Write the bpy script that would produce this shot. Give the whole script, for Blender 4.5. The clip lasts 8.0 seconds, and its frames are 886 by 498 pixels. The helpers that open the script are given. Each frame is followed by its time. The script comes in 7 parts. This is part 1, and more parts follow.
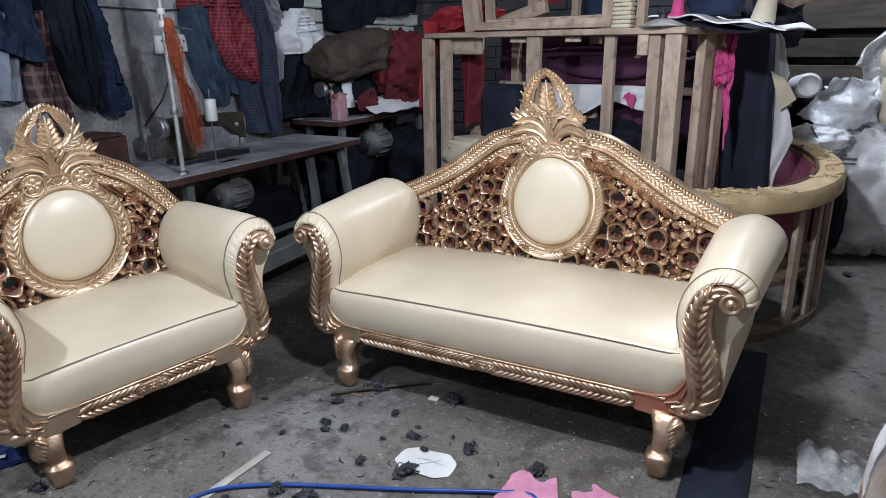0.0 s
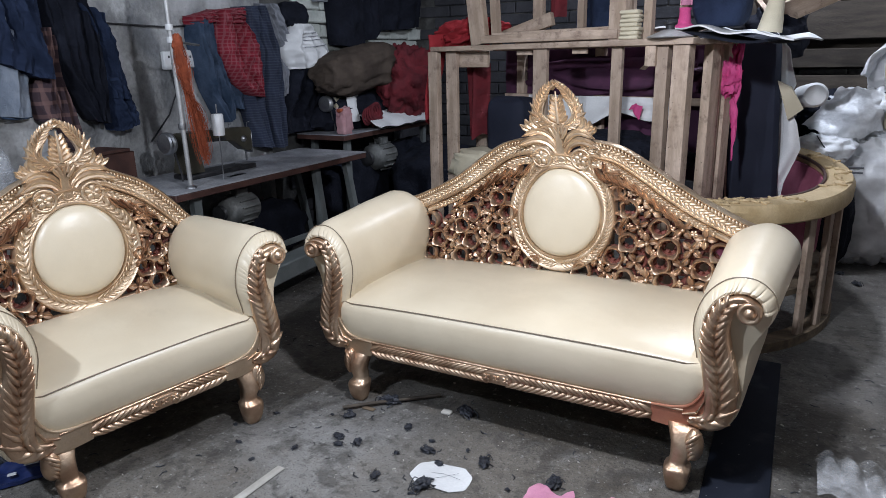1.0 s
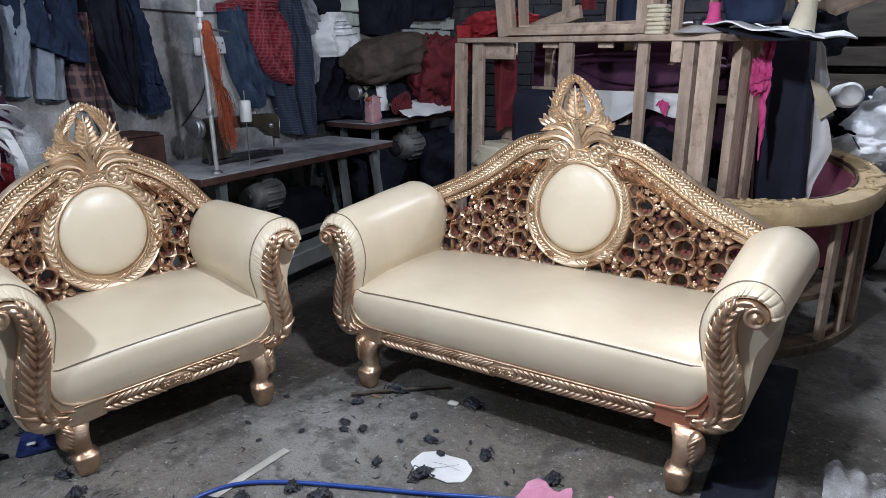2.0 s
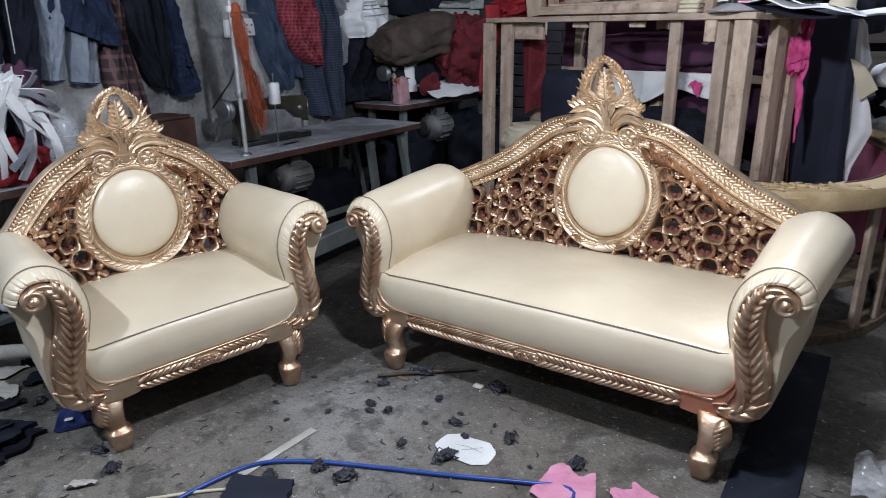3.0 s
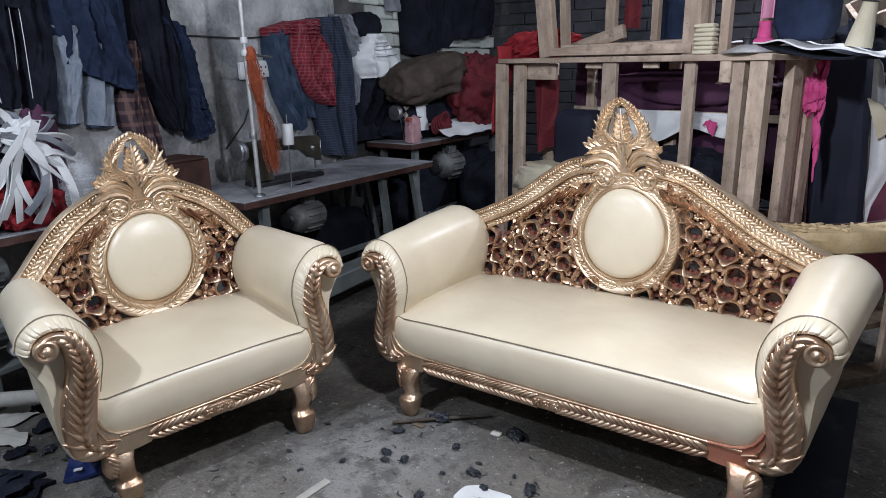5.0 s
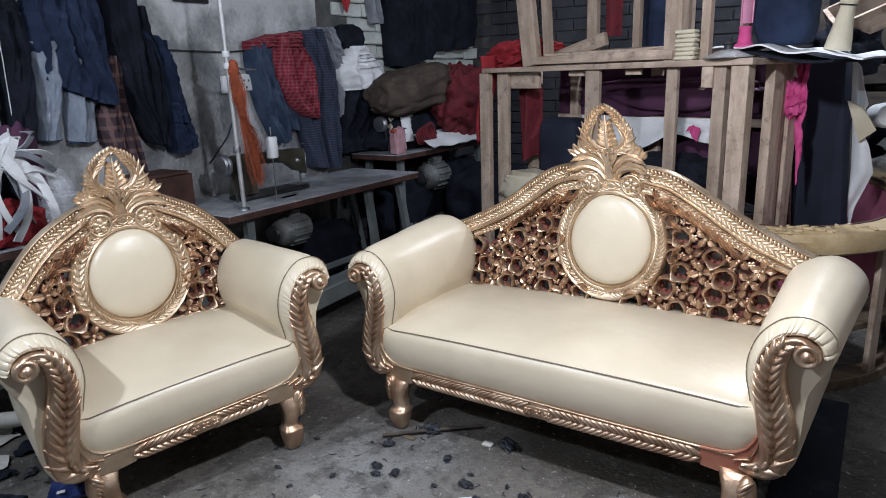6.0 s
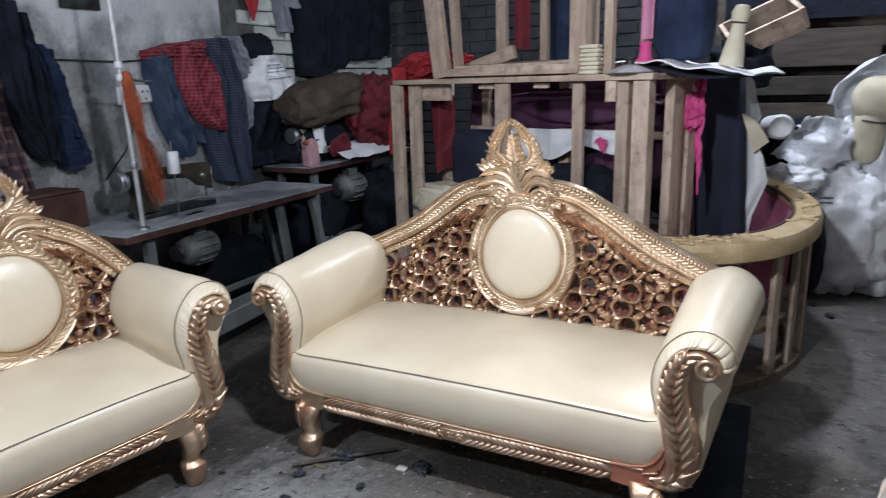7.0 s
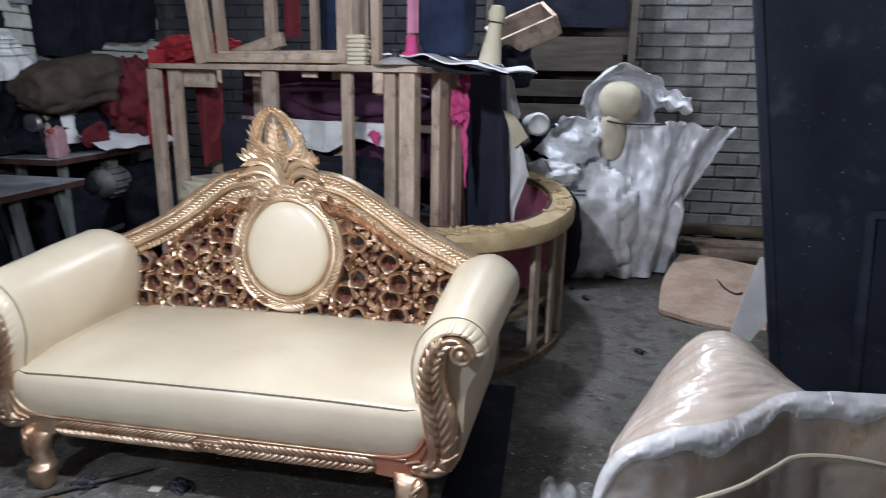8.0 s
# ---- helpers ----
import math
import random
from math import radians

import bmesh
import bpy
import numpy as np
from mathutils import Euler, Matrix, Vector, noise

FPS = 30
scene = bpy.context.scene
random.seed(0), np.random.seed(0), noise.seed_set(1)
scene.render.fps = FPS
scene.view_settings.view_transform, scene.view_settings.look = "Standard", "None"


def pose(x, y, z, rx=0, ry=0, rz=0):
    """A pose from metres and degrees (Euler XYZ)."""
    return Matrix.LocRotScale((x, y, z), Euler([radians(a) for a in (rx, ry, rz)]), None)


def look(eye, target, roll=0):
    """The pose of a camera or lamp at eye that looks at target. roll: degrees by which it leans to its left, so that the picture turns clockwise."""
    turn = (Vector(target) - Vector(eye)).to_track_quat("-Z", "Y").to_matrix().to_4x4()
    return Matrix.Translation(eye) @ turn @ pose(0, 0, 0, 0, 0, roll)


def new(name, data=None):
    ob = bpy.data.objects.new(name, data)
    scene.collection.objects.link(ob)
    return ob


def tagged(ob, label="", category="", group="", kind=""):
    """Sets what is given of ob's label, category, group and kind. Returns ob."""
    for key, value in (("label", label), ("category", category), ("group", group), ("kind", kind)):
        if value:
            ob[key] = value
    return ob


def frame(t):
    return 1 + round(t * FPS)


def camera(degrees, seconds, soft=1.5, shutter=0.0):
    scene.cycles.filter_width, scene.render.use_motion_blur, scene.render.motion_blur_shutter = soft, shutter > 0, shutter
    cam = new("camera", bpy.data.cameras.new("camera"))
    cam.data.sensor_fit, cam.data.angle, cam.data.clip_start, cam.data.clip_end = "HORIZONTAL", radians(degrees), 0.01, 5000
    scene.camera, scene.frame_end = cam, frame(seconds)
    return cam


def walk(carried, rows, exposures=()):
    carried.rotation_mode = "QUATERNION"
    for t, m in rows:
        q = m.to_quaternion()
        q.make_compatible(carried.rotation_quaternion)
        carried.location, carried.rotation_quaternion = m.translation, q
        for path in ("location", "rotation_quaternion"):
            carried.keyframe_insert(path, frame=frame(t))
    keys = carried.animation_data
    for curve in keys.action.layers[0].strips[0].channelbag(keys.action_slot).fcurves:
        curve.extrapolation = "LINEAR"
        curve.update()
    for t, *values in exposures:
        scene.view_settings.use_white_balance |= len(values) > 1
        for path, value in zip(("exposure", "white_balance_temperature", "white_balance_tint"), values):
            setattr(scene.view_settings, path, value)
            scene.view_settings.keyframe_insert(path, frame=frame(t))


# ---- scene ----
cam = camera(66.9, 8.0, 0.5, 0.3)
PATH = [
    (0, (1.01, -2.288, 1.513), (0.116, -0.598, 0.926), -0.7),
    (0.5, (0.971, -2.301, 1.5), (0.07, -0.612, 0.922), -1.6),
    (1, (0.963, -2.304, 1.504), (0.063, -0.604, 0.956), -1.2),
    (1.5, (1.009, -2.281, 1.516), (0.052, -0.613, 0.966), -0.4),
    (2.8, (1.082, -2.252, 1.512), (0.06, -0.651, 0.887), -0.6),
    (3, (1.066, -2.25, 1.528), (0.014, -0.67, 0.897), -0.6),
    (3.5, (1.042, -2.257, 1.528), (-0.094, -0.731, 0.913), -0.1),
    (4, (1.056, -2.213, 1.534), (-0.046, -0.66, 0.923), -0.9),
    (4.5, (1.023, -2.245, 1.527), (0.02, -0.607, 0.97), -1.8),
    (4.7, (1.006, -2.237, 1.557), (-0.071, -0.641, 1.015), -0.8),
    (5.8, (1.023, -2.218, 1.565), (-0.07, -0.63, 1.034), -1.1),
    (6, (1.003, -2.211, 1.548), (-0.058, -0.593, 1.044), -1.9),
    (6.5, (0.981, -2.163, 1.549), (-0.031, -0.529, 0.999), -2.2),
    (7, (1.025, -2.107, 1.58), (0.155, -0.375, 1.087), -1.7),
    (7.5, (1.082, -2.083, 1.568), (0.48, -0.231, 1.113), -0.3),
    (8, (1.138, -1.987, 1.536), (0.828, -0.076, 1.034), 1.0),
]
walk(cam, [(t, look(eye, target, roll)) for t, eye, target, roll in PATH])

# ---- light ----
world = bpy.data.worlds.new("world")
scene.world = world
world.use_nodes = True
world.node_tree.nodes["Background"].inputs[0].default_value = (0.05, 0.06, 0.08, 1)
world.node_tree.nodes["Background"].inputs[1].default_value = 0.05


def lamp(name, place, power, size, colour):
    data = bpy.data.lights.new(name, "POINT")
    data.energy, data.shadow_soft_size, data.color = power, size, colour
    ob = new(name, data)
    ob.location = place
    return ob


lamp("near_bulb", (0.40, -0.62, 2.18), 149, 0.06, (0.895, 0.94, 1.045))
lamp("far_bulb", (-1.20, -2.52, 2.5), 146, 0.05, (0.81, 0.90, 1.05))
lamp("back_bulb", (0.64, 2.80, 3.14), 166, 0.08, (0.82, 0.895, 1.05))
# added fill light for the back right corner, no known source
lamp("corner_fill", (2.45, 3.2, 2.75), 26, 0.07, (0.85, 0.91, 1.02))


# ---- materials ----
def surface(name, one, two, scale=6.0, rough=0.6, metal=0.0, bump=0.1, grain=60.0, spread=0.12, stretch=(1, 1, 1),
            spec=0.5, third=None, vary=0.0):
    """Procedural surface: two colours mixed by broad noise, fine grain in roughness and relief."""
    m = bpy.data.materials.new(name)
    m.use_nodes = True
    nt = m.node_tree
    n, l = nt.nodes, nt.links
    b = n["Principled BSDF"]
    tc, mp = n.new("ShaderNodeTexCoord"), n.new("ShaderNodeMapping")
    mp.inputs["Scale"].default_value = stretch
    l.new(tc.outputs["Object"], mp.inputs[0])
    big, fine = n.new("ShaderNodeTexNoise"), n.new("ShaderNodeTexNoise")
    big.inputs["Scale"].default_value, big.inputs["Detail"].default_value = scale, 5
    fine.inputs["Scale"].default_value, fine.inputs["Detail"].default_value = grain, 4
    l.new(mp.outputs[0], big.inputs[0])
    l.new(mp.outputs[0], fine.inputs[0])
    ramp = n.new("ShaderNodeValToRGB")
    ramp.color_ramp.elements[0].position, ramp.color_ramp.elements[1].position = 0.35, 0.65
    ramp.color_ramp.elements[0].color, ramp.color_ramp.elements[1].color = (*one, 1), (*two, 1)
    if third:
        e = ramp.color_ramp.elements.new(0.5)
        e.color = (*third, 1)
    l.new(big.outputs[0], ramp.inputs[0])
    mix = n.new("ShaderNodeMix")
    mix.data_type, mix.blend_type = "RGBA", "MULTIPLY"
    mix.inputs[0].default_value = spread * 2
    l.new(ramp.outputs[0], mix.inputs[6])
    grey = n.new("ShaderNodeValToRGB")
    grey.color_ramp.elements[0].position, grey.color_ramp.elements[1].position = 0.3, 0.7
    grey.color_ramp.elements[0].color, grey.color_ramp.elements[1].color = (0.45, 0.45, 0.45, 1), (1, 1, 1, 1)
    l.new(fine.outputs[0], grey.inputs[0])
    l.new(grey.outputs[0], mix.inputs[7])
    out = mix.outputs[2]
    if vary:
        info, hsv, ma = n.new("ShaderNodeObjectInfo"), n.new("ShaderNodeHueSaturation"), n.new("ShaderNodeMapRange")
        ma.inputs[3].default_value, ma.inputs[4].default_value = 1 - vary, 1 + vary
        l.new(info.outputs["Random"], ma.inputs[0])
        l.new(ma.outputs[0], hsv.inputs["Value"])
        l.new(out, hsv.inputs["Color"])
        out = hsv.outputs[0]
    l.new(out, b.inputs["Base Color"])
    rr = n.new("ShaderNodeMapRange")
    rr.inputs[3].default_value, rr.inputs[4].default_value = max(0.04, rough - spread), min(1, rough + spread)
    l.new(big.outputs[0], rr.inputs[0])
    l.new(rr.outputs[0], b.inputs["Roughness"])
    b.inputs["Metallic"].default_value = metal
    b.inputs["Specular IOR Level"].default_value = spec
    bp = n.new("ShaderNodeBump")
    bp.inputs["Strength"].default_value, bp.inputs["Distance"].default_value = bump, 0.01
    l.new(fine.outputs[0], bp.inputs["Height"])
    l.new(bp.outputs[0], b.inputs["Normal"])
    return m


def concrete_floor():
    """Trodden concrete: grey-brown patches, white dust, dark stains, fine grit."""
    m = surface("floor_concrete", (0.042, 0.036, 0.030), (0.108, 0.097, 0.084), 2.6, 0.72, 0, 0.9, 46, 0.30, third=(0.090, 0.081, 0.069))
    nt = m.node_tree
    n, l = nt.nodes, nt.links
    b = n["Principled BSDF"]
    base = b.inputs["Base Color"].links[0].from_socket
    tc = n.new("ShaderNodeTexCoord")
    # ragged patches: trodden white dust, brown dirt, light painted pale at right, front dust
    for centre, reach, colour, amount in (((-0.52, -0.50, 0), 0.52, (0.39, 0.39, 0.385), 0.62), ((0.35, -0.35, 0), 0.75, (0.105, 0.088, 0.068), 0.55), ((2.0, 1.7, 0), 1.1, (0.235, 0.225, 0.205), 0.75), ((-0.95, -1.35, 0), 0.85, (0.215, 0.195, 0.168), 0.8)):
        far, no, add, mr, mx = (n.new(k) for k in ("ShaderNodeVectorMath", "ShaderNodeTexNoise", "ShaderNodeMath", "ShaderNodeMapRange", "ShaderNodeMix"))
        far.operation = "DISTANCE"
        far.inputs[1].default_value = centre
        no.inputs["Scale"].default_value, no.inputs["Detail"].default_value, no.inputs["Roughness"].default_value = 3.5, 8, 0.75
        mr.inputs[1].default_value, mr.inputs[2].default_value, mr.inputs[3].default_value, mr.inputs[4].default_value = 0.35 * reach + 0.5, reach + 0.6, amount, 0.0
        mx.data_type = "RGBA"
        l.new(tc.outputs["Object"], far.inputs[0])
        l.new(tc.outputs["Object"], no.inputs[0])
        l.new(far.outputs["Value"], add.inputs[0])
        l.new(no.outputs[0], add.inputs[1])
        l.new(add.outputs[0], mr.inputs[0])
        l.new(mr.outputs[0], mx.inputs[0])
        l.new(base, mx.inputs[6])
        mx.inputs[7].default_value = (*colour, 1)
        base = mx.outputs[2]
    for scale, lo, hi, colour, amount in ((1.7, 0.48, 0.64, (0.29, 0.28, 0.262), 0.55), (9.0, 0.53, 0.64, (0.035, 0.032, 0.03), 0.65), (4.6, 0.55, 0.68, (0.36, 0.35, 0.335), 0.42),
                                          (26.0, 0.59, 0.67, (0.45, 0.445, 0.43), 0.7), (3.4, 0.54, 0.70, (0.12, 0.095, 0.07), 0.55), (60.0, 0.60, 0.68, (0.03, 0.03, 0.035), 0.6), (14.0, 0.58, 0.66, (0.03, 0.03, 0.03), 0.75), (0.9, 0.48, 0.62, (0.155, 0.135, 0.113), 0.5), (130.0, 0.55, 0.63, (0.018, 0.018, 0.018), 0.8), (85.0, 0.60, 0.67, (0.42, 0.42, 0.42), 0.75), (5.5, 0.52, 0.60, (0.045, 0.040, 0.036), 0.6)):
        no = n.new("ShaderNodeTexNoise")
        no.inputs["Scale"].default_value, no.inputs["Detail"].default_value = scale, 7
        no.inputs["Roughness"].default_value = 0.7
        mr = n.new("ShaderNodeMapRange")
        mr.inputs[1].default_value, mr.inputs[2].default_value, mr.inputs[4].default_value = lo, hi, amount
        mx = n.new("ShaderNodeMix")
        mx.data_type = "RGBA"
        l.new(tc.outputs["Object"], no.inputs[0])
        l.new(no.outputs[0], mr.inputs[0])
        l.new(mr.outputs[0], mx.inputs[0])
        l.new(base, mx.inputs[6])
        mx.inputs[7].default_value = (*colour, 1)
        base = mx.outputs[2]
    l.new(base, b.inputs["Base Color"])
    return m


def film(name, colour, rough, alpha):
    """Thin plastic film: part see-through, glossy, milky."""
    m = bpy.data.materials.new(name)
    m.use_nodes = True
    n, l = m.node_tree.nodes, m.node_tree.links
    b, out = n["Principled BSDF"], n["Material Output"]
    b.inputs["Base Color"].default_value, b.inputs["Roughness"].default_value = (*colour, 1), rough
    b.inputs["Specular IOR Level"].default_value = 0.8
    clear, mix, no, mr, tc = (n.new(k) for k in ("ShaderNodeBsdfTransparent", "ShaderNodeMixShader", "ShaderNodeTexNoise", "ShaderNodeMapRange", "ShaderNodeTexCoord"))
    no.inputs["Scale"].default_value, no.inputs["Detail"].default_value = 9, 6
    mr.inputs[1].default_value, mr.inputs[2].default_value = 0.3, 0.7
    mr.inputs[3].default_value, mr.inputs[4].default_value = max(0, alpha - 0.25), min(1, alpha + 0.2)
    bp = n.new("ShaderNodeBump")
    bp.inputs["Strength"].default_value, bp.inputs["Distance"].default_value = 0.5, 0.02
    l.new(tc.outputs["Object"], no.inputs[0])
    l.new(no.outputs[0], mr.inputs[0])
    l.new(no.outputs[0], bp.inputs["Height"])
    l.new(bp.outputs[0], b.inputs["Normal"])
    l.new(mr.outputs[0], mix.inputs[0])
    l.new(clear.outputs[0], mix.inputs[1])
    l.new(b.outputs[0], mix.inputs[2])
    l.new(mix.outputs[0], out.inputs[0])
    return m


def check_cloth(name, ground, line, size, second=None, rows=None):
    """Woven check: two sets of stripes over a plain ground."""
    m = surface(name, ground, tuple(c * 1.3 for c in ground), 8, 0.9, 0, 0.3, 300, 0.15)
    n, l = m.node_tree.nodes, m.node_tree.links
    b = n["Principled BSDF"]
    base = b.inputs["Base Color"].links[0].from_socket
    tc = n.new("ShaderNodeTexCoord")
    for axis, colour, gap in (("Y", line, size), ("Z", second or line, rows or size)):
        w = n.new("ShaderNodeTexWave")
        w.bands_direction = axis
        w.inputs["Scale"].default_value, w.inputs["Distortion"].default_value = 1 / gap, 1.4
        mr, mx = n.new("ShaderNodeMapRange"), n.new("ShaderNodeMix")
        mr.inputs[1].default_value, mr.inputs[2].default_value, mr.inputs[4].default_value = 0.72, 0.85, 0.65
        mx.data_type = "RGBA"
        l.new(tc.outputs["Object"], w.inputs[0])
        l.new(w.outputs["Fac"], mr.inputs[0])
        l.new(mr.outputs[0], mx.inputs[0])
        l.new(base, mx.inputs[6])
        mx.inputs[7].default_value = (*colour, 1)
        base = mx.outputs[2]
    l.new(base, b.inputs["Base Color"])
    return m


LEATHER = surface("cream_leather", (0.667, 0.573, 0.425), (0.742, 0.649, 0.493), 3, 0.34, 0, 0.05, 420, 0.04, spec=0.6)
nt = LEATHER.node_tree
grain = nt.nodes["Principled BSDF"].inputs["Normal"].links[0].from_node
tc, no, soft_bump = (nt.nodes.new(k) for k in ("ShaderNodeTexCoord", "ShaderNodeTexNoise", "ShaderNodeBump"))
no.inputs["Scale"].default_value, no.inputs["Detail"].default_value = 11, 3
soft_bump.inputs["Strength"].default_value, soft_bump.inputs["Distance"].default_value = 0.12, 0.02
nt.links.new(tc.outputs["Object"], no.inputs[0])
nt.links.new(no.outputs[0], soft_bump.inputs["Height"])
nt.links.new(grain.outputs[0], soft_bump.inputs["Normal"])
nt.links.new(soft_bump.outputs[0], nt.nodes["Principled BSDF"].inputs["Normal"])
PIPING = surface("tan_piping", (0.20, 0.155, 0.105), (0.27, 0.21, 0.15), 8, 0.5, 0, 0.05, 200)
GOLD = surface("gold_paint", (0.565, 0.41, 0.278), (0.79, 0.628, 0.462), 9, 0.42, 0.86, 0.12, 130, 0.08, third=(0.65, 0.495, 0.345))
ROSEGOLD = surface("rose_gold_paint", (0.4576, 0.2917, 0.1942), (0.7688, 0.5834, 0.423), 11, 0.37, 0.86, 0.12, 130, 0.07, third=(0.5808, 0.3995, 0.2739))
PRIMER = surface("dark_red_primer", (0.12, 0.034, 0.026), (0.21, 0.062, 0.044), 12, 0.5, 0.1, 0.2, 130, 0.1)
COPPER = surface("copper_primer", (0.42, 0.16, 0.10), (0.52, 0.24, 0.15), 7, 0.42, 0.35, 0.1, 130, 0.08)
def plaster_wall(m):
    """Old lime wash left in an uneven patch on the upper wall, over bare cement."""
    n, l = m.node_tree.nodes, m.node_tree.links
    b = n["Principled BSDF"]
    base = b.inputs["Base Color"].links[0].from_socket
    tc, sep, no, add, mr, mx = (n.new(k) for k in ("ShaderNodeTexCoord", "ShaderNodeSeparateXYZ", "ShaderNodeTexNoise", "ShaderNodeMath", "ShaderNodeMapRange", "ShaderNodeMix"))
    no.inputs["Scale"].default_value, no.inputs["Detail"].default_value = 3.0, 6
    l.new(tc.outputs["Object"], no.inputs[0])
    l.new(tc.outputs["Object"], sep.inputs[0])
    l.new(sep.outputs["Z"], add.inputs[0])
    l.new(no.outputs[0], add.inputs[1])
    mr.inputs[1].default_value, mr.inputs[2].default_value, mr.inputs[4].default_value = 2.42, 2.60, 0.7
    l.new(add.outputs[0], mr.inputs[0])
    l.new(mr.outputs[0], mx.inputs[0])
    mx.data_type = "RGBA"
    l.new(base, mx.inputs[6])
    mx.inputs[7].default_value = (0.62, 0.63, 0.64, 1)
    l.new(mx.outputs[2], b.inputs["Base Color"])
    return m


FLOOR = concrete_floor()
PLASTER = surface("dim_cement", (0.15, 0.153, 0.158), (0.31, 0.315, 0.322), 2.4, 0.92, 0, 0.6, 30, 0.22, third=(0.23, 0.233, 0.238))
LIMEWASH = plaster_wall(surface("grey_plaster", (0.21, 0.22, 0.232), (0.60, 0.607, 0.615), 3.2, 0.92, 0, 0.9, 34, 0.26, third=(0.40, 0.405, 0.405)))
BLOCK = surface("concrete_block", (0.215, 0.215, 0.211), (0.375, 0.373, 0.365), 5, 0.95, 0, 0.8, 55, 0.22, vary=0.14)
PALEBLOCK = surface("whitewashed_block", (0.42, 0.45, 0.42), (0.62, 0.65, 0.60), 5, 0.95, 0, 0.6, 55, 0.15, vary=0.12)
# shade of the walls behind the goods, put into a block colour
SHADEDBLOCK = surface("shaded_block", (0.036, 0.037, 0.045), (0.070, 0.070, 0.080), 5, 0.95, 0, 0.6, 55, 0.2)
JOINT = surface("grey_joint", (0.11, 0.109, 0.106), (0.205, 0.203, 0.197), 9, 0.95, 0, 0.6, 60, 0.2)
DARKPLANK = surface("dark_brown_plank", (0.045, 0.036, 0.029), (0.095, 0.078, 0.062), 5, 0.85, 0, 0.4, 60, 0.2, stretch=(0.7, 5, 5), vary=0.3)
MORTAR = surface("dark_mortar", (0.05, 0.05, 0.05), (0.10, 0.10, 0.095), 9, 0.95, 0, 0.6, 60, 0.2)
PINE = surface("raw_pine", (0.375, 0.280, 0.208), (0.610, 0.480, 0.382), 4, 0.75, 0, 0.25, 40, 0.14, stretch=(5, 5, 0.8), vary=0.2)
PINE_X = surface("raw_pine_lengthwise", (0.375, 0.280, 0.208), (0.610, 0.480, 0.382), 4, 0.75, 0, 0.25, 40, 0.14, stretch=(0.8, 5, 5), vary=0.2)
for wood in (PINE, PINE_X):
    nt = wood.node_tree
    b = nt.nodes["Principled BSDF"]
    base = b.inputs["Base Color"].links[0].from_socket
    tc, vo, mr, mx = (nt.nodes.new(k) for k in ("ShaderNodeTexCoord", "ShaderNodeTexVoronoi", "ShaderNodeMapRange", "ShaderNodeMix"))
    vo.inputs["Scale"].default_value = 26
    mr.inputs[1].default_value, mr.inputs[2].default_value, mr.inputs[3].default_value, mr.inputs[4].default_value = 0.05, 0.13, 0.6, 0.0
    mx.data_type = "RGBA"
    nt.links.new(tc.outputs["Object"], vo.inputs["Vector"])
    nt.links.new(vo.outputs["Distance"], mr.inputs[0])
    nt.links.new(mr.outputs[0], mx.inputs[0])
    nt.links.new(base, mx.inputs[6])
    mx.inputs[7].default_value = (0.07, 0.05, 0.04, 1)
    base = mx.outputs[2]
    # handled, smudged patches in two sizes
    for scale, lo, hi, colour, amount in ((3.2, 0.46, 0.66, (0.20, 0.14, 0.11), 0.55), (13.0, 0.55, 0.68, (0.13, 0.085, 0.065), 0.6)):
        no, mr, mx = (nt.nodes.new(k) for k in ("ShaderNodeTexNoise", "ShaderNodeMapRange", "ShaderNodeMix"))
        no.inputs["Scale"].default_value, no.inputs["Detail"].default_value, no.inputs["Roughness"].default_value = scale, 7, 0.7
        mr.inputs[1].default_value, mr.inputs[2].default_value, mr.inputs[4].default_value = lo, hi, amount
        mx.data_type = "RGBA"
        nt.links.new(tc.outputs["Object"], no.inputs[0])
        nt.links.new(no.outputs[0], mr.inputs[0])
        nt.links.new(mr.outputs[0], mx.inputs[0])
        nt.links.new(base, mx.inputs[6])
        mx.inputs[7].default_value = (*colour, 1)
        base = mx.outputs[2]
    nt.links.new(base, b.inputs["Base Color"])
OLDWOOD = surface("aged_plank", (0.131, 0.09567, 0.06547), (0.2418, 0.1813, 0.1209), 5, 0.8, 0, 0.3, 60, 0.2, stretch=(0.7, 5, 5), vary=0.2)
REDWOOD = surface("reddish_table_edge", (0.05, 0.022, 0.018), (0.095, 0.042, 0.032), 8, 0.6, 0, 0.2, 80, 0.15)
TABLETOP = surface("worn_grey_laminate", (0.27, 0.28, 0.31), (0.50, 0.51, 0.54), 7, 0.5, 0, 0.3, 60, 0.34)
NAVY = surface("navy_cloth", (0.0125, 0.0205, 0.046), (0.028, 0.042, 0.086), 7, 0.92, 0, 0.4, 260, 0.15, spec=0.2)
BLACK = surface("black_cloth", (0.0062, 0.0075, 0.0138), (0.0145, 0.017, 0.028), 6, 0.92, 0, 0.4, 260, 0.15, spec=0.2)
BLACKPANEL = surface("black_upholstery", (0.01225, 0.01575, 0.03019), (0.02275, 0.02712, 0.0473), 4, 0.8, 0, 0.25, 300, 0.12, spec=0.3)
DENIM = surface("blue_denim", (0.030, 0.052, 0.092), (0.070, 0.100, 0.158), 9, 0.92, 0, 0.4, 300, 0.2, spec=0.2)
PALEDENIM = surface("pale_denim", (0.2, 0.2375, 0.3), (0.3125, 0.35, 0.4125), 7, 0.92, 0, 0.4, 300, 0.15, spec=0.2)
GREYCLOTH = surface("grey_cloth", (0.182, 0.195, 0.221), (0.286, 0.299, 0.338), 7, 0.92, 0, 0.4, 260, 0.12, spec=0.2)
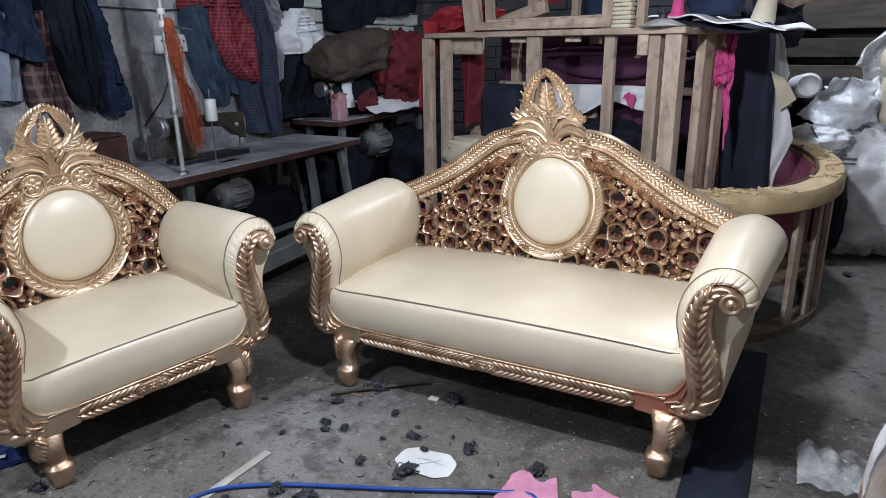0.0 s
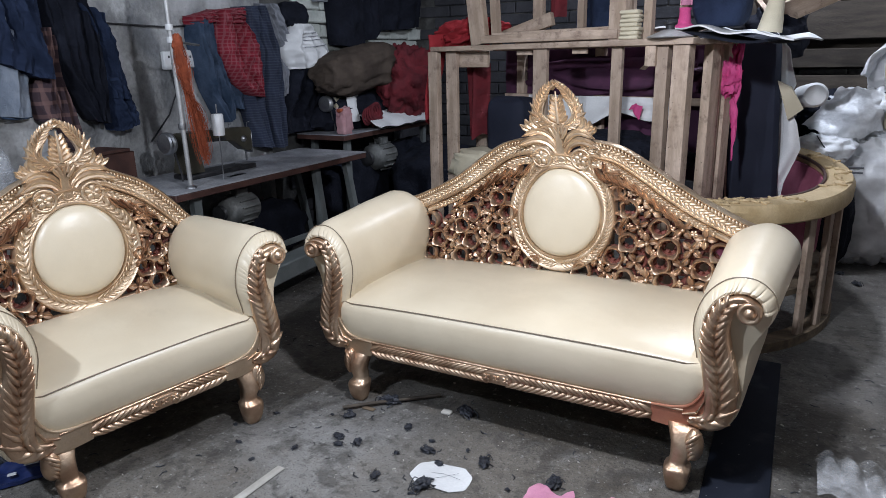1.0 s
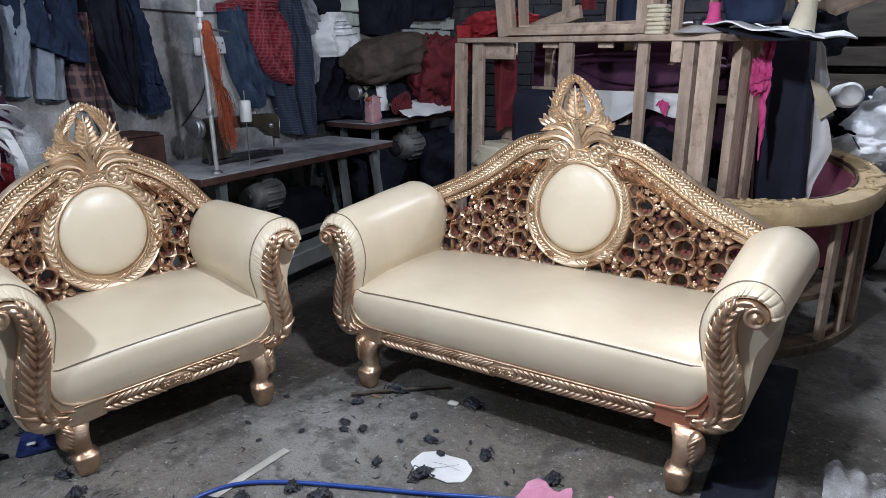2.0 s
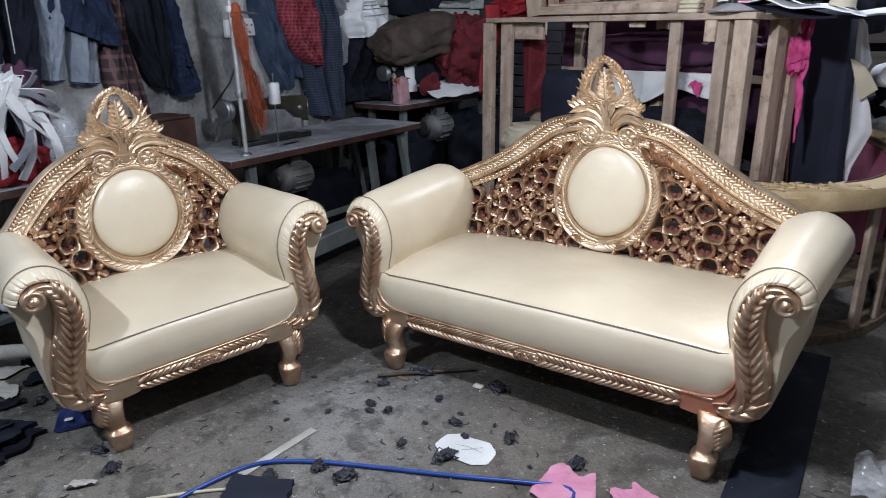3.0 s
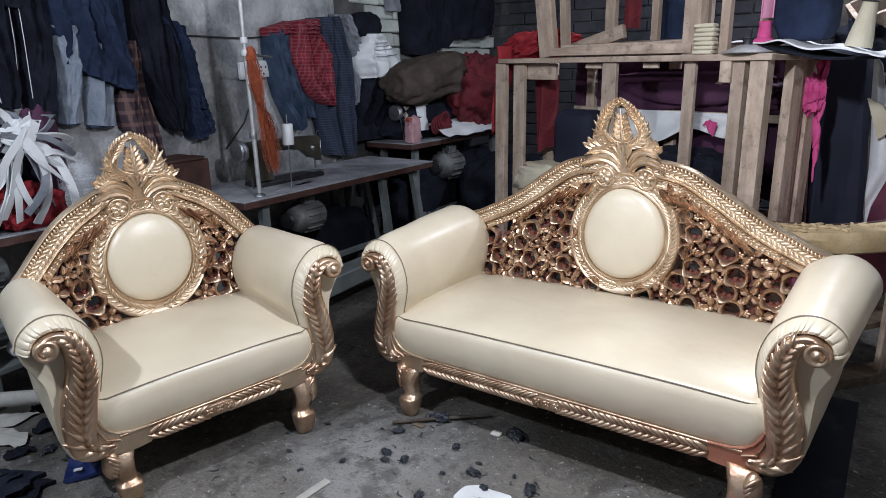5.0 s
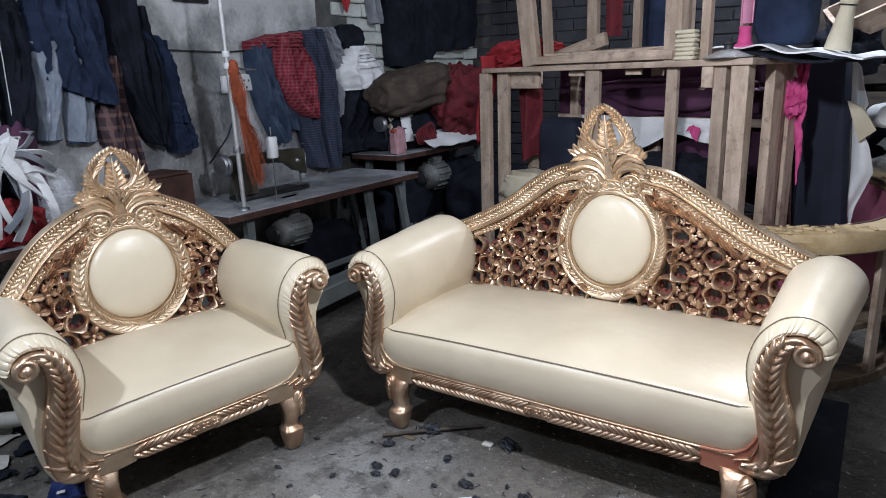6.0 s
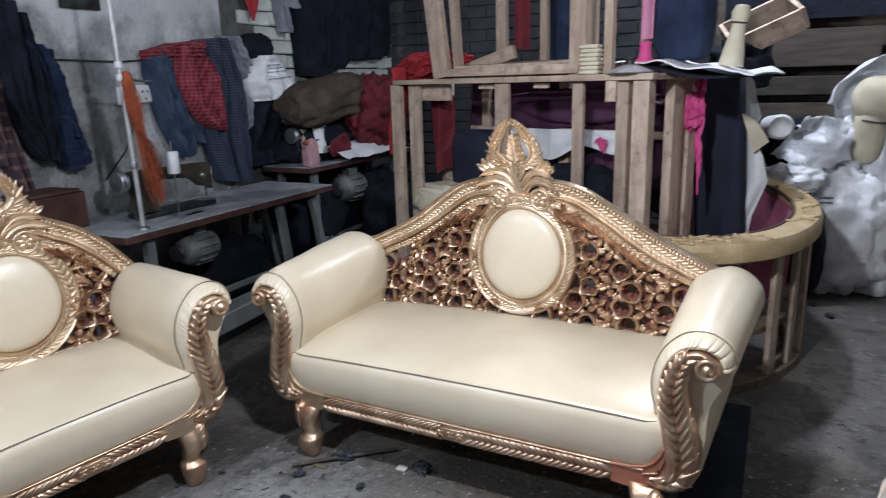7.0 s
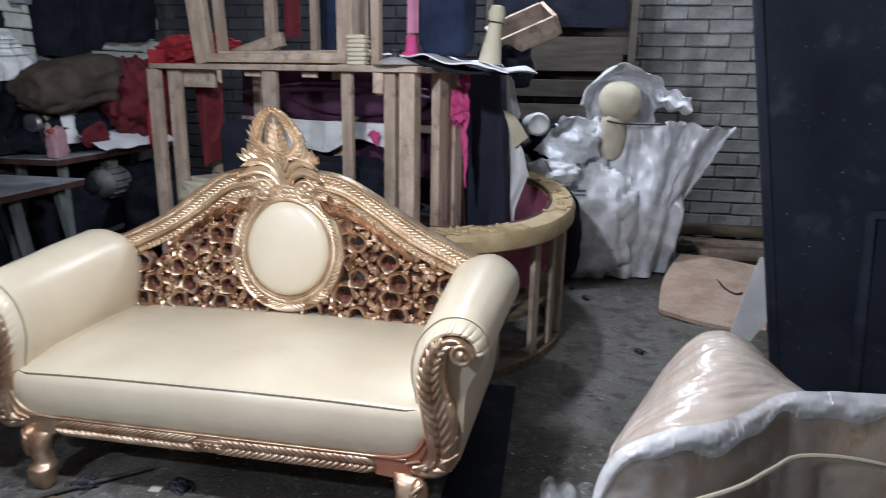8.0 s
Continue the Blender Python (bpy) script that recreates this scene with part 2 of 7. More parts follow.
BROWNCLOTH = surface("brown_cloth", (0.063, 0.0476, 0.0392), (0.105, 0.0812, 0.0644), 6, 0.95, 0, 0.4, 240, 0.15, spec=0.2)
RED = surface("red_cloth", (0.2808, 0.01123, 0.01872), (0.3931, 0.0234, 0.03276), 8, 0.8, 0, 0.3, 200, 0.15)
DARKRED = surface("dark_red_cloth", (0.1013, 0.0081, 0.01418), (0.1721, 0.01418, 0.02227), 8, 0.85, 0, 0.3, 200, 0.15)
PINK = surface("hot_pink_cloth", (0.55, 0.05, 0.20), (0.72, 0.10, 0.30), 9, 0.75, 0, 0.3, 200, 0.1)
DULLPINK = surface("faded_pink_paper", (0.42, 0.22, 0.24), (0.56, 0.33, 0.35), 9, 0.8, 0, 0.3, 200, 0.1)
PALEPINK = surface("pale_pink_cloth", (0.62, 0.24, 0.38), (0.74, 0.34, 0.48), 9, 0.8, 0, 0.3, 200, 0.1)
CRIMSON = surface("dusty_pink_velvet", (0.28, 0.06, 0.11), (0.42, 0.12, 0.19), 8, 0.85, 0, 0.3, 200, 0.12)
PURPLE = surface("purple_velvet", (0.050, 0.014, 0.040), (0.095, 0.028, 0.072), 6, 0.8, 0, 0.3, 200, 0.12)
ORANGE = surface("orange_thread", (0.30, 0.060, 0.022), (0.44, 0.10, 0.04), 30, 0.8, 0, 0.4, 200, 0.2)
WHITE = surface("white_sheet", (0.6946, 0.7059, 0.717), (0.8515, 0.8626, 0.8739), 5, 0.7, 0, 0.15, 120, 0.08)
WHITEPLASTIC = surface("white_plastic", (0.68, 0.69, 0.70), (0.78, 0.79, 0.80), 6, 0.35, 0, 0.05, 120, 0.05)
PLASTICBAG = surface("white_plastic_bag", (0.66, 0.68, 0.71), (0.82, 0.84, 0.87), 5, 0.34, 0, 0.5, 40, 0.10)
CREAM = surface("cream_foam", (0.55, 0.49, 0.36), (0.66, 0.60, 0.46), 6, 0.85, 0, 0.3, 200, 0.08)
YELLOWGOLD = surface("yellow_carved_wood", (0.44, 0.315, 0.16), (0.60, 0.455, 0.265), 8, 0.6, 0, 0.3, 90, 0.14)
STEEL = surface("worn_steel", (0.30, 0.31, 0.33), (0.46, 0.47, 0.49), 12, 0.4, 0.9, 0.1, 90, 0.15)
ALU = surface("dull_aluminium", (0.42, 0.42, 0.42), (0.56, 0.56, 0.56), 12, 0.45, 0.35, 0.1, 90, 0.12)
MOTORIRON = surface("greasy_cast_iron", (0.10, 0.104, 0.102), (0.22, 0.226, 0.22), 9, 0.55, 0.2, 0.3, 80, 0.2)
DARKIRON = surface("dark_iron", (0.03, 0.03, 0.034), (0.07, 0.07, 0.075), 9, 0.55, 0.5, 0.2, 90, 0.15)
GREYPAINT = surface("grey_enamel", (0.16, 0.18, 0.18), (0.24, 0.26, 0.26), 6, 0.5, 0.2, 0.1, 90, 0.12)
MACHINE = surface("olive_enamel", (0.050, 0.046, 0.034), (0.088, 0.080, 0.058), 8, 0.4, 0.2, 0.1, 120, 0.1)
BLUE = surface("blue_plastic", (0.014, 0.055, 0.27), (0.03, 0.085, 0.38), 8, 0.35, 0, 0.05, 90, 0.08)
DARKBLUE = surface("dark_blue_packet", (0.012, 0.025, 0.10), (0.03, 0.05, 0.18), 18, 0.4, 0, 0.1, 90, 0.1)
DUSTYBLACK = surface("dusty_black_cloth", (0.009, 0.012, 0.022), (0.022, 0.027, 0.042), 3, 0.85, 0, 0.25, 300, 0.18, spec=0.2)
nt = DUSTYBLACK.node_tree
b = nt.nodes["Principled BSDF"]
base = b.inputs["Base Color"].links[0].from_socket
tc = nt.nodes.new("ShaderNodeTexCoord")
# lint and pale scuffs
for scale, lo, hi, colour, amount in ((75.0, 0.71, 0.77, (0.30, 0.31, 0.33), 0.7), (6.0, 0.58, 0.75, (0.06, 0.065, 0.08), 0.5)):
    no, mr, mx = (nt.nodes.new(k) for k in ("ShaderNodeTexNoise", "ShaderNodeMapRange", "ShaderNodeMix"))
    no.inputs["Scale"].default_value, no.inputs["Detail"].default_value = scale, 3
    mr.inputs[1].default_value, mr.inputs[2].default_value, mr.inputs[4].default_value = lo, hi, amount
    mx.data_type = "RGBA"
    nt.links.new(tc.outputs["Object"], no.inputs[0])
    nt.links.new(no.outputs[0], mr.inputs[0])
    nt.links.new(mr.outputs[0], mx.inputs[0])
    nt.links.new(base, mx.inputs[6])
    mx.inputs[7].default_value = (*colour, 1)
    base = mx.outputs[2]
nt.links.new(base, b.inputs["Base Color"])
RAG = surface("dark_rag", (0.009, 0.010, 0.015), (0.050, 0.056, 0.074), 60, 0.5, 0, 0.5, 150, 0.2)
CARD = surface("pale_card", (0.42, 0.40, 0.36), (0.56, 0.54, 0.50), 8, 0.8, 0, 0.15, 120, 0.12)
FILM = film("milky_plastic_film", (0.93, 0.94, 0.97), 0.30, 0.90)
CLEARFILM = film("clear_plastic_film", (0.80, 0.80, 0.80), 0.10, 0.22)
SEATBOARD = surface("pale_seat_board", (0.46, 0.32, 0.235), (0.66, 0.49, 0.385), 6, 0.8, 0, 0.4, 60, 0.2)
SCRAPFILM = film("thin_clear_scrap", (0.85, 0.87, 0.9), 0.12, 0.12)
JARFILM = film("clear_jar_plastic", (0.80, 0.84, 0.90), 0.06, 0.24)
STRETCH = surface("tan_under_stretch_film", (0.52, 0.425, 0.355), (0.62, 0.535, 0.465), 4, 0.24, 0, 0.35, 20, 0.05, stretch=(1.2, 1.6, 6), spec=0.7)
RIMFILM = film("bunched_film", (0.92, 0.93, 0.96), 0.16, 0.50)
for cloth in (NAVY, BLACK, DENIM, PALEDENIM, GREYCLOTH, BROWNCLOTH, DARKRED, RED):
    nt = cloth.node_tree
    weave = nt.nodes["Principled BSDF"].inputs["Normal"].links[0].from_node
    tc, no, crease = (nt.nodes.new(k) for k in ("ShaderNodeTexCoord", "ShaderNodeTexNoise", "ShaderNodeBump"))
    no.inputs["Scale"].default_value, no.inputs["Detail"].default_value, no.inputs["Distortion"].default_value = 17, 4, 1.2
    crease.inputs["Strength"].default_value, crease.inputs["Distance"].default_value = 0.55, 0.02
    nt.links.new(tc.outputs["Object"], no.inputs[0])
    nt.links.new(no.outputs[0], crease.inputs["Height"])
    nt.links.new(weave.outputs[0], crease.inputs["Normal"])
    nt.links.new(crease.outputs[0], nt.nodes["Principled BSDF"].inputs["Normal"])
REDCHECK = check_cloth("red_check_cloth", (0.19, 0.009, 0.022), (0.27, 0.085, 0.10), 0.085)
BROWNCHECK = check_cloth("brown_check_cloth", (0.05, 0.03, 0.038), (0.20, 0.115, 0.105), 0.25, (0.20, 0.115, 0.105))
RIB = check_cloth("ribbed_navy_knit", (0.02, 0.028, 0.055), (0.02, 0.028, 0.055), 0.02, (0.055, 0.067, 0.10), 0.066)


# ---- building tools ----
class Geo:
    """Vertices and faces of one mesh."""

    def __init__(self):
        self.v, self.f = [], []

    def add(self, verts, faces):
        k = len(self.v)
        self.v += [tuple(p) for p in verts]
        self.f += [tuple(k + i for i in f) for f in faces]
        return self

    def warp(self, fn, start=0):
        self.v[start:] = [tuple(fn(*p)) for p in self.v[start:]]
        return self

    def box(self, c, s, bevel=0.004, m=None):
        """Chamfered box with centre c and size s."""
        h = [max(a / 2, 1e-4) for a in s]
        b = min(bevel, *(a * 0.9 for a in h))
        verts, ids = [], {}
        for sx in (-1, 1):
            for sy in (-1, 1):
                for sz in (-1, 1):
                    for ax in range(3):
                        p = [sx * h[0], sy * h[1], sz * h[2]]
                        for o in range(3):
                            if o != ax:
                                p[o] -= (sx, sy, sz)[o] * b
                        ids[sx, sy, sz, ax] = len(verts)
                        verts.append(Vector(p))
        faces = []
        for ax in range(3):
            o1, o2 = (ax + 1) % 3, (ax + 2) % 3
            for s0 in (-1, 1):
                q = []
                for a, bb in ((-1, -1), (1, -1), (1, 1), (-1, 1)):
                    key = [0, 0, 0]
                    key[ax], key[o1], key[o2] = s0, a, bb
                    q.append(ids[(*key, ax)])
                faces.append(q if s0 > 0 else q[::-1])
            for a in (-1, 1):
                for bb in (-1, 1):
                    k0, k1 = [0, 0, 0], [0, 0, 0]
                    k0[ax], k0[o1], k0[o2] = -1, a, bb
                    k1[ax], k1[o1], k1[o2] = 1, a, bb
                    q = [ids[(*k0, o1)], ids[(*k1, o1)], ids[(*k1, o2)], ids[(*k0, o2)]]
                    faces.append(q if a * bb < 0 else q[::-1])
        for sx in (-1, 1):
            for sy in (-1, 1):
                for sz in (-1, 1):
                    q = [ids[sx, sy, sz, a] for a in range(3)]
                    faces.append(q if sx * sy * sz > 0 else q[::-1])
        t = Matrix.Translation(c) if m is None else m @ Matrix.Translation(c)
        return self.add([t @ p for p in verts], faces)

    def sweep(self, rings, closed=False, caps=True):
        """Joins rings of equal length."""
        k, n = len(rings), len(rings[0])
        faces = []
        for i in range(k if closed else k - 1):
            a, b = i * n, ((i + 1) % k) * n
            faces += [(a + j, a + (j + 1) % n, b + (j + 1) % n, b + j) for j in range(n)]
        if caps and not closed:
            faces += [tuple(range(n))[::-1], tuple((k - 1) * n + j for j in range(n))]
        return self.add([p for r in rings for p in r], faces)

    def tube(self, pts, radii, seg=8, closed=False, flat=1.0, up=(0, 0, 1)):
        """Round (or flattened along up) tube along points."""
        pts = [Vector(p) for p in pts]
        if not isinstance(radii, (list, tuple)):
            radii = [radii] * len(pts)
        rings, n = [], len(pts)
        for i, p in enumerate(pts):
            a = pts[(i - 1) % n] if closed or i else p
            b = pts[(i + 1) % n] if closed or i < n - 1 else p
            t = (b - a).normalized() if (b - a).length > 1e-9 else Vector((0, 0, 1))
            u = Vector(up)
            if abs(u.dot(t)) > 0.97:
                u = Vector((1, 0, 0)) if abs(t.x) < 0.9 else Vector((0, 1, 0))
            s = t.cross(u).normalized()
            u = s.cross(t).normalized()
            rings.append([p + radii[i] * (math.cos(q) * s + flat * math.sin(q) * u) for q in (2 * math.pi * j / seg for j in range(seg))])
        return self.sweep(rings, closed)

    def ball(self, m, seg=6, rows=4):
        """Unit ball under the matrix m."""
        verts, faces = [m @ Vector((0, 0, 1))], []
        for i in range(1, rows):
            a = math.pi * i / rows
            verts += [m @ Vector((math.sin(a) * math.cos(b), math.sin(a) * math.sin(b), math.cos(a))) for b in (2 * math.pi * j / seg for j in range(seg))]
        verts.append(m @ Vector((0, 0, -1)))
        for j in range(seg):
            faces.append((0, 1 + j, 1 + (j + 1) % seg))
            for i in range(rows - 2):
                a = 1 + i * seg
                faces.append((a + j, a + seg + j, a + seg + (j + 1) % seg, a + (j + 1) % seg))
            a = 1 + (rows - 2) * seg
            faces.append((len(verts) - 1, a + (j + 1) % seg, a + j))
        return self.add(verts, faces)

    def blob(self, c, r, amp=0.12, freq=3.0, seed=0, seg=36, rows=22, power=1.0, flat=None):
        """Rounded lump with folds; power below 1 makes it boxier; flat: height of its resting plane."""
        def shape(p):
            d = Vector([math.copysign(abs(a) ** power, a) for a in p])
            k = 1 + amp * noise.fractal(Vector((p.x * freq + seed * 7.3, p.y * freq, p.z * freq)), 0.9, 2.1, 4)
            q = Vector(c) + Vector([d[i] * r[i] * k for i in range(3)])
            if flat is not None and q.z < flat:
                q.z = flat + (q.z - flat) * 0.04
            return q
        start = len(self.v)
        self.ball(Matrix.Identity(4), seg, rows)
        self.v[start:] = [tuple(shape(Vector(p))) for p in self.v[start:]]
        return self

    def crumple(self, amount, freq, seed=0.0, start=0):
        """Sharp creases: pushes the points in and out along their direction from the middle."""
        mid = sum((Vector(p) for p in self.v[start:]), Vector()) / max(1, len(self.v) - start)
        span = max((Vector(p) - mid).length for p in self.v[start:])

        def move(x, y, z):
            p = Vector((x, y, z))
            q = Vector((x * freq + seed * 3.7, y * freq + seed, z * freq))
            k = abs(noise.noise(q)) + 0.5 * abs(noise.noise(q * 2.3)) - 0.35
            d = p - mid
            return p + d.normalized() * (k * amount * span) if d.length > 1e-6 else p
        return self.warp(move, start)

    def lathe(self, c, profile, seg=20, m=None):
        """Turned body: profile of (radius, height) about the z axis at c."""
        t = Matrix.Translation(c) if m is None else m
        rings = [[t @ Vector((r * math.cos(q), r * math.sin(q), z)) for q in (2 * math.pi * j / seg for j in range(seg))] for r, z in profile]
        return self.sweep(rings)

    def sheet(self, fn, nu, nv, thick=0.003):
        """Grid surface fn(u, v) with real thickness."""
        top = [Vector(fn(i / nu, j / nv)) for j in range(nv + 1) for i in range(nu + 1)]
        w = nu + 1
        normals = []
        for j in range(nv + 1):
            for i in range(w):
                du = top[j * w + min(i + 1, nu)] - top[j * w + max(i - 1, 0)]
                dv = top[min(j + 1, nv) * w + i] - top[max(j - 1, 0) * w + i]
                c = du.cross(dv)
                normals.append(c.normalized() if c.length > 1e-12 else Vector((0, 0, 1)))
        low = [p - thick * q for p, q in zip(top, normals)]
        k = len(top)
        faces = []
        for j in range(nv):
            for i in range(nu):
                a = j * w + i
                faces.append((a, a + 1, a + 1 + w, a + w))
                faces.append((k + a, k + a + w, k + a + 1 + w, k + a + 1))
        rim = [i for i in range(w)] + [j * w + nu for j in range(1, nv + 1)] + [nv * w + i for i in range(nu - 1, -1, -1)] + [j * w for j in range(nv - 1, 0, -1)]
        for a, b in zip(rim, rim[1:] + rim[:1]):
            faces.append((b, a, k + a, k + b))
        return self.add(top + low, faces)


def smooth_path(pts, n):
    """n points evenly along a soft curve through pts."""
    pts = [Vector(p) for p in pts]
    fine = []
    for i in range(len(pts) - 1):
        a, b, c, d = pts[max(i - 1, 0)], pts[i], pts[i + 1], pts[min(i + 2, len(pts) - 1)]
        for k in range(16):
            t = k / 16
            fine.append(0.5 * (2 * b + (c - a) * t + (2 * a - 5 * b + 4 * c - d) * t * t + (3 * b - a - 3 * c + d) * t ** 3))
    fine.append(pts[-1])
    total = [0.0]
    for a, b in zip(fine, fine[1:]):
        total.append(total[-1] + (b - a).length)
    out, j = [], 0
    for i in range(n):
        want = total[-1] * i / (n - 1)
        while j < len(fine) - 2 and total[j + 1] < want:
            j += 1
        span = total[j + 1] - total[j]
        out.append(fine[j].lerp(fine[j + 1], (want - total[j]) / span if span > 0 else 0))
    return out


def mesh_of(name, geo, material, angle=42):
    me = bpy.data.meshes.new(name)
    me.from_pydata(geo.v, [], geo.f)
    me.update()
    me.polygons.foreach_set("use_smooth", [True] * len(me.polygons))
    me.set_sharp_from_angle(angle=radians(angle))
    me.materials.append(material)
    return me


def part(name, geo, material, parent, label="", angle=42):
    ob = new(name, mesh_of(name, geo, material, angle))
    ob.parent = parent
    if label:
        ob["label"] = label
    return ob


def thing(name, label, category, place=None, group="", kind=""):
    """An empty at the thing's base that carries its parts."""
    ob = new(name)
    ob.empty_display_size = 0.1
    if place is not None:
        ob.matrix_basis = place
    return tagged(ob, label, category, group, kind)


def whole(name, geo, material, label, category, place=None, group="", kind="", angle=70):
    """A thing of one mesh."""
    ob = new(name, mesh_of(name, geo, material, angle))
    if place is not None:
        ob.matrix_basis = place
    return tagged(ob, label, category, group, kind)

# ---- room ----
LEFT, RIGHT, FRONT, BACK, TOP = -3.1, 3.6, -4.6, 4.9, 3.3
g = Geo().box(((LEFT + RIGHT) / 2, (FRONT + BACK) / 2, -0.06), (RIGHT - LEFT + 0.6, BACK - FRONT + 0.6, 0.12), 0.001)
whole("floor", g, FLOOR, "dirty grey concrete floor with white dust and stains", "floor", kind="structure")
g = Geo().box(((LEFT + RIGHT) / 2, (FRONT + BACK) / 2, TOP + 0.08), (RIGHT - LEFT + 0.6, BACK - FRONT + 0.6, 0.16), 0.001)
whole("ceiling", g, PLASTER, "bare grey concrete ceiling", "ceiling", kind="structure")
g = Geo().box((LEFT - 0.12, (FRONT + 2.22) / 2 - 0.15, TOP / 2), (0.24, 2.22 - FRONT + 0.3, TOP), 0.003)
wall_west = whole("wall_west", g, LIMEWASH, "rough grey cement-plastered wall", "wall", kind="structure")
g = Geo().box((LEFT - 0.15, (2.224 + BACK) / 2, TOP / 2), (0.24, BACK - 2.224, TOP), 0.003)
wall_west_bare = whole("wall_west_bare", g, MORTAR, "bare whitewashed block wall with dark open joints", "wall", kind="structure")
g = Geo().box(((LEFT + RIGHT) / 2, BACK + 0.15, TOP / 2), (RIGHT - LEFT + 0.6, 0.24, TOP), 0.003)
wall_north = whole("wall_north", g, JOINT, "grey concrete block wall with rough dark joints", "wall", kind="structure")
g = Geo().box((RIGHT + 0.12, (FRONT + BACK) / 2, TOP / 2), (0.24, BACK - FRONT, TOP), 0.003)
whole("wall_east", g, PLASTER, "rough dim cement wall", "wall", kind="structure")
g = Geo().box(((LEFT + RIGHT) / 2, FRONT - 0.12, TOP / 2), (RIGHT - LEFT, 0.24, TOP), 0.003)
whole("wall_south", g, PLASTER, "rough cement wall behind the camera", "wall", kind="structure")


# ---- carved gold furniture ----
def panel_band(geo, path, half, depth, crown, back=0.02):
    """Moulded band along a path in the xz plane, facing -y: raised rims and a sunk channel."""
    shape = ((-1, back), (-1, -depth), (-0.86, -depth - crown), (-0.72, -depth), (-0.62, -depth * 0.55), (0, -depth * 0.75),
             (0.62, -depth * 0.55), (0.72, -depth), (0.86, -depth - crown), (1, -depth), (1, back))
    rings, n = [], len(path)
    for i, p in enumerate(path):
        t = (path[min(i + 1, n - 1)] - path[max(i - 1, 0)]).normalized()
        side = Vector((-t.z, 0, t.x))
        h = half[i] if isinstance(half, list) else half
        rings.append([p + side * (h * a) + Vector((0, b, 0)) for a, b in shape])
    geo.sweep(rings)


def rope(geo, path, step, long, wide, lift, slant):
    """Row of slanting beads along a path."""
    run = 0.0
    for i in range(1, len(path) - 1):
        run += (path[i] - path[i - 1]).length
        if run < step:
            continue
        run = 0.0
        t = (path[i + 1] - path[i - 1]).normalized()
        side = Vector((-t.z, 0, t.x))
        d = (side + t * math.tan(radians(slant))).normalized()
        m = Matrix((d * long, Vector((0, -1, 0)) * wide * 1.1, d.cross(Vector((0, -1, 0))) * wide)).transposed().to_4x4()
        m.translation = path[i] + Vector((0, -lift, 0))
        geo.ball(m, 8, 6)


def cup(geo, x, z, r, turn, s):
    """Open cup: a deep throat with a thick rolled lip that is pinched into lobes."""
    rings = []
    for k in range(24):
        b = 2 * math.pi * k / 24
        lobe = 1 + 0.07 * math.cos(4 * (b - turn))
        tip = 0.010 * math.cos(4 * (b - turn))
        d = Vector((s * math.cos(b), 0, math.sin(b)))
        section = ((0.72, 0.030), (0.66, 0.004), (0.67, -0.020), (0.74 * lobe, -0.034 - tip), (0.86 * lobe, -0.037 - tip), (0.99 * lobe, -0.026 - tip), (0.97, -0.008), (0.88, 0.012), (0.84, 0.030))
        rings.append([Vector((x, 0, z)) + d * (r * a) + Vector((0, y, 0)) for a, y in section])
    geo.sweep([q[::-1] for q in rings] if s > 0 else rings, closed=True)


def petals(geo, x, z, r, turn):
    """Four separate pointed petals, ridged down the middle, round a bead."""
    for k in range(4):
        a = turn + math.pi / 2 * k
        u, v = Vector((math.cos(a), 0, math.sin(a))), Vector((-math.sin(a), 0, math.cos(a)))
        rows = []
        for far, wide, y in ((0.10, 0.13, -0.008), (0.40, 0.33, -0.016), (0.68, 0.40, -0.020), (0.95, 0.26, -0.014), (1.16, 0.03, -0.004)):
            c = Vector((x, 0, z)) + u * (r * far)
            rows.append([c - v * (r * wide) + Vector((0, y + 0.004, 0)), c - v * (r * wide * 0.6) + Vector((0, y - 0.007, 0)), c + Vector((0, y, 0)),
                         c + v * (r * wide * 0.6) + Vector((0, y - 0.007, 0)), c + v * (r * wide) + Vector((0, y + 0.004, 0)), c + Vector((0, y + 0.018, 0))])
        geo.sweep(rows)
    m = Matrix.Diagonal((r * 0.24, r * 0.30, r * 0.24, 1))
    m.translation = (x, -0.026, z)
    geo.ball(m, 8, 6)


def acanthus(geo, pts, wide, flutes=3, thick=0.012, depth=0.0, teeth=0, curl=0.02, seg=26, outer=1):
    """Fluted leaf along pts (x, z): grooves run its length, it narrows to the tip, curls forward and has a toothed outer edge."""
    path = smooth_path([(a, 0, b) for a, b in pts], seg)
    rings = []
    for i, p in enumerate(path):
        k = i / (seg - 1)
        t = (path[min(i + 1, seg - 1)] - path[max(i - 1, 0)]).normalized()
        side = Vector((-t.z, 0, t.x)) * outer
        w = wide * (0.30 + 0.70 * math.sin(math.pi * min(1.0, 0.12 + 0.78 * k)) ** 0.8) * (1.0 if k < 0.8 else 1.0 - 0.72 * (k - 0.8) / 0.2)
        ring = []
        for j in range(2 * flutes + 1):
            a = -1 + j / flutes
            tooth = 1 + (0.34 * abs(math.sin(math.pi * teeth * k)) * (0.25 + 0.75 * k) if teeth and a > 0.6 else 0.0)
            h = thick * (0.55 * (1 - a * a) + (0.62 if j % 2 else 0.0))
            ring.append(p + side * (w * a * tooth) + Vector((0, -depth - curl * k * k - h, 0)))
        ring.append(p + Vector((0, -depth - curl * k * k + thick * 0.8, 0)))
        rings.append(ring)
    geo.sweep(rings)


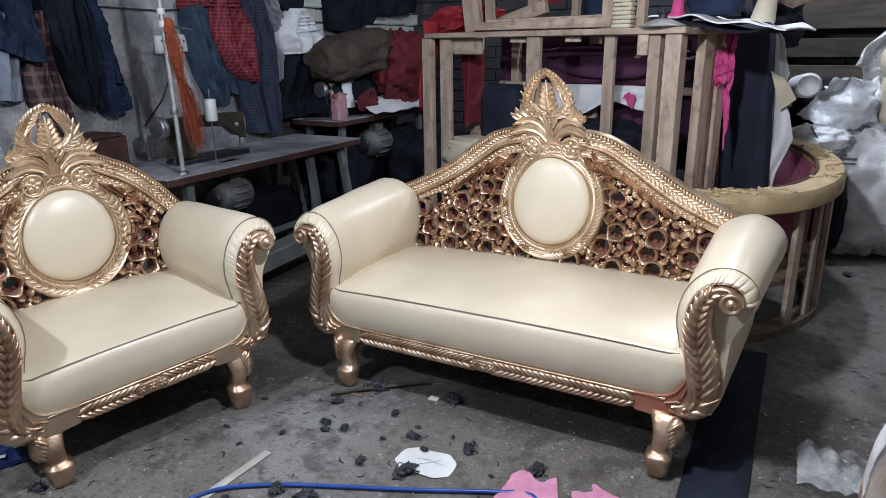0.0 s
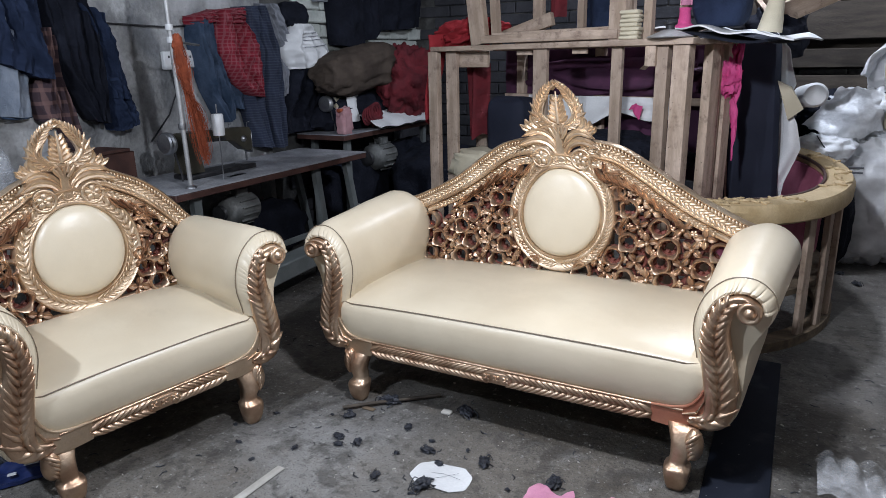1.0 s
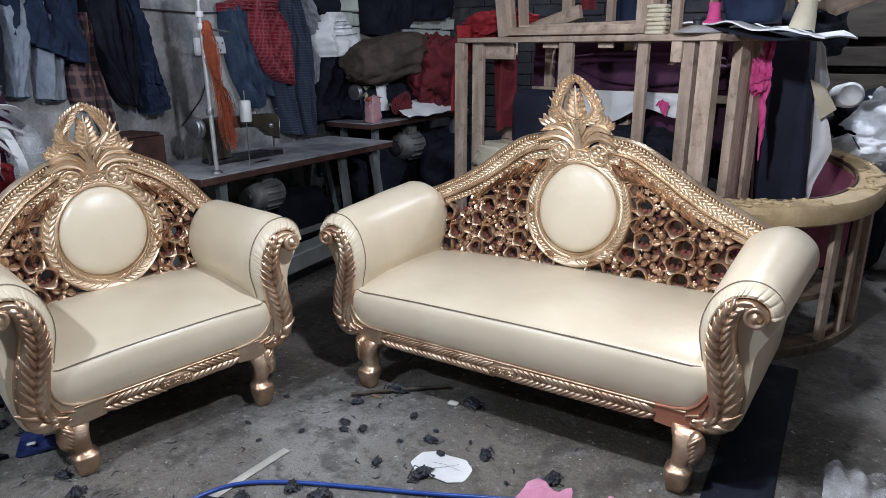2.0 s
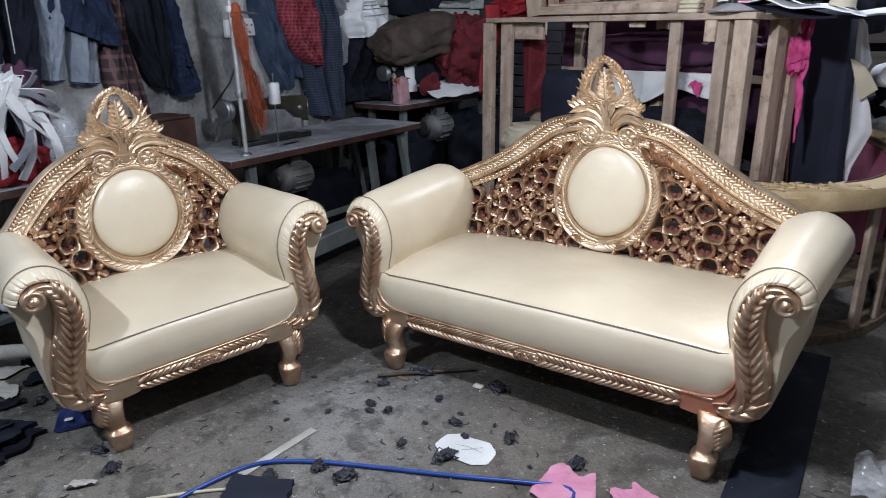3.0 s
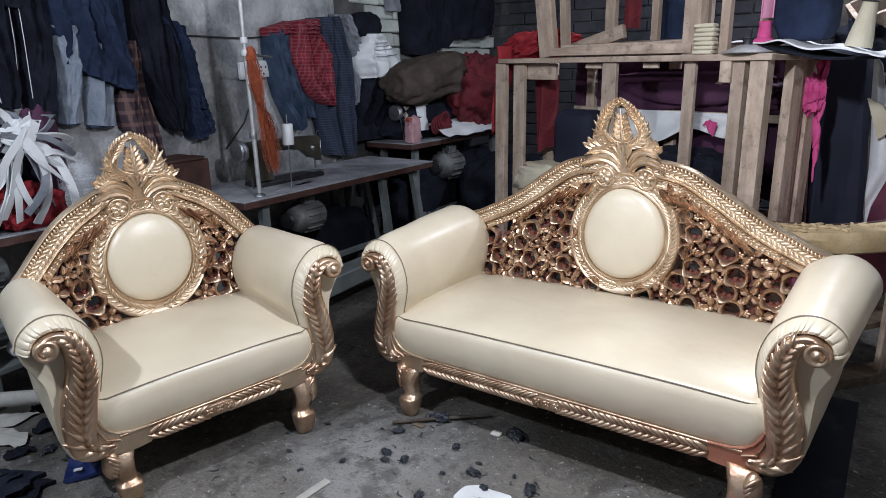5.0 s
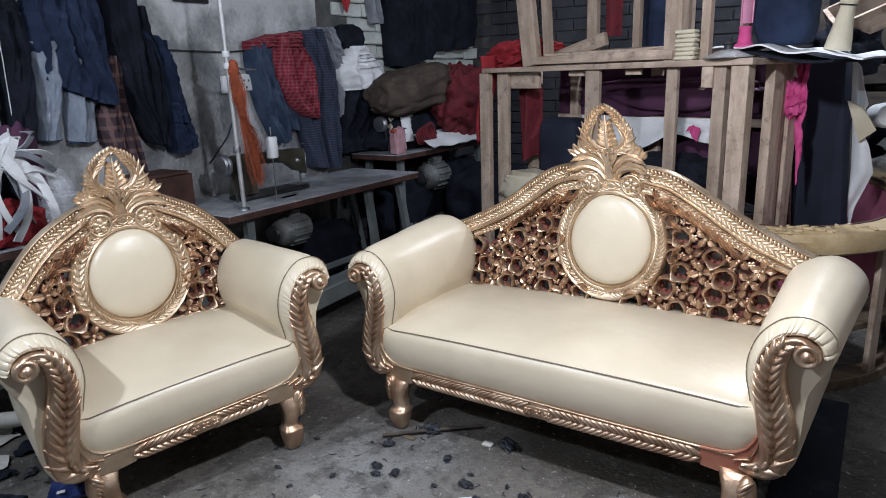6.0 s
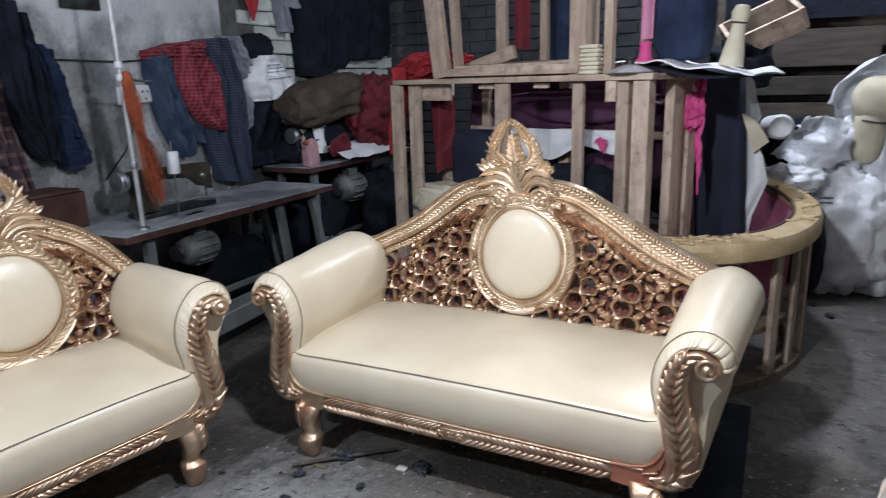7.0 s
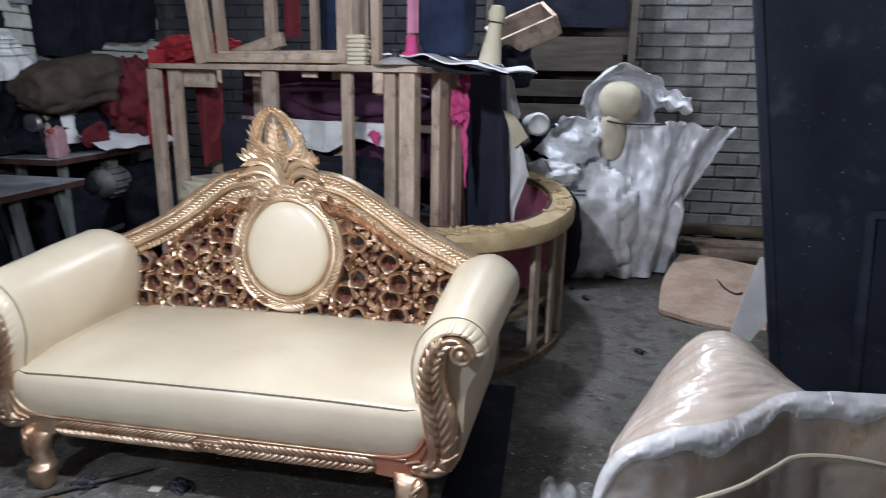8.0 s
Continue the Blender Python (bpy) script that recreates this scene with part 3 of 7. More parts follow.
def panel_strokes(geo, path, half, step, lift, lean=40, size=1.0, skew=0.0, bow=0.0):
    """Feather strokes on both sides of a path's spine; skew moves the spine to one side, bow sets the tips back."""
    run, n = 0.0, len(path)
    for i in range(1, n - 1):
        run += (path[i] - path[i - 1]).length
        if run < step:
            continue
        run = 0.0
        t = (path[i + 1] - path[i - 1]).normalized()
        side = Vector((-t.z, 0, t.x))
        h = (half[i] if isinstance(half, list) else half)
        for s in (-1, 1):
            c0 = path[i] + Vector((0, -lift, 0)) + side * (h * skew)
            reach, rows = h * 0.94 * size * (1 - s * skew), []
            for k, wide in ((0.04, 0.30), (0.30, 0.92), (0.58, 1.0), (0.82, 0.72), (1.0, 0.08)):
                fwd = math.tan(radians(lean)) * reach * (k + 0.35 * k * k)
                p = c0 + side * (s * reach * k) + t * fwd + Vector((0, bow * k * k, 0))
                d = (side * s + t * math.tan(radians(lean)) * (1 + 0.7 * k)).normalized()
                x = d.cross(Vector((0, -1, 0))).normalized()
                w, tall = step * 0.47 * wide, step * 0.52 * (0.35 + 0.65 * wide)
                rows.append([p - x * w, p - x * w * 0.35 + Vector((0, -tall * 0.8, 0)), p + x * w * 0.25 + Vector((0, -tall, 0)), p + x * w])
            geo.sweep(rows)


def leaf(geo, pts, width, thick=0.008, seg=14, depth=0.0):
    """Curled acanthus leaf along pts in the xz plane: pointed, ridged, with side lobes."""
    path = smooth_path([(p[0], -depth - (p[2] if len(p) > 2 else 0), p[1]) for p in pts], seg)
    rings = []
    for i, p in enumerate(path):
        t = (path[min(i + 1, seg - 1)] - path[max(i - 1, 0)]).normalized()
        side = Vector((-t.z, 0, t.x)).normalized()
        k = i / (seg - 1)
        w = width * (0.25 + 0.75 * math.sin(math.pi * min(1, k * 0.85 + 0.12)) ** 0.8) * (1 + 0.22 * math.sin(k * 26)) * (1 if k < 0.93 else 0.35)
        rings.append([p + side * w * a + Vector((0, b * thick, 0)) for a, b in ((-1, 0.2), (-0.55, -0.9), (-0.15, -0.3), (0, -1.5), (0.15, -0.3), (0.55, -0.9), (1, 0.2), (0, 1.0))])
    geo.sweep(rings)


def flower(geo, x, z, r, depth, petals=5, turn=0.0):
    for k in range(petals):
        a = turn + 2 * math.pi * k / petals
        d = Vector((math.cos(a), 0, math.sin(a)))
        m = Matrix((d * r * 0.52, Vector((0, -1, 0)) * r * 0.22, d.cross(Vector((0, -1, 0))) * r * 0.36)).transposed().to_4x4()
        m.translation = Vector((x, -depth, z)) + d * r * 0.5
        geo.ball(m, 10, 6)
    m = Matrix.Diagonal((r * 0.24, r * 0.3, r * 0.24, 1))
    m.translation = (x, -depth - r * 0.14, z)
    geo.ball(m, 10, 6)


def oval(cx, cz, a, b, n, egg=0.0):
    out = []
    for i in range(n):
        q = 2 * math.pi * i / n
        out.append(Vector((cx + a * math.cos(q) * (1 + egg * math.sin(q)), 0, cz + b * math.sin(q))))
    return out


def build_settee(name, label, category, W, D, foot, crest, tip, seed, place, raised=0.0, slope=0.0, shift=0.0, sway=0.10, askew=0.0, arm_rise=0.036, arm_flare=0.058):
    """Upholstered seat with scrolled arms and a carved, pierced back; x across, y backwards, front at y = 0.
    raised, slope: the seat's height and sideways fall; shift, sway: how the back stands off the middle; askew: the frame's sideways lean; arm_rise, arm_flare: how the arms grow towards the back."""
    rng = random.Random(seed)
    root = thing(name, label, category, place)
    # seat
    nx = 44
    prof = [(0.10, 0.262), (0.03, 0.258), (0.004, 0.268), (-0.012, 0.30), (-0.02, 0.36), (-0.018, 0.41), (-0.006, 0.438), (0.018, 0.449), (0.07, 0.46),
            (0.18, 0.472), (0.34, 0.478), (0.52, 0.474), (0.68, 0.462), (0.80, 0.445), (0.84, 0.40), (0.84, 0.27)]
    rings = []
    for i in range(nx + 1):
        x = (-1 + 2 * i / nx) * (W + 0.028)
        e = min(1.0, (W + 0.028 - abs(x)) / 0.085)
        e = math.sqrt(max(0.0, 1 - (1 - e) ** 2))
        dome = 0.018 * (1 - min(1, abs(x) / W) ** 3)
        ring = []
        for y, z in prof:
            yy = y * D / 0.74 if y > 0.1 else y
            zz = z + dome * min(1.0, max(0.0, (z - 0.40) / 0.06)) + (0.095 * (1 - e) if z < 0.29 and y < 0.05 else 0.06 * (1 - e) if z < 0.33 and y < 0.05 else 0)
            ring.append((x, yy + 0.022 * (1 - e) * (1 if y < 0.02 else 0), zz + (raised + slope * x) * min(1.0, max(0.0, (zz - 0.26) / 0.16)) + 0.0042 * noise.noise(Vector((x * 5, y * 7, seed)))))
        rings.append(ring)
    part("seat", Geo().sweep(rings), LEATHER, root, "smooth cream leather seat cushion", 60)
    edge = [(x, -0.0065 + 0.02 * max(0, abs(x) / W - 0.93) / 0.07, 0.441 + raised + slope * x + 0.0125 * (1 - (abs(x) / W) ** 3)) for x in (-W + 2 * W * i / 60 for i in range(61))]
    part("piping", Geo().tube(edge, 0.0026, 6), PIPING, root, "thin dark piping along the seat edge")
    # front rail and its carving
    r0 = W - 0.05
    rz_ = 0.252
    g = Geo().box((0, 0.015, rz_), (2 * r0, 0.058, 0.066), 0.008)
    g.tube([(-r0, -0.015, rz_ + 0.035), (r0, -0.015, rz_ + 0.035)], 0.0055, 8)
    for s in (-1, 1):
        path = [Vector((s * (0.075 + (r0 - 0.165) * i / 90), -0.012, rz_ - 0.002)) for i in range(91)]
        panel_strokes(g, path, 0.033, 0.0235, 0.003, -56, 1.0)
    g.box((0, -0.014, rz_ - 0.004), (0.13, 0.014, 0.050), 0.003)
    for k in (-0.042, 0, 0.042):
        flower(g, k, rz_ - 0.004, 0.019, 0.024, 4, 0.78)
    part("front_rail", g, ROSEGOLD, root, "carved gold front rail with feather strokes", 85)
    for s in (-1, 1):
        # curved bracket between the rail and the arm scroll
        face = smooth_path([(-0.155, 0, 0.2195), (-0.155, 0, 0.2845), (-0.09, 0, 0.288), (-0.045, 0, 0.300), (-0.010, 0, 0.325), (0.012, 0, 0.372), (0.030, 0, 0.330), (0.020, 0, 0.262), (-0.02, 0, 0.226), (-0.08, 0, 0.214), (-0.155, 0, 0.2195)], 60)[:-1]
        g = Geo()
        rings = [[(s * (W + p.x), y, p.z) for p in face] for y in (-0.0155, 0.055)]
        g.sweep(rings if s > 0 else [q[::-1] for q in rings])
        g.tube([(s * (W + x), -0.015, z) for x, z in ((-0.16, 0.287), (-0.09, 0.291), (-0.045, 0.302), (-0.016, 0.322), (0.004, 0.352), (0.014, 0.378))], 0.0055, 8)
        part("corner_block", g, COPPER if s > 0 and W > 0.6 else GOLD, root, "copper-toned corner block" if s > 0 and W > 0.6 else "")
    for y in (D + 0.03,):
        part("rear_rail", Geo().box((0, y, 0.25), (2 * W + 0.04, 0.04, 0.10), 0.006), GOLD, root)
    for s in (-1, 1):
        part("side_rail", Geo().box((s * (W + 0.03), D / 2 + 0.03, 0.235), (0.04, D - 0.03, 0.05), 0.006), GOLD, root)
    # legs
    for s in (-1, 1):
        sections = ((0.235, 0.006, 0.026, 0.054, 0.040), (0.210, 0.012, 0.010, 0.050, 0.042), (0.18, 0.016, -0.008, 0.043, 0.040), (0.145, 0.014, -0.022, 0.037, 0.037),
                    (0.115, 0.006, -0.020, 0.032, 0.032), (0.096, 0.003, -0.022, 0.032, 0.032), (0.091, 0.004, -0.030, 0.045, 0.044), (0.080, 0.005, -0.034, 0.047, 0.046),
                    (0.060, 0.005, -0.036, 0.045, 0.044), (0.030, 0.005, -0.036, 0.039, 0.038), (0.008, 0.004, -0.034, 0.032, 0.031), (0.0, 0.004, -0.034, 0.026, 0.025))
        # the sofa's legs were nailed on a little askew
        ahead = 0.02 + (-0.042 if s > 0 else -0.012) * (W > 0.6)
        across = s * foot + (0.012 if s < 0 else 0.03) * (W > 0.6)
        g = Geo()
        rings = []
        for z, dx, dy, a, b in sections[::-1]:
            rings.append([(across + s * dx + a * math.copysign(abs(math.cos(q)) ** 0.6, math.cos(q)), ahead + dy + b * math.copysign(abs(math.sin(q)) ** 0.6, math.sin(q)), z)
                          for q in (2 * math.pi * j / 16 for j in range(16))])
        g.sweep(rings)
        # scrolled leaf on the outer side of the knee: a rounded lobe with curved ribs over it
        lobe = Matrix.Diagonal((0.034, 0.036, 0.062, 1))
        lobe.translation = Vector((across + s * 0.052, ahead - 0.022, 0.178))
        g.ball(lobe, 12, 8)
        for k in range(5):
            u = k / 4
            pts = []
            for j in range(6):
                v = j / 5
                pts.append((across + s * (0.030 + 0.012 * u + 0.046 * v * (1 - 0.28 * u)), ahead - 0.060 + 0.008 * u + 0.030 * v * v, 0.196 - 0.066 * u + 0.034 * math.sin(1.5 * v)))
            g.tube(pts, [0.004, 0.0072, 0.0085, 0.008, 0.0065, 0.003], 6)
        part("leg", g, ROSEGOLD, root, "gold carved cabriole leg", 85)
        g = Geo()
        g.sweep([[(s * (W - 0.06) + r * math.cos(q), D - 0.02 + r * math.sin(q) + (0.24 - z) * 0.25, z) for q in (2 * math.pi * j / 10 for j in range(10))]
                 for z, r in ((0.0, 0.026), (0.1, 0.028), (0.24, 0.034))])
        part("leg", g, GOLD, root)
    # arms
    outline = [(-0.012, 0.40), (-0.022, 0.47), (-0.044, 0.535), (-0.048, 0.60), (-0.036, 0.665), (-0.012, 0.722), (0.03, 0.768), (0.075, 0.792), (0.12, 0.796), (0.162, 0.775),
               (0.196, 0.73), (0.205, 0.68), (0.194, 0.63), (0.172, 0.585), (0.152, 0.53), (0.142, 0.46), (0.136, 0.37), (0.124, 0.29), (0.098, 0.225), (0.03, 0.225), (0.0, 0.30)]
    outline = [(p.x, p.z) for p in smooth_path([(a, 0, b) for a, b in outline], 64)]
    spine = [(0.134, 0.688), (0.128, 0.692), (0.124, 0.686), (0.130, 0.677), (0.142, 0.679), (0.148, 0.694), (0.140, 0.712), (0.118, 0.722), (0.088, 0.718), (0.060, 0.694), (0.042, 0.652),
             (0.034, 0.605), (0.034, 0.56), (0.042, 0.505), (0.055, 0.45), (0.066, 0.38), (0.068, 0.325), (0.058, 0.286), (0.032, 0.262), (-0.004, 0.256), (-0.03, 0.262)]
    for s in (-1, 1):
        depth = D + (0.045 if W > 0.6 else 0.035)
        rings = []
        for k in range(15):
            y = 0.035 + (depth - 0.035) * k / 14
            far = k / 14
            inset = 0.040 if k == 14 else (0.012 if k in (0, 13) else 0)
            cx, cz = 0.06, 0.55
            ring = []
            for a, b in outline:
                d = math.hypot(a - cx, b - cz)
                w = 1 - inset / max(d, 0.05)
                wob = 0.003 * noise.noise(Vector((a * 9 + s, y * 5, b * 9)))
                flare = far * (arm_flare * max(0.0, a) / 0.2)
                rise = far * arm_rise * min(1.0, max(0.0, (b - 0.42) / 0.3))
                belly = 0.005 * math.sin(math.pi * far) * min(1.0, max(0.0, (b - 0.5) / 0.2))
                ring.append((s * (W + cx + (a - cx) * w + wob + flare), y, cz + (b - cz) * w + rise + belly + wob))
            rings.append(ring if s > 0 else ring[::-1])
        arm = part("arm", Geo().sweep(rings), LEATHER, root, "rolled cream leather arm with pleated front", 50)
        # gathered front of the roll
        outer = smooth_path([(0.212, 0.038, 0.69), (0.196, 0.038, 0.74), (0.155, 0.038, 0.777), (0.105, 0.038, 0.789), (0.045, 0.038, 0.773), (-0.012, 0.038, 0.715), (-0.040, 0.038, 0.64),
                             (-0.044, 0.038, 0.57), (-0.032, 0.038, 0.51), (-0.020, 0.038, 0.452)], 200)
        inner = smooth_path([(0.172, -0.008, 0.68), (0.160, -0.008, 0.716), (0.132, -0.008, 0.737), (0.098, -0.008, 0.742), (0.050, -0.008, 0.727), (0.016, -0.008, 0.685), (-0.002, -0.008, 0.63),
                             (0.000, -0.008, 0.57), (0.007, -0.008, 0.51), (0.015, -0.008, 0.452)], 200)
        rings = []
        for i, (a, b) in enumerate(zip(outer, inner)):
            k = i / 199
            fold = 1 - (1 - abs(math.sin(k * math.pi * 21 + 1.1 * math.sin(k * 17 + s) + 0.8 * math.sin(k * 41)))) ** 2.2
            fold = fold * max(0.0, min(1.0, 1.25 - 1.25 * k)) * (0.75 + 0.5 * noise.noise(Vector((k * 14, s, 2.0))))
            ring = []
            for q, h in ((0, 0.0), (0.2, 0.012), (0.45, 0.02), (0.7, 0.019), (0.9, 0.01), (1, 0.0)):
                p = a.lerp(b, q)
                ring.append((s * (W + p.x), p.y - h - fold * 0.009 * math.sin(math.pi * min(1, q * 0.9 + 0.1)), p.z))
            ring.append((s * (W + b.x), 0.06, b.z))
            ring.append((s * (W + a.x), 0.06, a.z))
            rings.append(ring if s > 0 else ring[::-1])
        part("pleats", Geo().sweep(rings), LEATHER, arm, "gathered leather pleats")
        part("piping", Geo().tube([(s * (W + p.x * 1.0), 0.030, p.z + 0.001) for p in outer[::4]], 0.002, 6), PIPING, arm)
        # carved scroll stile
        g = Geo()
        line = smooth_path([(a, 0, b) for a, b in spine], 170)
        half = [0.005 + 0.029 * min(1.0, max(0, i - 8) / 46) + 0.016 * max(0.0, math.sin(math.pi * min(1, max(0, i - 58) / 104))) if i < 148 else 0.040 - 0.030 * (i - 148) / 22 for i in range(170)]
        half = [h * 1.08 if i > 40 else h for i, h in enumerate(half)]
        line = [Vector((s * (W + p.x), -0.012 - 0.020 * max(0, 1 - i / 50), p.z)) for i, p in enumerate(line)]
        rings = []
        for i, p in enumerate(line):
            t = (line[min(i + 1, 169)] - line[max(i - 1, 0)]).normalized()
            side = Vector((-t.z, 0, t.x))
            rings.append([p + side * (half[i] * a) + Vector((0, b, 0)) for a, b in ((-1, 0.05), (-1, -0.004), (-0.9, -0.012), (-0.5, -0.017), (0, -0.008), (0.5, -0.017), (0.9, -0.012), (1, -0.004), (1, 0.05))])
        g.sweep(rings)
        g.tube(line[:34], [0.008 + 0.006 * min(1, i / 30) for i in range(34)], 10, flat=0.9, up=(0, 1, 0))
        g.lathe((0, 0, 0), ((0.038, -0.03), (0.039, 0.012), (0.034, 0.020), (0.026, 0.021), (0.022, 0.015), (0.017, 0.016), (0.012, 0.024), (0.005, 0.028), (0.0, 0.028)), 24, Matrix.Translation((s * (W + 0.130), -0.022, 0.688)) @ Matrix.Rotation(radians(90), 4, "X"))
        rim = [(s * (W + p.x - 0.004), -0.014, p.z) for p in inner[60::4]] + [(s * (W + 0.022), -0.016, 0.40), (s * (W + 0.020), -0.018, 0.34), (s * (W - 0.004), -0.02, 0.29), (s * (W - 0.05), -0.016, 0.273)]
        g.tube(rim, 0.005, 6)
        scroll = part("arm_scroll", g, ROSEGOLD, root, "gold carved arm scroll with volute", 85)
        cut = Geo()
        panel_strokes(cut, line[34:164], half[34:164], 0.0285, 0.010, -50, 1.0, -0.10 * s, 0.012)
        size = len(cut.v) // (len(cut.f) // 18)
        for k in range(0, len(cut.v), size):
            one = Geo()
            one.v = cut.v[k:k + size]
            one.f = [tuple(q - k for q in face) for face in cut.f if k <= face[0] < k + size]
            part("carved_leaf", one, ROSEGOLD, scroll, "", 85)
    # back: carved in the plane, then leant
    def lean(x, y, z):
        up = max(0.0, z - 0.92)
        return (x + shift * min(1.0, max(0.0, (0.95 - abs(x)) / 0.5)) - sway * up, y + D + 0.15 * (z - 0.45) - 0.12 * up, z)
    cz, oa, ob_ = 0.772, 0.194, 0.211
    if W < 0.6:
        cz, oa, ob_ = 0.724, 0.188, 0.198
    # crest rail
    top = smooth_path([(x, 0, z - 0.037) for x, z in crest], 110)
    def crest_z(x):
        x = abs(x)
        for a, b in zip(top, top[1:]):
            if a.x <= x <= b.x:
                return a.z + (b.z - a.z) * (x - a.x) / max(1e-6, b.x - a.x)
        return top[-1].z if x > top[0].x else top[0].z
    for s in (-1, 1):
        g = Geo()
        line = [Vector((s * p.x, 0, p.z)) for p in top]
        half = [0.038 + 0.005 * math.sin(math.pi * i / 109) for i in range(110)]
        panel_band(g, line, half, 0.020, 0.006, 0.03)
        nrm = []
        for i, p in enumerate(line):
            t = (line[min(i + 1, 109)] - line[max(i - 1, 0)]).normalized()
            q = Vector((-t.z, 0, t.x))
            nrm.append(q if q.z > 0 else -q)
        rope(g, [p + q * 0.021 for p, q in zip(line, nrm)], 0.0145, 0.0125, 0.0066, 0.017, -38 * s)
        panel_strokes(g, [p - q * 0.010 for p, q in zip(line, nrm)], 0.025, 0.0225, 0.010, 54, 1.0)
        low = []
        for i, p in enumerate(line):
            t = (line[min(i + 1, 109)] - line[max(i - 1, 0)]).normalized()
            nrm = Vector((-t.z, 0, t.x)) * (-1 if s > 0 else 1)
            if nrm.z > 0:
                nrm = -nrm
            low.append(p + nrm * (0.064 + 0.006 * math.sin(3.1 * i / 109) - 0.012 * i / 109))
        slim = [0.022 - 0.008 * i / 95 for i in range(96)]
        panel_band(g, low[:96], slim, 0.020, 0.005, 0.02)
        panel_strokes(g, low[:90], slim[:90], 0.0215, 0.010, 50, 1.0)
        part("crest_rail", g.warp(lean), GOLD, root, "gold crest rail carved with rope strokes", 85)
    # oval frame and cushion
    g = Geo()
    ring = oval(0, cz, oa + 0.036, ob_ + 0.036, 160, -0.035)
    rings = []
    for i, p in enumerate(ring):
        d = (p - Vector((0, 0, cz))).normalized()
        rings.append([p + d * a + Vector((0, b, 0)) for a, b in ((-0.036, 0.02), (-0.036, -0.02), (-0.029, -0.03), (-0.022, -0.02), (0, -0.016), (0.022, -0.02), (0.030, -0.03), (0.038, -0.02), (0.038, 0.02))])
    g.sweep(rings, closed=True)
    start = 40
    order = [ring[(start + i) % 160] for i in range(161)]
    panel_strokes(g, order[:82], 0.026, 0.0185, 0.014, -54, 1.0)
    panel_strokes(g, order[:79:-1][:82], 0.026, 0.0185, 0.014, -54, 1.0)
    part("oval_frame", g.warp(lean), GOLD, root, "gold oval frame carved with rope strokes", 85)
    g = Geo()
    rings = []
    for k, (r, h) in enumerate(((1.0, 0.0), (0.995, 0.018), (0.95, 0.032), (0.85, 0.042), (0.70, 0.049), (0.50, 0.054), (0.28, 0.057), (0.1, 0.058))):
        rings.append([p + Vector((0, -h, 0)) for p in (Vector((0, 0, cz)) + (q - Vector((0, 0, cz))) * r for q in oval(0, cz, oa, ob_, 56, -0.035))])
    g.sweep(rings)
    part("back_cushion", g.warp(lean), LEATHER, root, "domed cream leather oval back pad", 60)
    # rosettes and crown
    rz = cz + ob_ + (0.04 if W > 0.6 else 0.03)
    for s in (-1, 1):
        g = Geo()
        g.lathe((0, 0, 0), ((0.052, -0.02), (0.052, 0.016), (0.046, 0.026), (0.038, 0.02), (0.03, 0.02)), 20, Matrix.Translation((s * 0.098, 0, rz + 0.008)) @ Matrix.Rotation(radians(90), 4, "X"))
        g.tube([(s * 0.098 + 0.045 * math.cos(q), -0.022, rz + 0.008 + 0.045 * math.sin(q)) for q in (2 * math.pi * i / 20 for i in range(20))], 0.007, 6, True, up=(0, 1, 0))
        flower(g, s * 0.098, rz + 0.008, 0.036, 0.024, 5, 0.3)
        part("rosette", g.warp(lean), GOLD, root, "carved gold rosette", 85)
    g = Geo()
    hz = tip - rz
    # fluted stem that flares under the loop
    for x0, x1 in ((-0.014, -0.036), (-0.007, -0.018), (0.0, 0.0), (0.007, 0.018), (0.014, 0.036)):
        g.tube([(x0, -0.006, rz - 0.03), (x0 * 0.9, -0.018, rz + hz * 0.16), (x0, -0.022, rz + hz * 0.28), (x1 * 0.8, -0.026, rz + hz * 0.35), (x1 * 1.25, -0.034, rz + hz * 0.42)], [0.011, 0.009, 0.009, 0.011, 0.006], 8)
    g.tube([(0, 0.004, rz - 0.03), (0, 0.0, rz + hz * 0.25), (0, -0.006, rz + hz * 0.46)], [0.026, 0.022, 0.036], 10, flat=0.6, up=(0, 1, 0))
    for s in (-1, 1):
        # arching sprays, lowest first, each with a toothed upper edge
        for k0, x1, k1, x2, k2, x3, k3, wide, curl in ((-0.06, 0.045, 0.05, 0.095, 0.09, 0.165, 0.02, 0.0150, 0.016), (0.05, 0.052, 0.20, 0.120, 0.25, 0.204, 0.165, 0.0195, 0.044), (0.16, 0.050, 0.31, 0.108, 0.365, 0.178, 0.295, 0.0175, 0.034)):
            arc = [(s * 0.012, rz + hz * k0), (s * x1, rz + hz * k1), (s * x2, rz + hz * k2), (s * x3, rz + hz * k3)]
            acanthus(g, arc, wide, 2, 0.013, 0.008, 5, curl, 34, s)
        # ragged leaf tips standing beside the loop
        for xa, ka, xb, kb, xc, kc, wide in ((0.078, 0.36, 0.122, 0.46, 0.128, 0.58, 0.019), (0.095, 0.35, 0.148, 0.43, 0.158, 0.52, 0.018), (0.110, 0.34, 0.164, 0.39, 0.186, 0.45, 0.016)):
            acanthus(g, [(s * xa, rz + hz * ka), (s * xb, rz + hz * kb), (s * xc, rz + hz * kc)], wide, 2, 0.011, 0.014, 3, 0.022, 16, s)
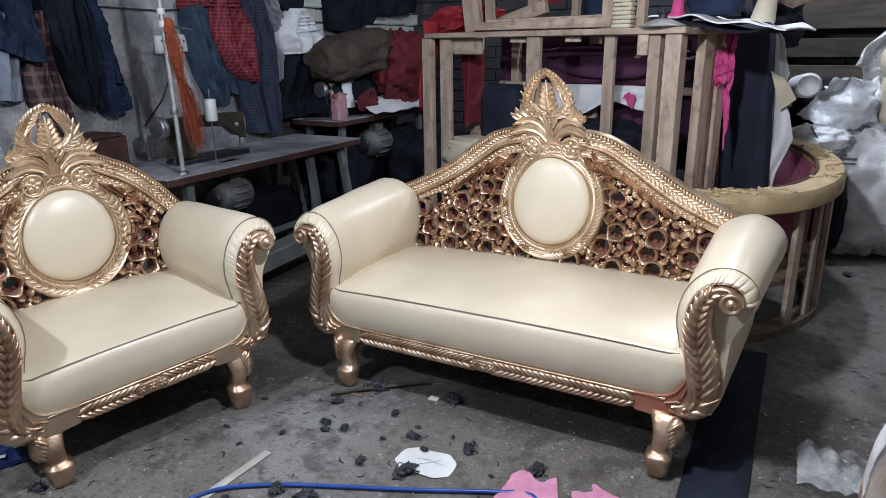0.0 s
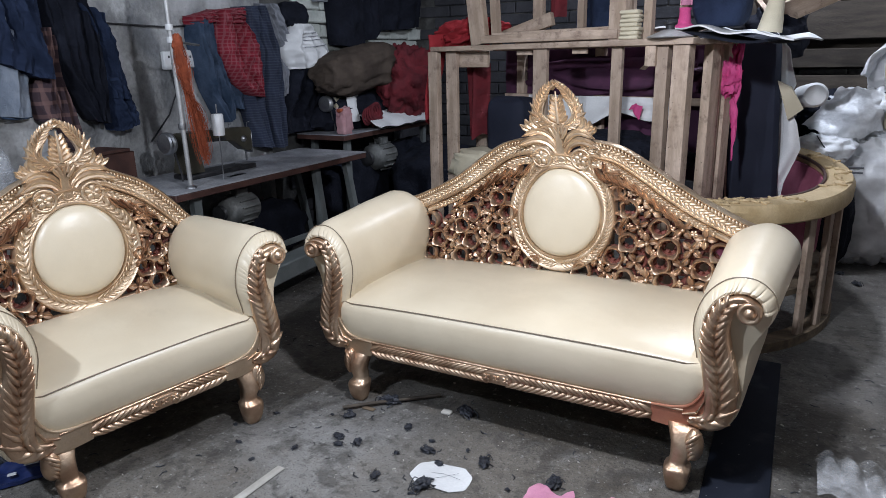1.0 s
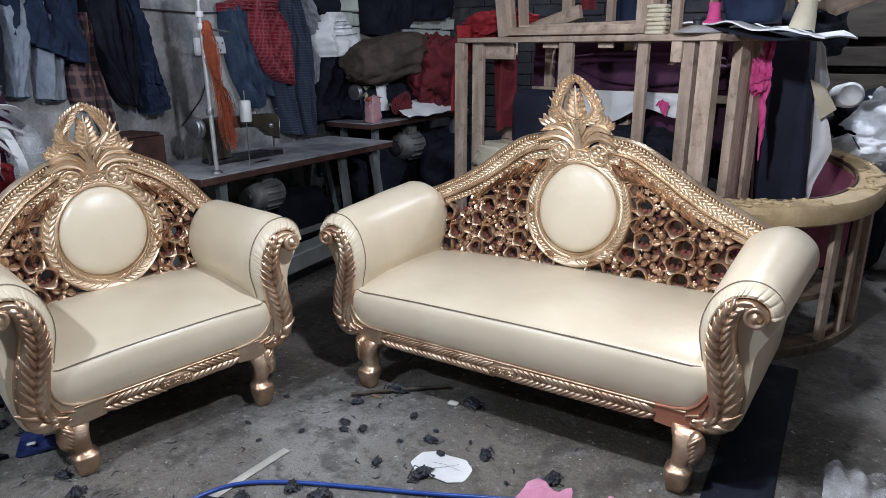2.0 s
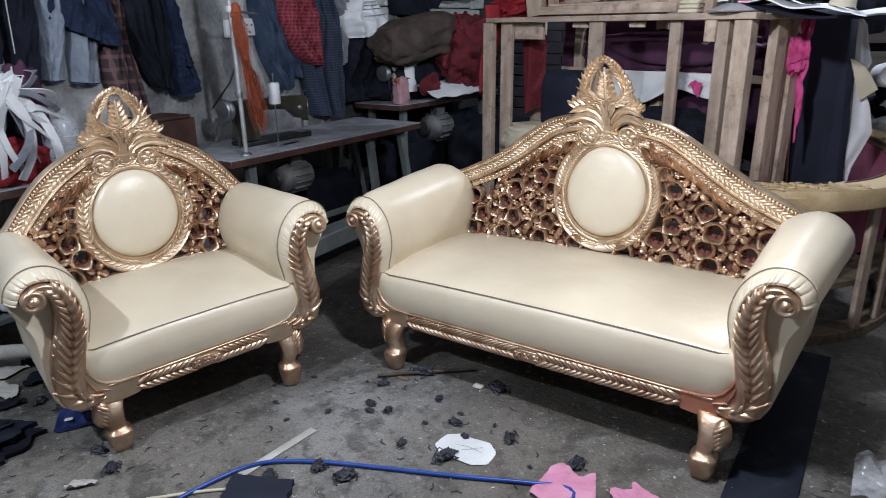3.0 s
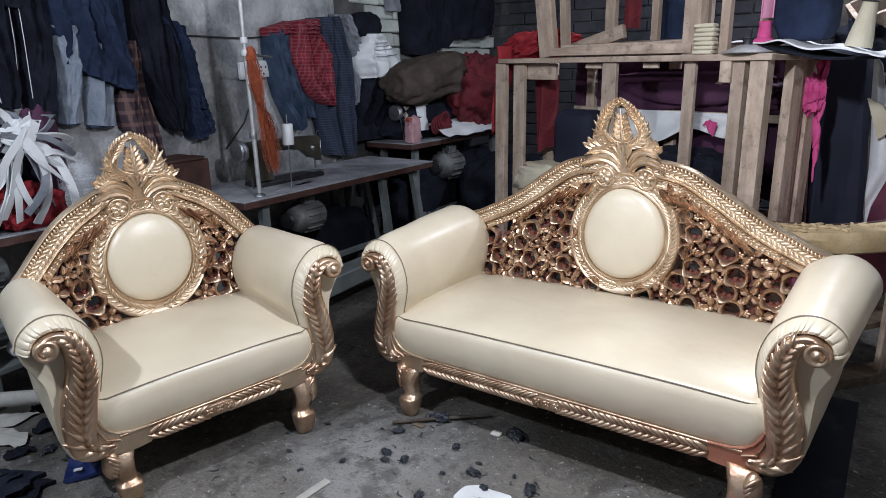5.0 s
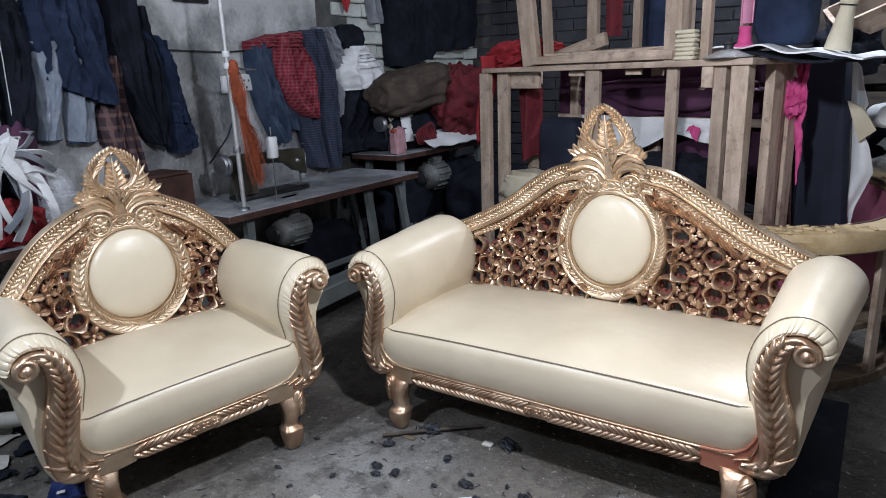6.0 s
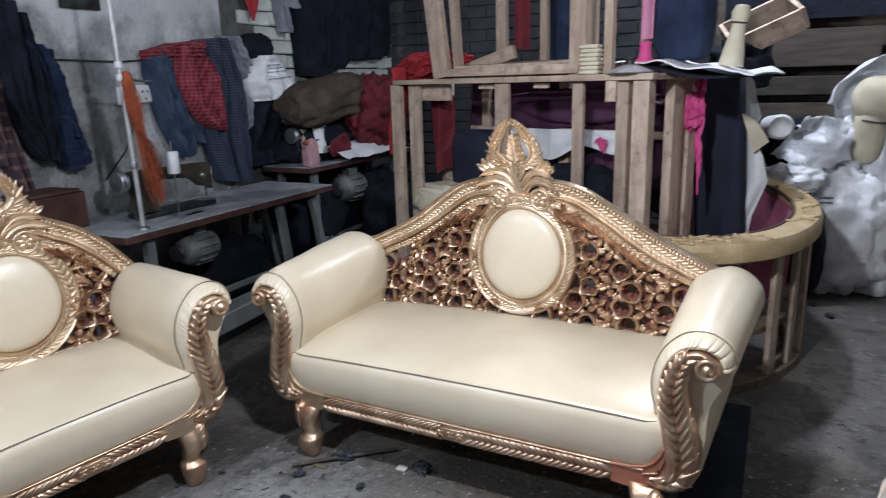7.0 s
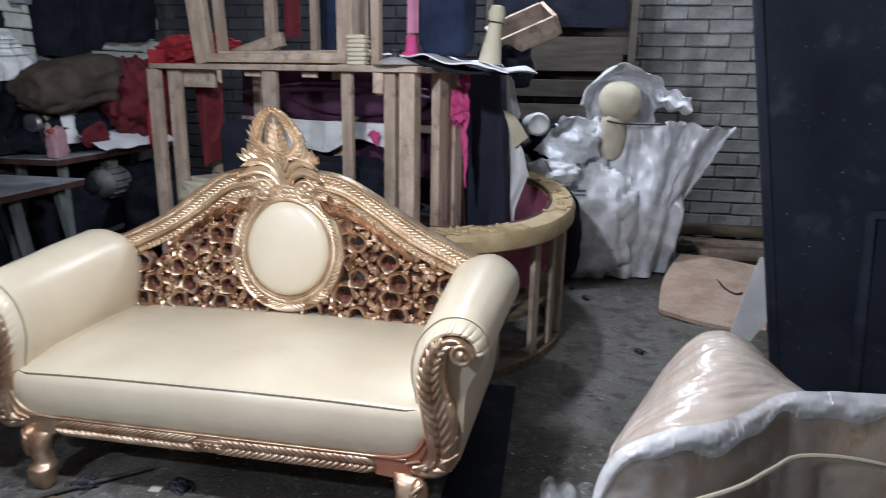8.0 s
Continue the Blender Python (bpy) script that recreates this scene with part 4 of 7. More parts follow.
        # pear-shaped open loop with feather strokes
        loop = smooth_path([(s * 0.008, -0.016, rz + hz * 0.425), (s * 0.056, -0.018, rz + hz * 0.455), (s * 0.092, -0.020, rz + hz * 0.545), (s * 0.095, -0.022, rz + hz * 0.645),
                            (s * 0.072, -0.024, rz + hz * 0.78), (s * 0.040, -0.026, rz + hz * 0.91), (s * 0.006, -0.028, rz + hz * 0.975)], 60)
        half = [0.014 + 0.014 * math.sin(math.pi * min(1, i / 50)) for i in range(60)]
        panel_band(g, loop, half, 0.008, 0.001, 0.016)
        panel_strokes(g, loop, half, 0.0165, 0.006, 52, 1.15)
        for k in range(5):
            acanthus(g, [(s * 0.004, rz + hz * (0.49 + 0.066 * k)), (s * (0.026 - 0.002 * k), rz + hz * (0.520 + 0.066 * k)), (s * (0.050 - 0.0070 * k), rz + hz * (0.575 + 0.066 * k))], 0.0135, 1, 0.010, 0.018, 0, 0.004, 8, s)
    g.tube([(0, -0.018, rz + hz * 0.47), (0, -0.026, rz + hz * 0.65), (0, -0.024, rz + hz * 0.88)], [0.012, 0.008, 0.004], 8)
    for x0, k in ((0.022, 0.945), (-0.020, 0.93), (0.0, 0.965)):
        acanthus(g, [(x0, rz + hz * (k - 0.03)), (x0 * 0.5, rz + hz * (k + 0.02)), (-x0 * 0.5, rz + hz * (k + 0.035))], 0.017, 2, 0.012, 0.024, 0, 0.014, 10)
    part("crown", g.warp(lean), GOLD, root, "gold carved leaf crown with pierced tip", 50)
    # pierced panels: cups with open throats, four-petalled blossoms, small blossoms between them, leaf sprays by the pad
    for s in (-1, 1):
        g = Geo()
        pitch = 0.098 if W > 0.6 else 0.090
        deep = Geo()
        spots = []
        for j in range(10):
            for i in range(-1, 12):
                x = 0.13 + (i + 0.5 * (j % 2)) * pitch + rng.uniform(-0.010, 0.010)
                z = 0.505 + j * pitch * 0.80 + rng.uniform(-0.008, 0.008)
                if x > W + 0.03 or z > crest_z(x) - 0.098 - (0.012 if x < 0.3 else 0):
                    continue
                if (x / (oa + 0.084)) ** 2 + ((z - cz) / (ob_ + 0.084)) ** 2 < 1 or (z > cz + 0.16 and x < 0.2):
                    continue
                spots.append((x, z, 2 if x < oa + 0.13 and z > cz - 0.02 else (i + j) % 2))
        # more of them wherever the carving would leave a wide hole
        for k in range(900):
            x, z = rng.uniform(0.05, W), rng.uniform(0.495, 1.0)
            inside = (x / (oa + 0.072)) ** 2 + ((z - cz) / (ob_ + 0.072)) ** 2 < 1
            if not inside and z < crest_z(x) - 0.108 and (z < cz + 0.12 or x > 0.22) and min(math.hypot(x - x2, z - z2) for x2, z2, other in spots) > pitch * 0.72:
                spots.append((x, z, 1 if k % 3 else 2))
        for x, z, style in spots:
            turn = rng.uniform(0, 6.28)
            near = [(x2, z2) for x2, z2, other in spots if (x, z) < (x2, z2) and math.hypot(x - x2, z - z2) < pitch * 1.2]
            for x2, z2 in near:
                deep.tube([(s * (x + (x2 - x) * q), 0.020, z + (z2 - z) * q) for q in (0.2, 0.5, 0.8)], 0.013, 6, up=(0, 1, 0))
                if rng.random() < 0.5:
                    flower(g, s * (x + x2) / 2, (z + z2) / 2, 0.0185, 0.016, 5, turn)
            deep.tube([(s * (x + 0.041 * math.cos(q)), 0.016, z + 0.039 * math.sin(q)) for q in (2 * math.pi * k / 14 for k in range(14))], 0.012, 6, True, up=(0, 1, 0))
            if style == 0:
                cup(g, s * x, z, 0.049 * rng.uniform(0.94, 1.08), turn, s)
            elif style == 1:
                petals(g, s * x, z, 0.044 * rng.uniform(0.95, 1.08), turn)
            else:
                cup(g, s * x, z, 0.034, turn, s)
                a = math.atan2(z - cz, x)
                for q in (-1, 1):
                    c, d = math.cos(a + q * 1.2), math.sin(a + q * 1.2)
                    leaf(g, [(s * x, z, 0.02), (s * (x + 0.04 * c), z + 0.04 * d, 0.024), (s * (x + 0.075 * c), z + 0.075 * d, 0.008)], 0.015, 0.012, 10, 0.004)
        # leaves that fill the corner between the pad's frame and the crest
        for ang, long, wide in ((4, 0.062, 0.012), (17, 0.075, 0.013), (29, 0.085, 0.014), (40, 0.092, 0.014), (50, 0.085, 0.013), (59, 0.065, 0.012)):
            c, d = math.cos(radians(ang)), math.sin(radians(ang))
            bx, bz = (oa + 0.066) * c, cz + (ob_ + 0.066) * d
            ex, ez = bx + long * math.cos(radians(ang - 22)), bz + long * math.sin(radians(ang - 22))
            if ez < crest_z(ex) - 0.070:
                acanthus(g, [(s * bx, bz), (s * (bx + ex + 0.018 * d) / 2, (bz + ez + 0.022 * c) / 2), (s * ex, ez)], wide, 2, 0.012, 0.014, 3, 0.018, 14, s)
        # leaf sprays hanging under the crest beside the pad
        for k in range(9):
            x = 0.16 + 0.044 * k
            if x > W - 0.1:
                break
            z = crest_z(x) - 0.088
            leaf(g, [(s * x, z, 0.010), (s * (x + 0.030), z - 0.040, 0.026), (s * (x + 0.066), z - 0.066, 0.014)], 0.014, 0.013, 10, 0.006)
        low = [(s * x, 0.0, 0.462) for x in (0.05, W * 0.5, W)]
        g.tube(low, 0.016, 8)
        panel = part("pierced_panel", g.warp(lean), ROSEGOLD, root, "pierced gold carving of cups and blossoms", 60)
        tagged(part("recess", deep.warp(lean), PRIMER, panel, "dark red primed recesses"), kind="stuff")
    # the frame stands a little higher at one end, the feet stay on the floor
    if askew:
        for ob in root.children_recursive:
            for v in ob.data.vertices:
                v.co.z += askew * v.co.x * min(1.0, v.co.z / 0.235)
    return root


SOFA_CREST = [(0.10, 1.110), (0.16, 1.118), (0.27, 1.095), (0.38, 1.032), (0.49, 0.957), (0.60, 0.891), (0.70, 0.843), (0.80, 0.80), (0.88, 0.775)]
CHAIR_CREST = [(0.09, 1.052), (0.15, 1.056), (0.22, 1.022), (0.30, 0.975), (0.37, 0.915), (0.43, 0.850), (0.48, 0.79), (0.52, 0.75)]
build_settee("sofa", "two-seat sofa in cream leather with carved gold pierced back and legs", "sofa", 0.772, 0.74, 0.69, SOFA_CREST, 1.388, 3, pose(-0.012, -0.005, 0, 0, 0, -1.2),
             raised=0.014, slope=0.009, shift=-0.016, sway=0.13)
build_settee("armchair", "armchair in cream leather with carved gold frame, matching the sofa", "armchair", 0.422, 0.66, 0.36, CHAIR_CREST, 1.283, 8, pose(-1.112, -0.741, 0, 0, 0, 74.9),
             raised=0.0, shift=0.022, sway=0.03, askew=0.042, arm_rise=-0.020, arm_flare=-0.030)

# ---- sewing side along the west wall ----
def along(pts):
    """Smooth curve through (y, z) points, walked from 0 to 1."""
    path = smooth_path([(0.0, y, z) for y, z in pts], 60)
    def at(k):
        i = min(int(k * 59), 58)
        return path[i].lerp(path[i + 1], k * 59 - i)
    return at


def drape(left, right, depth, seed, folds=5.0, amp=0.5, wall=-3.094, bow=0.0):
    """Front of a hanging cloth between its left and right edge: a point for s across and k down."""
    la, ra = along(left), along(right)
    def at(s, k):
        p = la(k).lerp(ra(k), s)
        q = 2 * s - 1
        bulge = (1 - abs(q) ** 3.2) ** 0.6
        bend = 0.5 * noise.noise(Vector((seed * 1.7, k * 2.1, 2.0)))
        f = 0.55 - 1.5 * abs(noise.noise(Vector((s * folds + bend + seed * 2.9, k * 0.8 + seed, 1.0))))
        f += 0.7 * noise.noise(Vector((s * folds * 0.45 + seed, k * 1.4, 5.0)))
        f += 0.42 * (0.35 - abs(noise.noise(Vector((s * 2.6 - 2.4 * k + seed, k * 4.6 + 1.2 * s, seed + 9.0)))))
        f += 0.22 * noise.noise(Vector((s * 9 + seed, k * 11, 4.0)))
        sag = bow * (1 - q * q) * k ** 3 + 0.010 * noise.noise(Vector((s * 2.5, seed, 3.0))) * k
        edge = 0.010 * noise.noise(Vector((seed, k * 5.5, 1.0 if q > 0 else 6.0))) * abs(q) ** 3
        return Vector((wall + depth * (0.22 + 0.78 * bulge) + depth * amp * f * (0.25 + 0.75 * bulge), p.y + edge, p.z - sag))
    return at


def hung(geo, at, wall=-3.094, rows=46, cols=44):
    """Closed cloth body whose front is given by drape()."""
    rings = []
    for i in range(rows):
        k = i / (rows - 1)
        front = [at(j / (cols - 1), k) for j in range(cols)]
        rings.append(front + [Vector((wall + 0.25 * max(0.0, p.x - wall) * (0 < j < cols - 1), p.y, p.z + 0.004)) for j, p in reversed(list(enumerate(front)))])
    return geo.sweep(rings)


def garment(name, label, category, pieces, material, seed):
    """Clothes on a peg; pieces: (part, left edge, right edge, depth, folds, bow of the hem)."""
    root = thing(name, label, category, pose(0, 0, 0), "clothes on the wall")
    for k, (pname, left, right, depth, folds, bow) in enumerate(pieces):
        part(pname, hung(Geo(), drape(left, right, depth, seed + 1.7 * k, folds, 0.62, bow=bow)), material, root, "", 60)
    return root


track = garment("trousers", "black track trousers with thin white stripes hanging on the grey wall", "trousers", [
    ("waist", ((-0.53, 2.14), (-0.555, 1.88)), ((-0.20, 2.14), (-0.185, 1.88)), 0.09, 4, 0),
    ("leg", ((-0.55, 1.95), (-0.56, 1.69), (-0.545, 1.54), (-0.53, 1.38)), ((-0.365, 1.95), (-0.375, 1.70), (-0.385, 1.50), (-0.41, 1.36)), 0.10, 3, 0.01),
    ("leg", ((-0.37, 1.95), (-0.362, 1.70), (-0.37, 1.50), (-0.372, 1.30)), ((-0.185, 1.95), (-0.18, 1.71), (-0.20, 1.50), (-0.24, 1.27)), 0.105, 3, 0.01)], BLACK, 1)
for ya, yb, z in ((-0.545, -0.520, 1.39), (-0.395, -0.425, 1.37), (-0.345, -0.358, 1.31)):
    part("side_stripe", Geo().tube([(-3.0, ya, 2.0), (-2.992, ya - 0.006, 1.7), (-2.998, yb, z)], 0.0022, 5), WHITE, track, "thin white side stripe")
jeans = garment("jeans", "faded pale blue jeans hanging on the wall", "jeans", [
    ("leg", ((-0.18, 1.80), (-0.18, 1.60), (-0.21, 1.26)), ((-0.02, 1.80), (-0.03, 1.54), (-0.08, 1.25)), 0.085, 2.5, 0.006),
    ("leg", ((-0.02, 1.80), (-0.02, 1.50), (-0.045, 1.23)), ((0.15, 1.80), (0.15, 1.45), (0.13, 1.22)), 0.09, 2.5, 0.006)], PALEDENIM, 2)
for ya, yb, z in ((-0.209, -0.083, 1.257), (-0.043, 0.128, 1.227)):
    part("hem", Geo().tube([(-3.045, ya, z), (-3.012, ya * 0.8 + yb * 0.2, z - 0.008), (-3.010, ya * 0.3 + yb * 0.7, z - 0.010), (-3.045, yb, z - 0.006)], 0.007, 6), DENIM, jeans, "dark turned hem")
garment("jacket", "navy blue jacket hanging on the wall", "jacket", [
    ("body", ((-0.15, 2.14), (-0.19, 1.86), (-0.17, 1.61)), ((0.24, 2.14), (0.28, 1.86), (0.265, 1.60), (0.235, 1.44)), 0.13, 5, 0.03),
    ("sleeve", ((0.0, 2.06), (0.04, 1.72), (0.09, 1.465)), ((0.13, 2.06), (0.20, 1.72), (0.235, 1.43)), 0.16, 2.5, 0.01)], NAVY, 3)
garment("shirt", "brown check shirt hanging on the wall", "shirt", [
    ("tail", ((0.24, 1.72), (0.22, 1.50), (0.155, 1.36), (0.165, 1.19)), ((0.30, 1.72), (0.29, 1.50), (0.275, 1.34), (0.285, 1.16)), 0.10, 3, 0.01),
    ("tail", ((0.27, 1.68), (0.26, 1.42), (0.28, 1.20), (0.33, 1.00)), ((0.33, 1.68), (0.34, 1.42), (0.40, 1.20), (0.43, 0.96)), 0.085, 3, 0.01)], BROWNCHECK, 4)
garment("shirt", "black shirt hanging on the wall", "shirt", [
    ("body", ((0.29, 2.08), (0.285, 1.72), (0.30, 1.50), (0.36, 1.36), (0.475, 1.17)), ((0.50, 2.08), (0.53, 1.73), (0.55, 1.50), (0.56, 1.32), (0.545, 1.16)), 0.11, 4.5, 0.01),
    ("sleeve", ((0.47, 2.02), (0.50, 1.70), (0.51, 1.42), (0.50, 1.18)), ((0.54, 2.02), (0.575, 1.70), (0.605, 1.45), (0.585, 1.14)), 0.125, 2, 0.005)], BLACK, 5)
garment("jacket", "dark navy jacket hanging by its collar", "jacket", [
    ("body", ((0.45, 1.88), (0.52, 1.73), (0.57, 1.50), (0.60, 1.30)), ((0.67, 1.79), (0.70, 1.62), (0.725, 1.48), (0.755, 1.28)), 0.14, 3.5, 0),
    ("sleeve", ((0.585, 1.42), (0.61, 1.25), (0.63, 1.09)), ((0.735, 1.44), (0.765, 1.31), (0.79, 1.14)), 0.15, 2.5, 0.008)], NAVY, 6)
garment("trousers", "blue denim trousers hanging beside the socket", "trousers", [
    ("leg", ((1.40, 1.82), (1.38, 1.70), (1.41, 1.55), (1.43, 1.40), (1.50, 1.22), (1.59, 1.06)), ((1.58, 1.82), (1.62, 1.58), (1.70, 1.40), (1.735, 1.25), (1.725, 1.09)), 0.11, 3.5, 0.01),
    ("leg", ((1.58, 1.60), (1.64, 1.40), (1.74, 1.16)), ((1.80, 1.60), (1.85, 1.40), (1.87, 1.14)), 0.07, 3, 0.01)], DENIM, 7)
garment("scarf", "red check scarf hanging over other clothes", "scarf", [
    ("cloth", ((1.58, 1.86), (1.565, 1.74), (1.59, 1.56), (1.67, 1.43), (1.755, 1.32), (1.86, 1.25)), ((1.83, 1.87), (1.94, 1.77), (1.99, 1.66), (2.02, 1.43), (2.00, 1.22)), 0.16, 6, 0.0),
    ("gathered_end", ((1.39, 1.83), (1.385, 1.77)), ((1.62, 1.89), (1.64, 1.80)), 0.13, 4, 0.0),
    ("gathered_end", ((1.60, 1.88), (1.64, 1.78)), ((1.84, 1.91), (1.86, 1.80)), 0.17, 5, 0.0)], REDCHECK, 8)
garment("jumper", "ribbed navy jumper hanging to the table", "jumper", [
    ("sleeve", ((1.87, 1.92), (1.90, 1.60), (1.845, 1.30), (1.88, 1.06), (1.95, 0.82)), ((2.08, 1.93), (2.10, 1.60), (2.06, 1.25), (2.08, 1.08), (2.16, 0.80)), 0.11, 3, 0.005),
    ("sleeve", ((1.98, 1.93), (2.05, 1.62), (2.055, 1.30), (2.10, 1.05), (2.145, 0.80)), ((2.14, 1.94), (2.24, 1.71), (2.32, 1.45), (2.30, 1.10), (2.26, 0.80)), 0.13, 3, 0.005)], RIB, 9)
garment("trousers", "grey trousers hanging from a peg", "trousers", [
    ("leg", ((2.14, 1.96), (2.22, 1.71), (2.29, 1.49), (2.30, 1.20)), ((2.30, 1.96), (2.38, 1.75), (2.43, 1.52), (2.37, 1.24)), 0.085, 2.5, 0.0),
    ("leg", ((2.18, 1.96), (2.27, 1.71), (2.34, 1.55)), ((2.31, 1.96), (2.40, 1.75), (2.455, 1.57)), 0.11, 2.5, 0.0)], GREYCLOTH, 10)
garment("trousers", "black trousers folded over a rail", "trousers", [
    ("leg", ((2.42, 1.45), (2.36, 1.20), (2.29, 0.90)), ((2.68, 1.47), (2.74, 1.20), (2.66, 0.90)), 0.13, 3, 0.0),
    ("leg", ((2.56, 1.46), (2.60, 1.20), (2.58, 0.90)), ((2.74, 1.45), (2.88, 1.22), (2.84, 0.90)), 0.11, 3, 0.0)], BLACK, 11)
garment("overall", "black overall hanging on the block wall", "overall", [
    ("body", ((3.10, 2.72), (3.09, 2.0), (3.11, 1.64)), ((3.60, 2.72), (3.64, 2.0), (3.54, 1.62)), 0.16, 4, 0.01),
    ("sleeve", ((3.48, 2.72), (3.52, 1.95), (3.50, 1.68)), ((3.98, 2.72), (3.94, 1.95), (3.80, 1.74)), 0.13, 3, 0.01),
    ("sleeve", ((3.84, 2.72), (3.88, 2.1), (3.84, 1.79)), ((4.84, 2.72), (4.83, 2.1), (4.78, 1.86)), 0.12, 4, 0.01)], BLACK, 12)
garment("shirt", "pale shirt with a hanging sleeve on the block wall", "shirt", [
    ("sleeve", ((2.78, 2.70), (2.84, 2.35), (2.90, 2.02)), ((2.94, 2.70), (2.98, 2.35), (3.01, 2.02)), 0.09, 3, 0.0),
    ("body", ((2.93, 2.80), (2.91, 2.25)), ((3.17, 2.80), (3.19, 2.25)), 0.10, 4, 0.02)], GREYCLOTH, 13)
whole("cap", Geo().blob((-3.0, 2.495, 1.885), (0.085, 0.19, 0.105), 0.12, 3, 2, 48, 30, 0.8).crumple(0.04, 8, 4), BLACK, "black cloth cap hanging on a nail", "cap")
g = Geo().sheet(lambda u, v: (-3.06 + 0.01 * math.sin(9 * u), 2.565 + (u - 0.5) * 0.24 * (1 - v ** 2.2), 2.50 - 0.40 * v), 10, 12, 0.004)
whole("pennant", g, RED, "small pointed red pennant on the block wall", "pennant")
bag = thing("carrier_bag", "white printed carrier bag hanging full", "bag", pose(0, 0, 0))
front = drape(((2.43, 1.81), (2.35, 1.71), (2.28, 1.60), (2.31, 1.49), (2.36, 1.435)), ((2.63, 1.81), (2.76, 1.74), (2.90, 1.65), (2.965, 1.57), (2.88, 1.48)), 0.21, 21, 4.5, 0.24, bow=0.012)
part("bag_body", hung(Geo(), front, rows=60, cols=64).crumple(0.018, 9, 1), WHITEPLASTIC, bag, "", 80)
part("bag_handle", Geo().tube([(-2.95, 2.46, 1.79), (-3.0, 2.50, 1.87), (-3.05, 2.54, 1.90), (-3.0, 2.58, 1.86), (-2.95, 2.60, 1.79)], 0.012, 6, flat=0.5), WHITEPLASTIC, bag)
for k0, sa, sb in ((0.24, 0.34, 0.74), (0.33, 0.30, 0.78), (0.42, 0.34, 0.80), (0.57, 0.36, 0.86)):
    g = Geo().sheet(lambda u, v: tuple(front(sa + (sb - sa) * u, k0 + 0.013 * v) + Vector((0.016, 0, 0))), 30, 2, 0.002)
    part("print_bar", g, GREYCLOTH, bag, "grey bar of print")
whole("cushion", Geo().blob((-2.74, 3.05, 1.42), (0.24, 0.60, 0.20), 0.16, 1.6, 3, 72, 44, 0.8).crumple(0.05, 6, 2).warp(lambda x, y, z: (x, y, z + 0.12 * (y - 3.05))), BROWNCLOTH, "large dark brown cloth bundle", "bundle")
whole("folded_cloth", Geo().blob((-2.62, 3.75, 1.27), (0.22, 0.46, 0.35), 0.30, 2.2, 9, 72, 48, 0.9).crumple(0.11, 9, 3), DARKRED, "crumpled dark red cloth bundle", "bundle")
whole("folded_fabric", Geo().blob((-2.86, 3.35, 1.02), (0.20, 0.75, 0.20), 0.16, 2.2, 4, 36, 20, 0.7, 0.88), BLACK, "dark folded fabric stacked at the back of the bench", "fabric")
# wire and wall switch
g = Geo().tube([(-3.085, 0.1, 1.83), (-3.08, 0.7, 1.765), (-3.08, 1.2, 1.755), (-3.085, 1.9, 1.80), (-3.085, 2.2, 1.84)], 0.006, 6)
whole("clothes_wire", g, DARKIRON, "slack dark wire along the wall", "wire")
board = thing("socket_board", "white electrical board with two socket plates", "socket", pose(-3.1, 1.29, 1.525))
for y, w in ((-0.075, 0.10), (0.075, 0.10)):
    plate = part("plate", Geo().box((0.018, y, 0.01 * (1 if y > 0 else 0)), (0.036, w + 0.03, 0.125), 0.006), WHITEPLASTIC, board)
    for a, b in ((-0.022, 0.025), (0.022, 0.025), (0, -0.025)):
        part("hole", Geo().box((0.0375, y + a, b), (0.004, 0.012, 0.016), 0.001), DARKIRON, plate)
g = Geo().tube([(-3.09, 1.22, 1.46), (-3.085, 1.24, 1.30), (-3.08, 1.15, 1.15), (-3.06, 0.95, 0.98)], 0.006, 6)
whole("flex", g, DARKIRON, "black flex running down from the socket", "cable")
whole("vent_plate", Geo().box((-3.085, 0.97, 2.2), (0.03, 0.28, 0.24), 0.004), DARKIRON, "dark square plate high on the wall", "plate")


def bench(name, label, y0, y1, x0, x1, z, legs):
    """Sewing bench: worn top with a reddish edge, leaning legs and a foot bar."""
    root = thing(name, label, "sewing bench", pose(0, 0, 0))
    ym, xm = (y0 + y1) / 2, (x0 + x1) / 2
    part("top", Geo().box((xm, ym, z - 0.004), (x1 - x0, y1 - y0, 0.008), 0.002), TABLETOP, root, "worn grey laminate top")
    part("top_edge", Geo().box((xm, ym, z - 0.030), (x1 - x0 - 0.004, y1 - y0 - 0.004, 0.042), 0.004), REDWOOD, root, "dark reddish wooden edge")
    for y, lean in legs:
        for x in (x0 + 0.07, x1 - 0.09):
            g = Geo()
            g.sweep([[(x + a, y + lean * (1 - h / (z - 0.05)) + b, h) for a, b in ((-0.022, -0.03), (0.022, -0.03), (0.022, 0.03), (-0.022, 0.03))] for h in (0.0, z - 0.05)])
            part("leg", g, GREYPAINT, root, "grey painted leg")
    ya, yb = legs[0][0] + legs[0][1], legs[-1][0] + legs[-1][1]
    part("foot_bar", Geo().box((x1 - 0.09, (ya + yb) / 2, 0.20), (0.03, yb - ya, 0.04), 0.004), GREYPAINT, root)
    return root


bench("sewing_bench", "long sewing bench with a worn grey top and reddish edge", 0.40, 2.40, -2.95, -2.24, 0.76, ((0.62, 0.0), (1.82, 0.10), (2.22, 0.16)))
bench("sewing_bench", "second sewing bench against the block wall", 2.46, 4.2, -3.02, -2.50, 0.88, ((2.62, 0.0), (4.0, 0.0)))
bench("work_table", "work table with blue-grey top loaded with offcuts", -1.75, 0.26, -3.05, -2.62, 0.76, ((-1.5, 0.0), (-0.95, 0.0), (0.1, 0.0)))


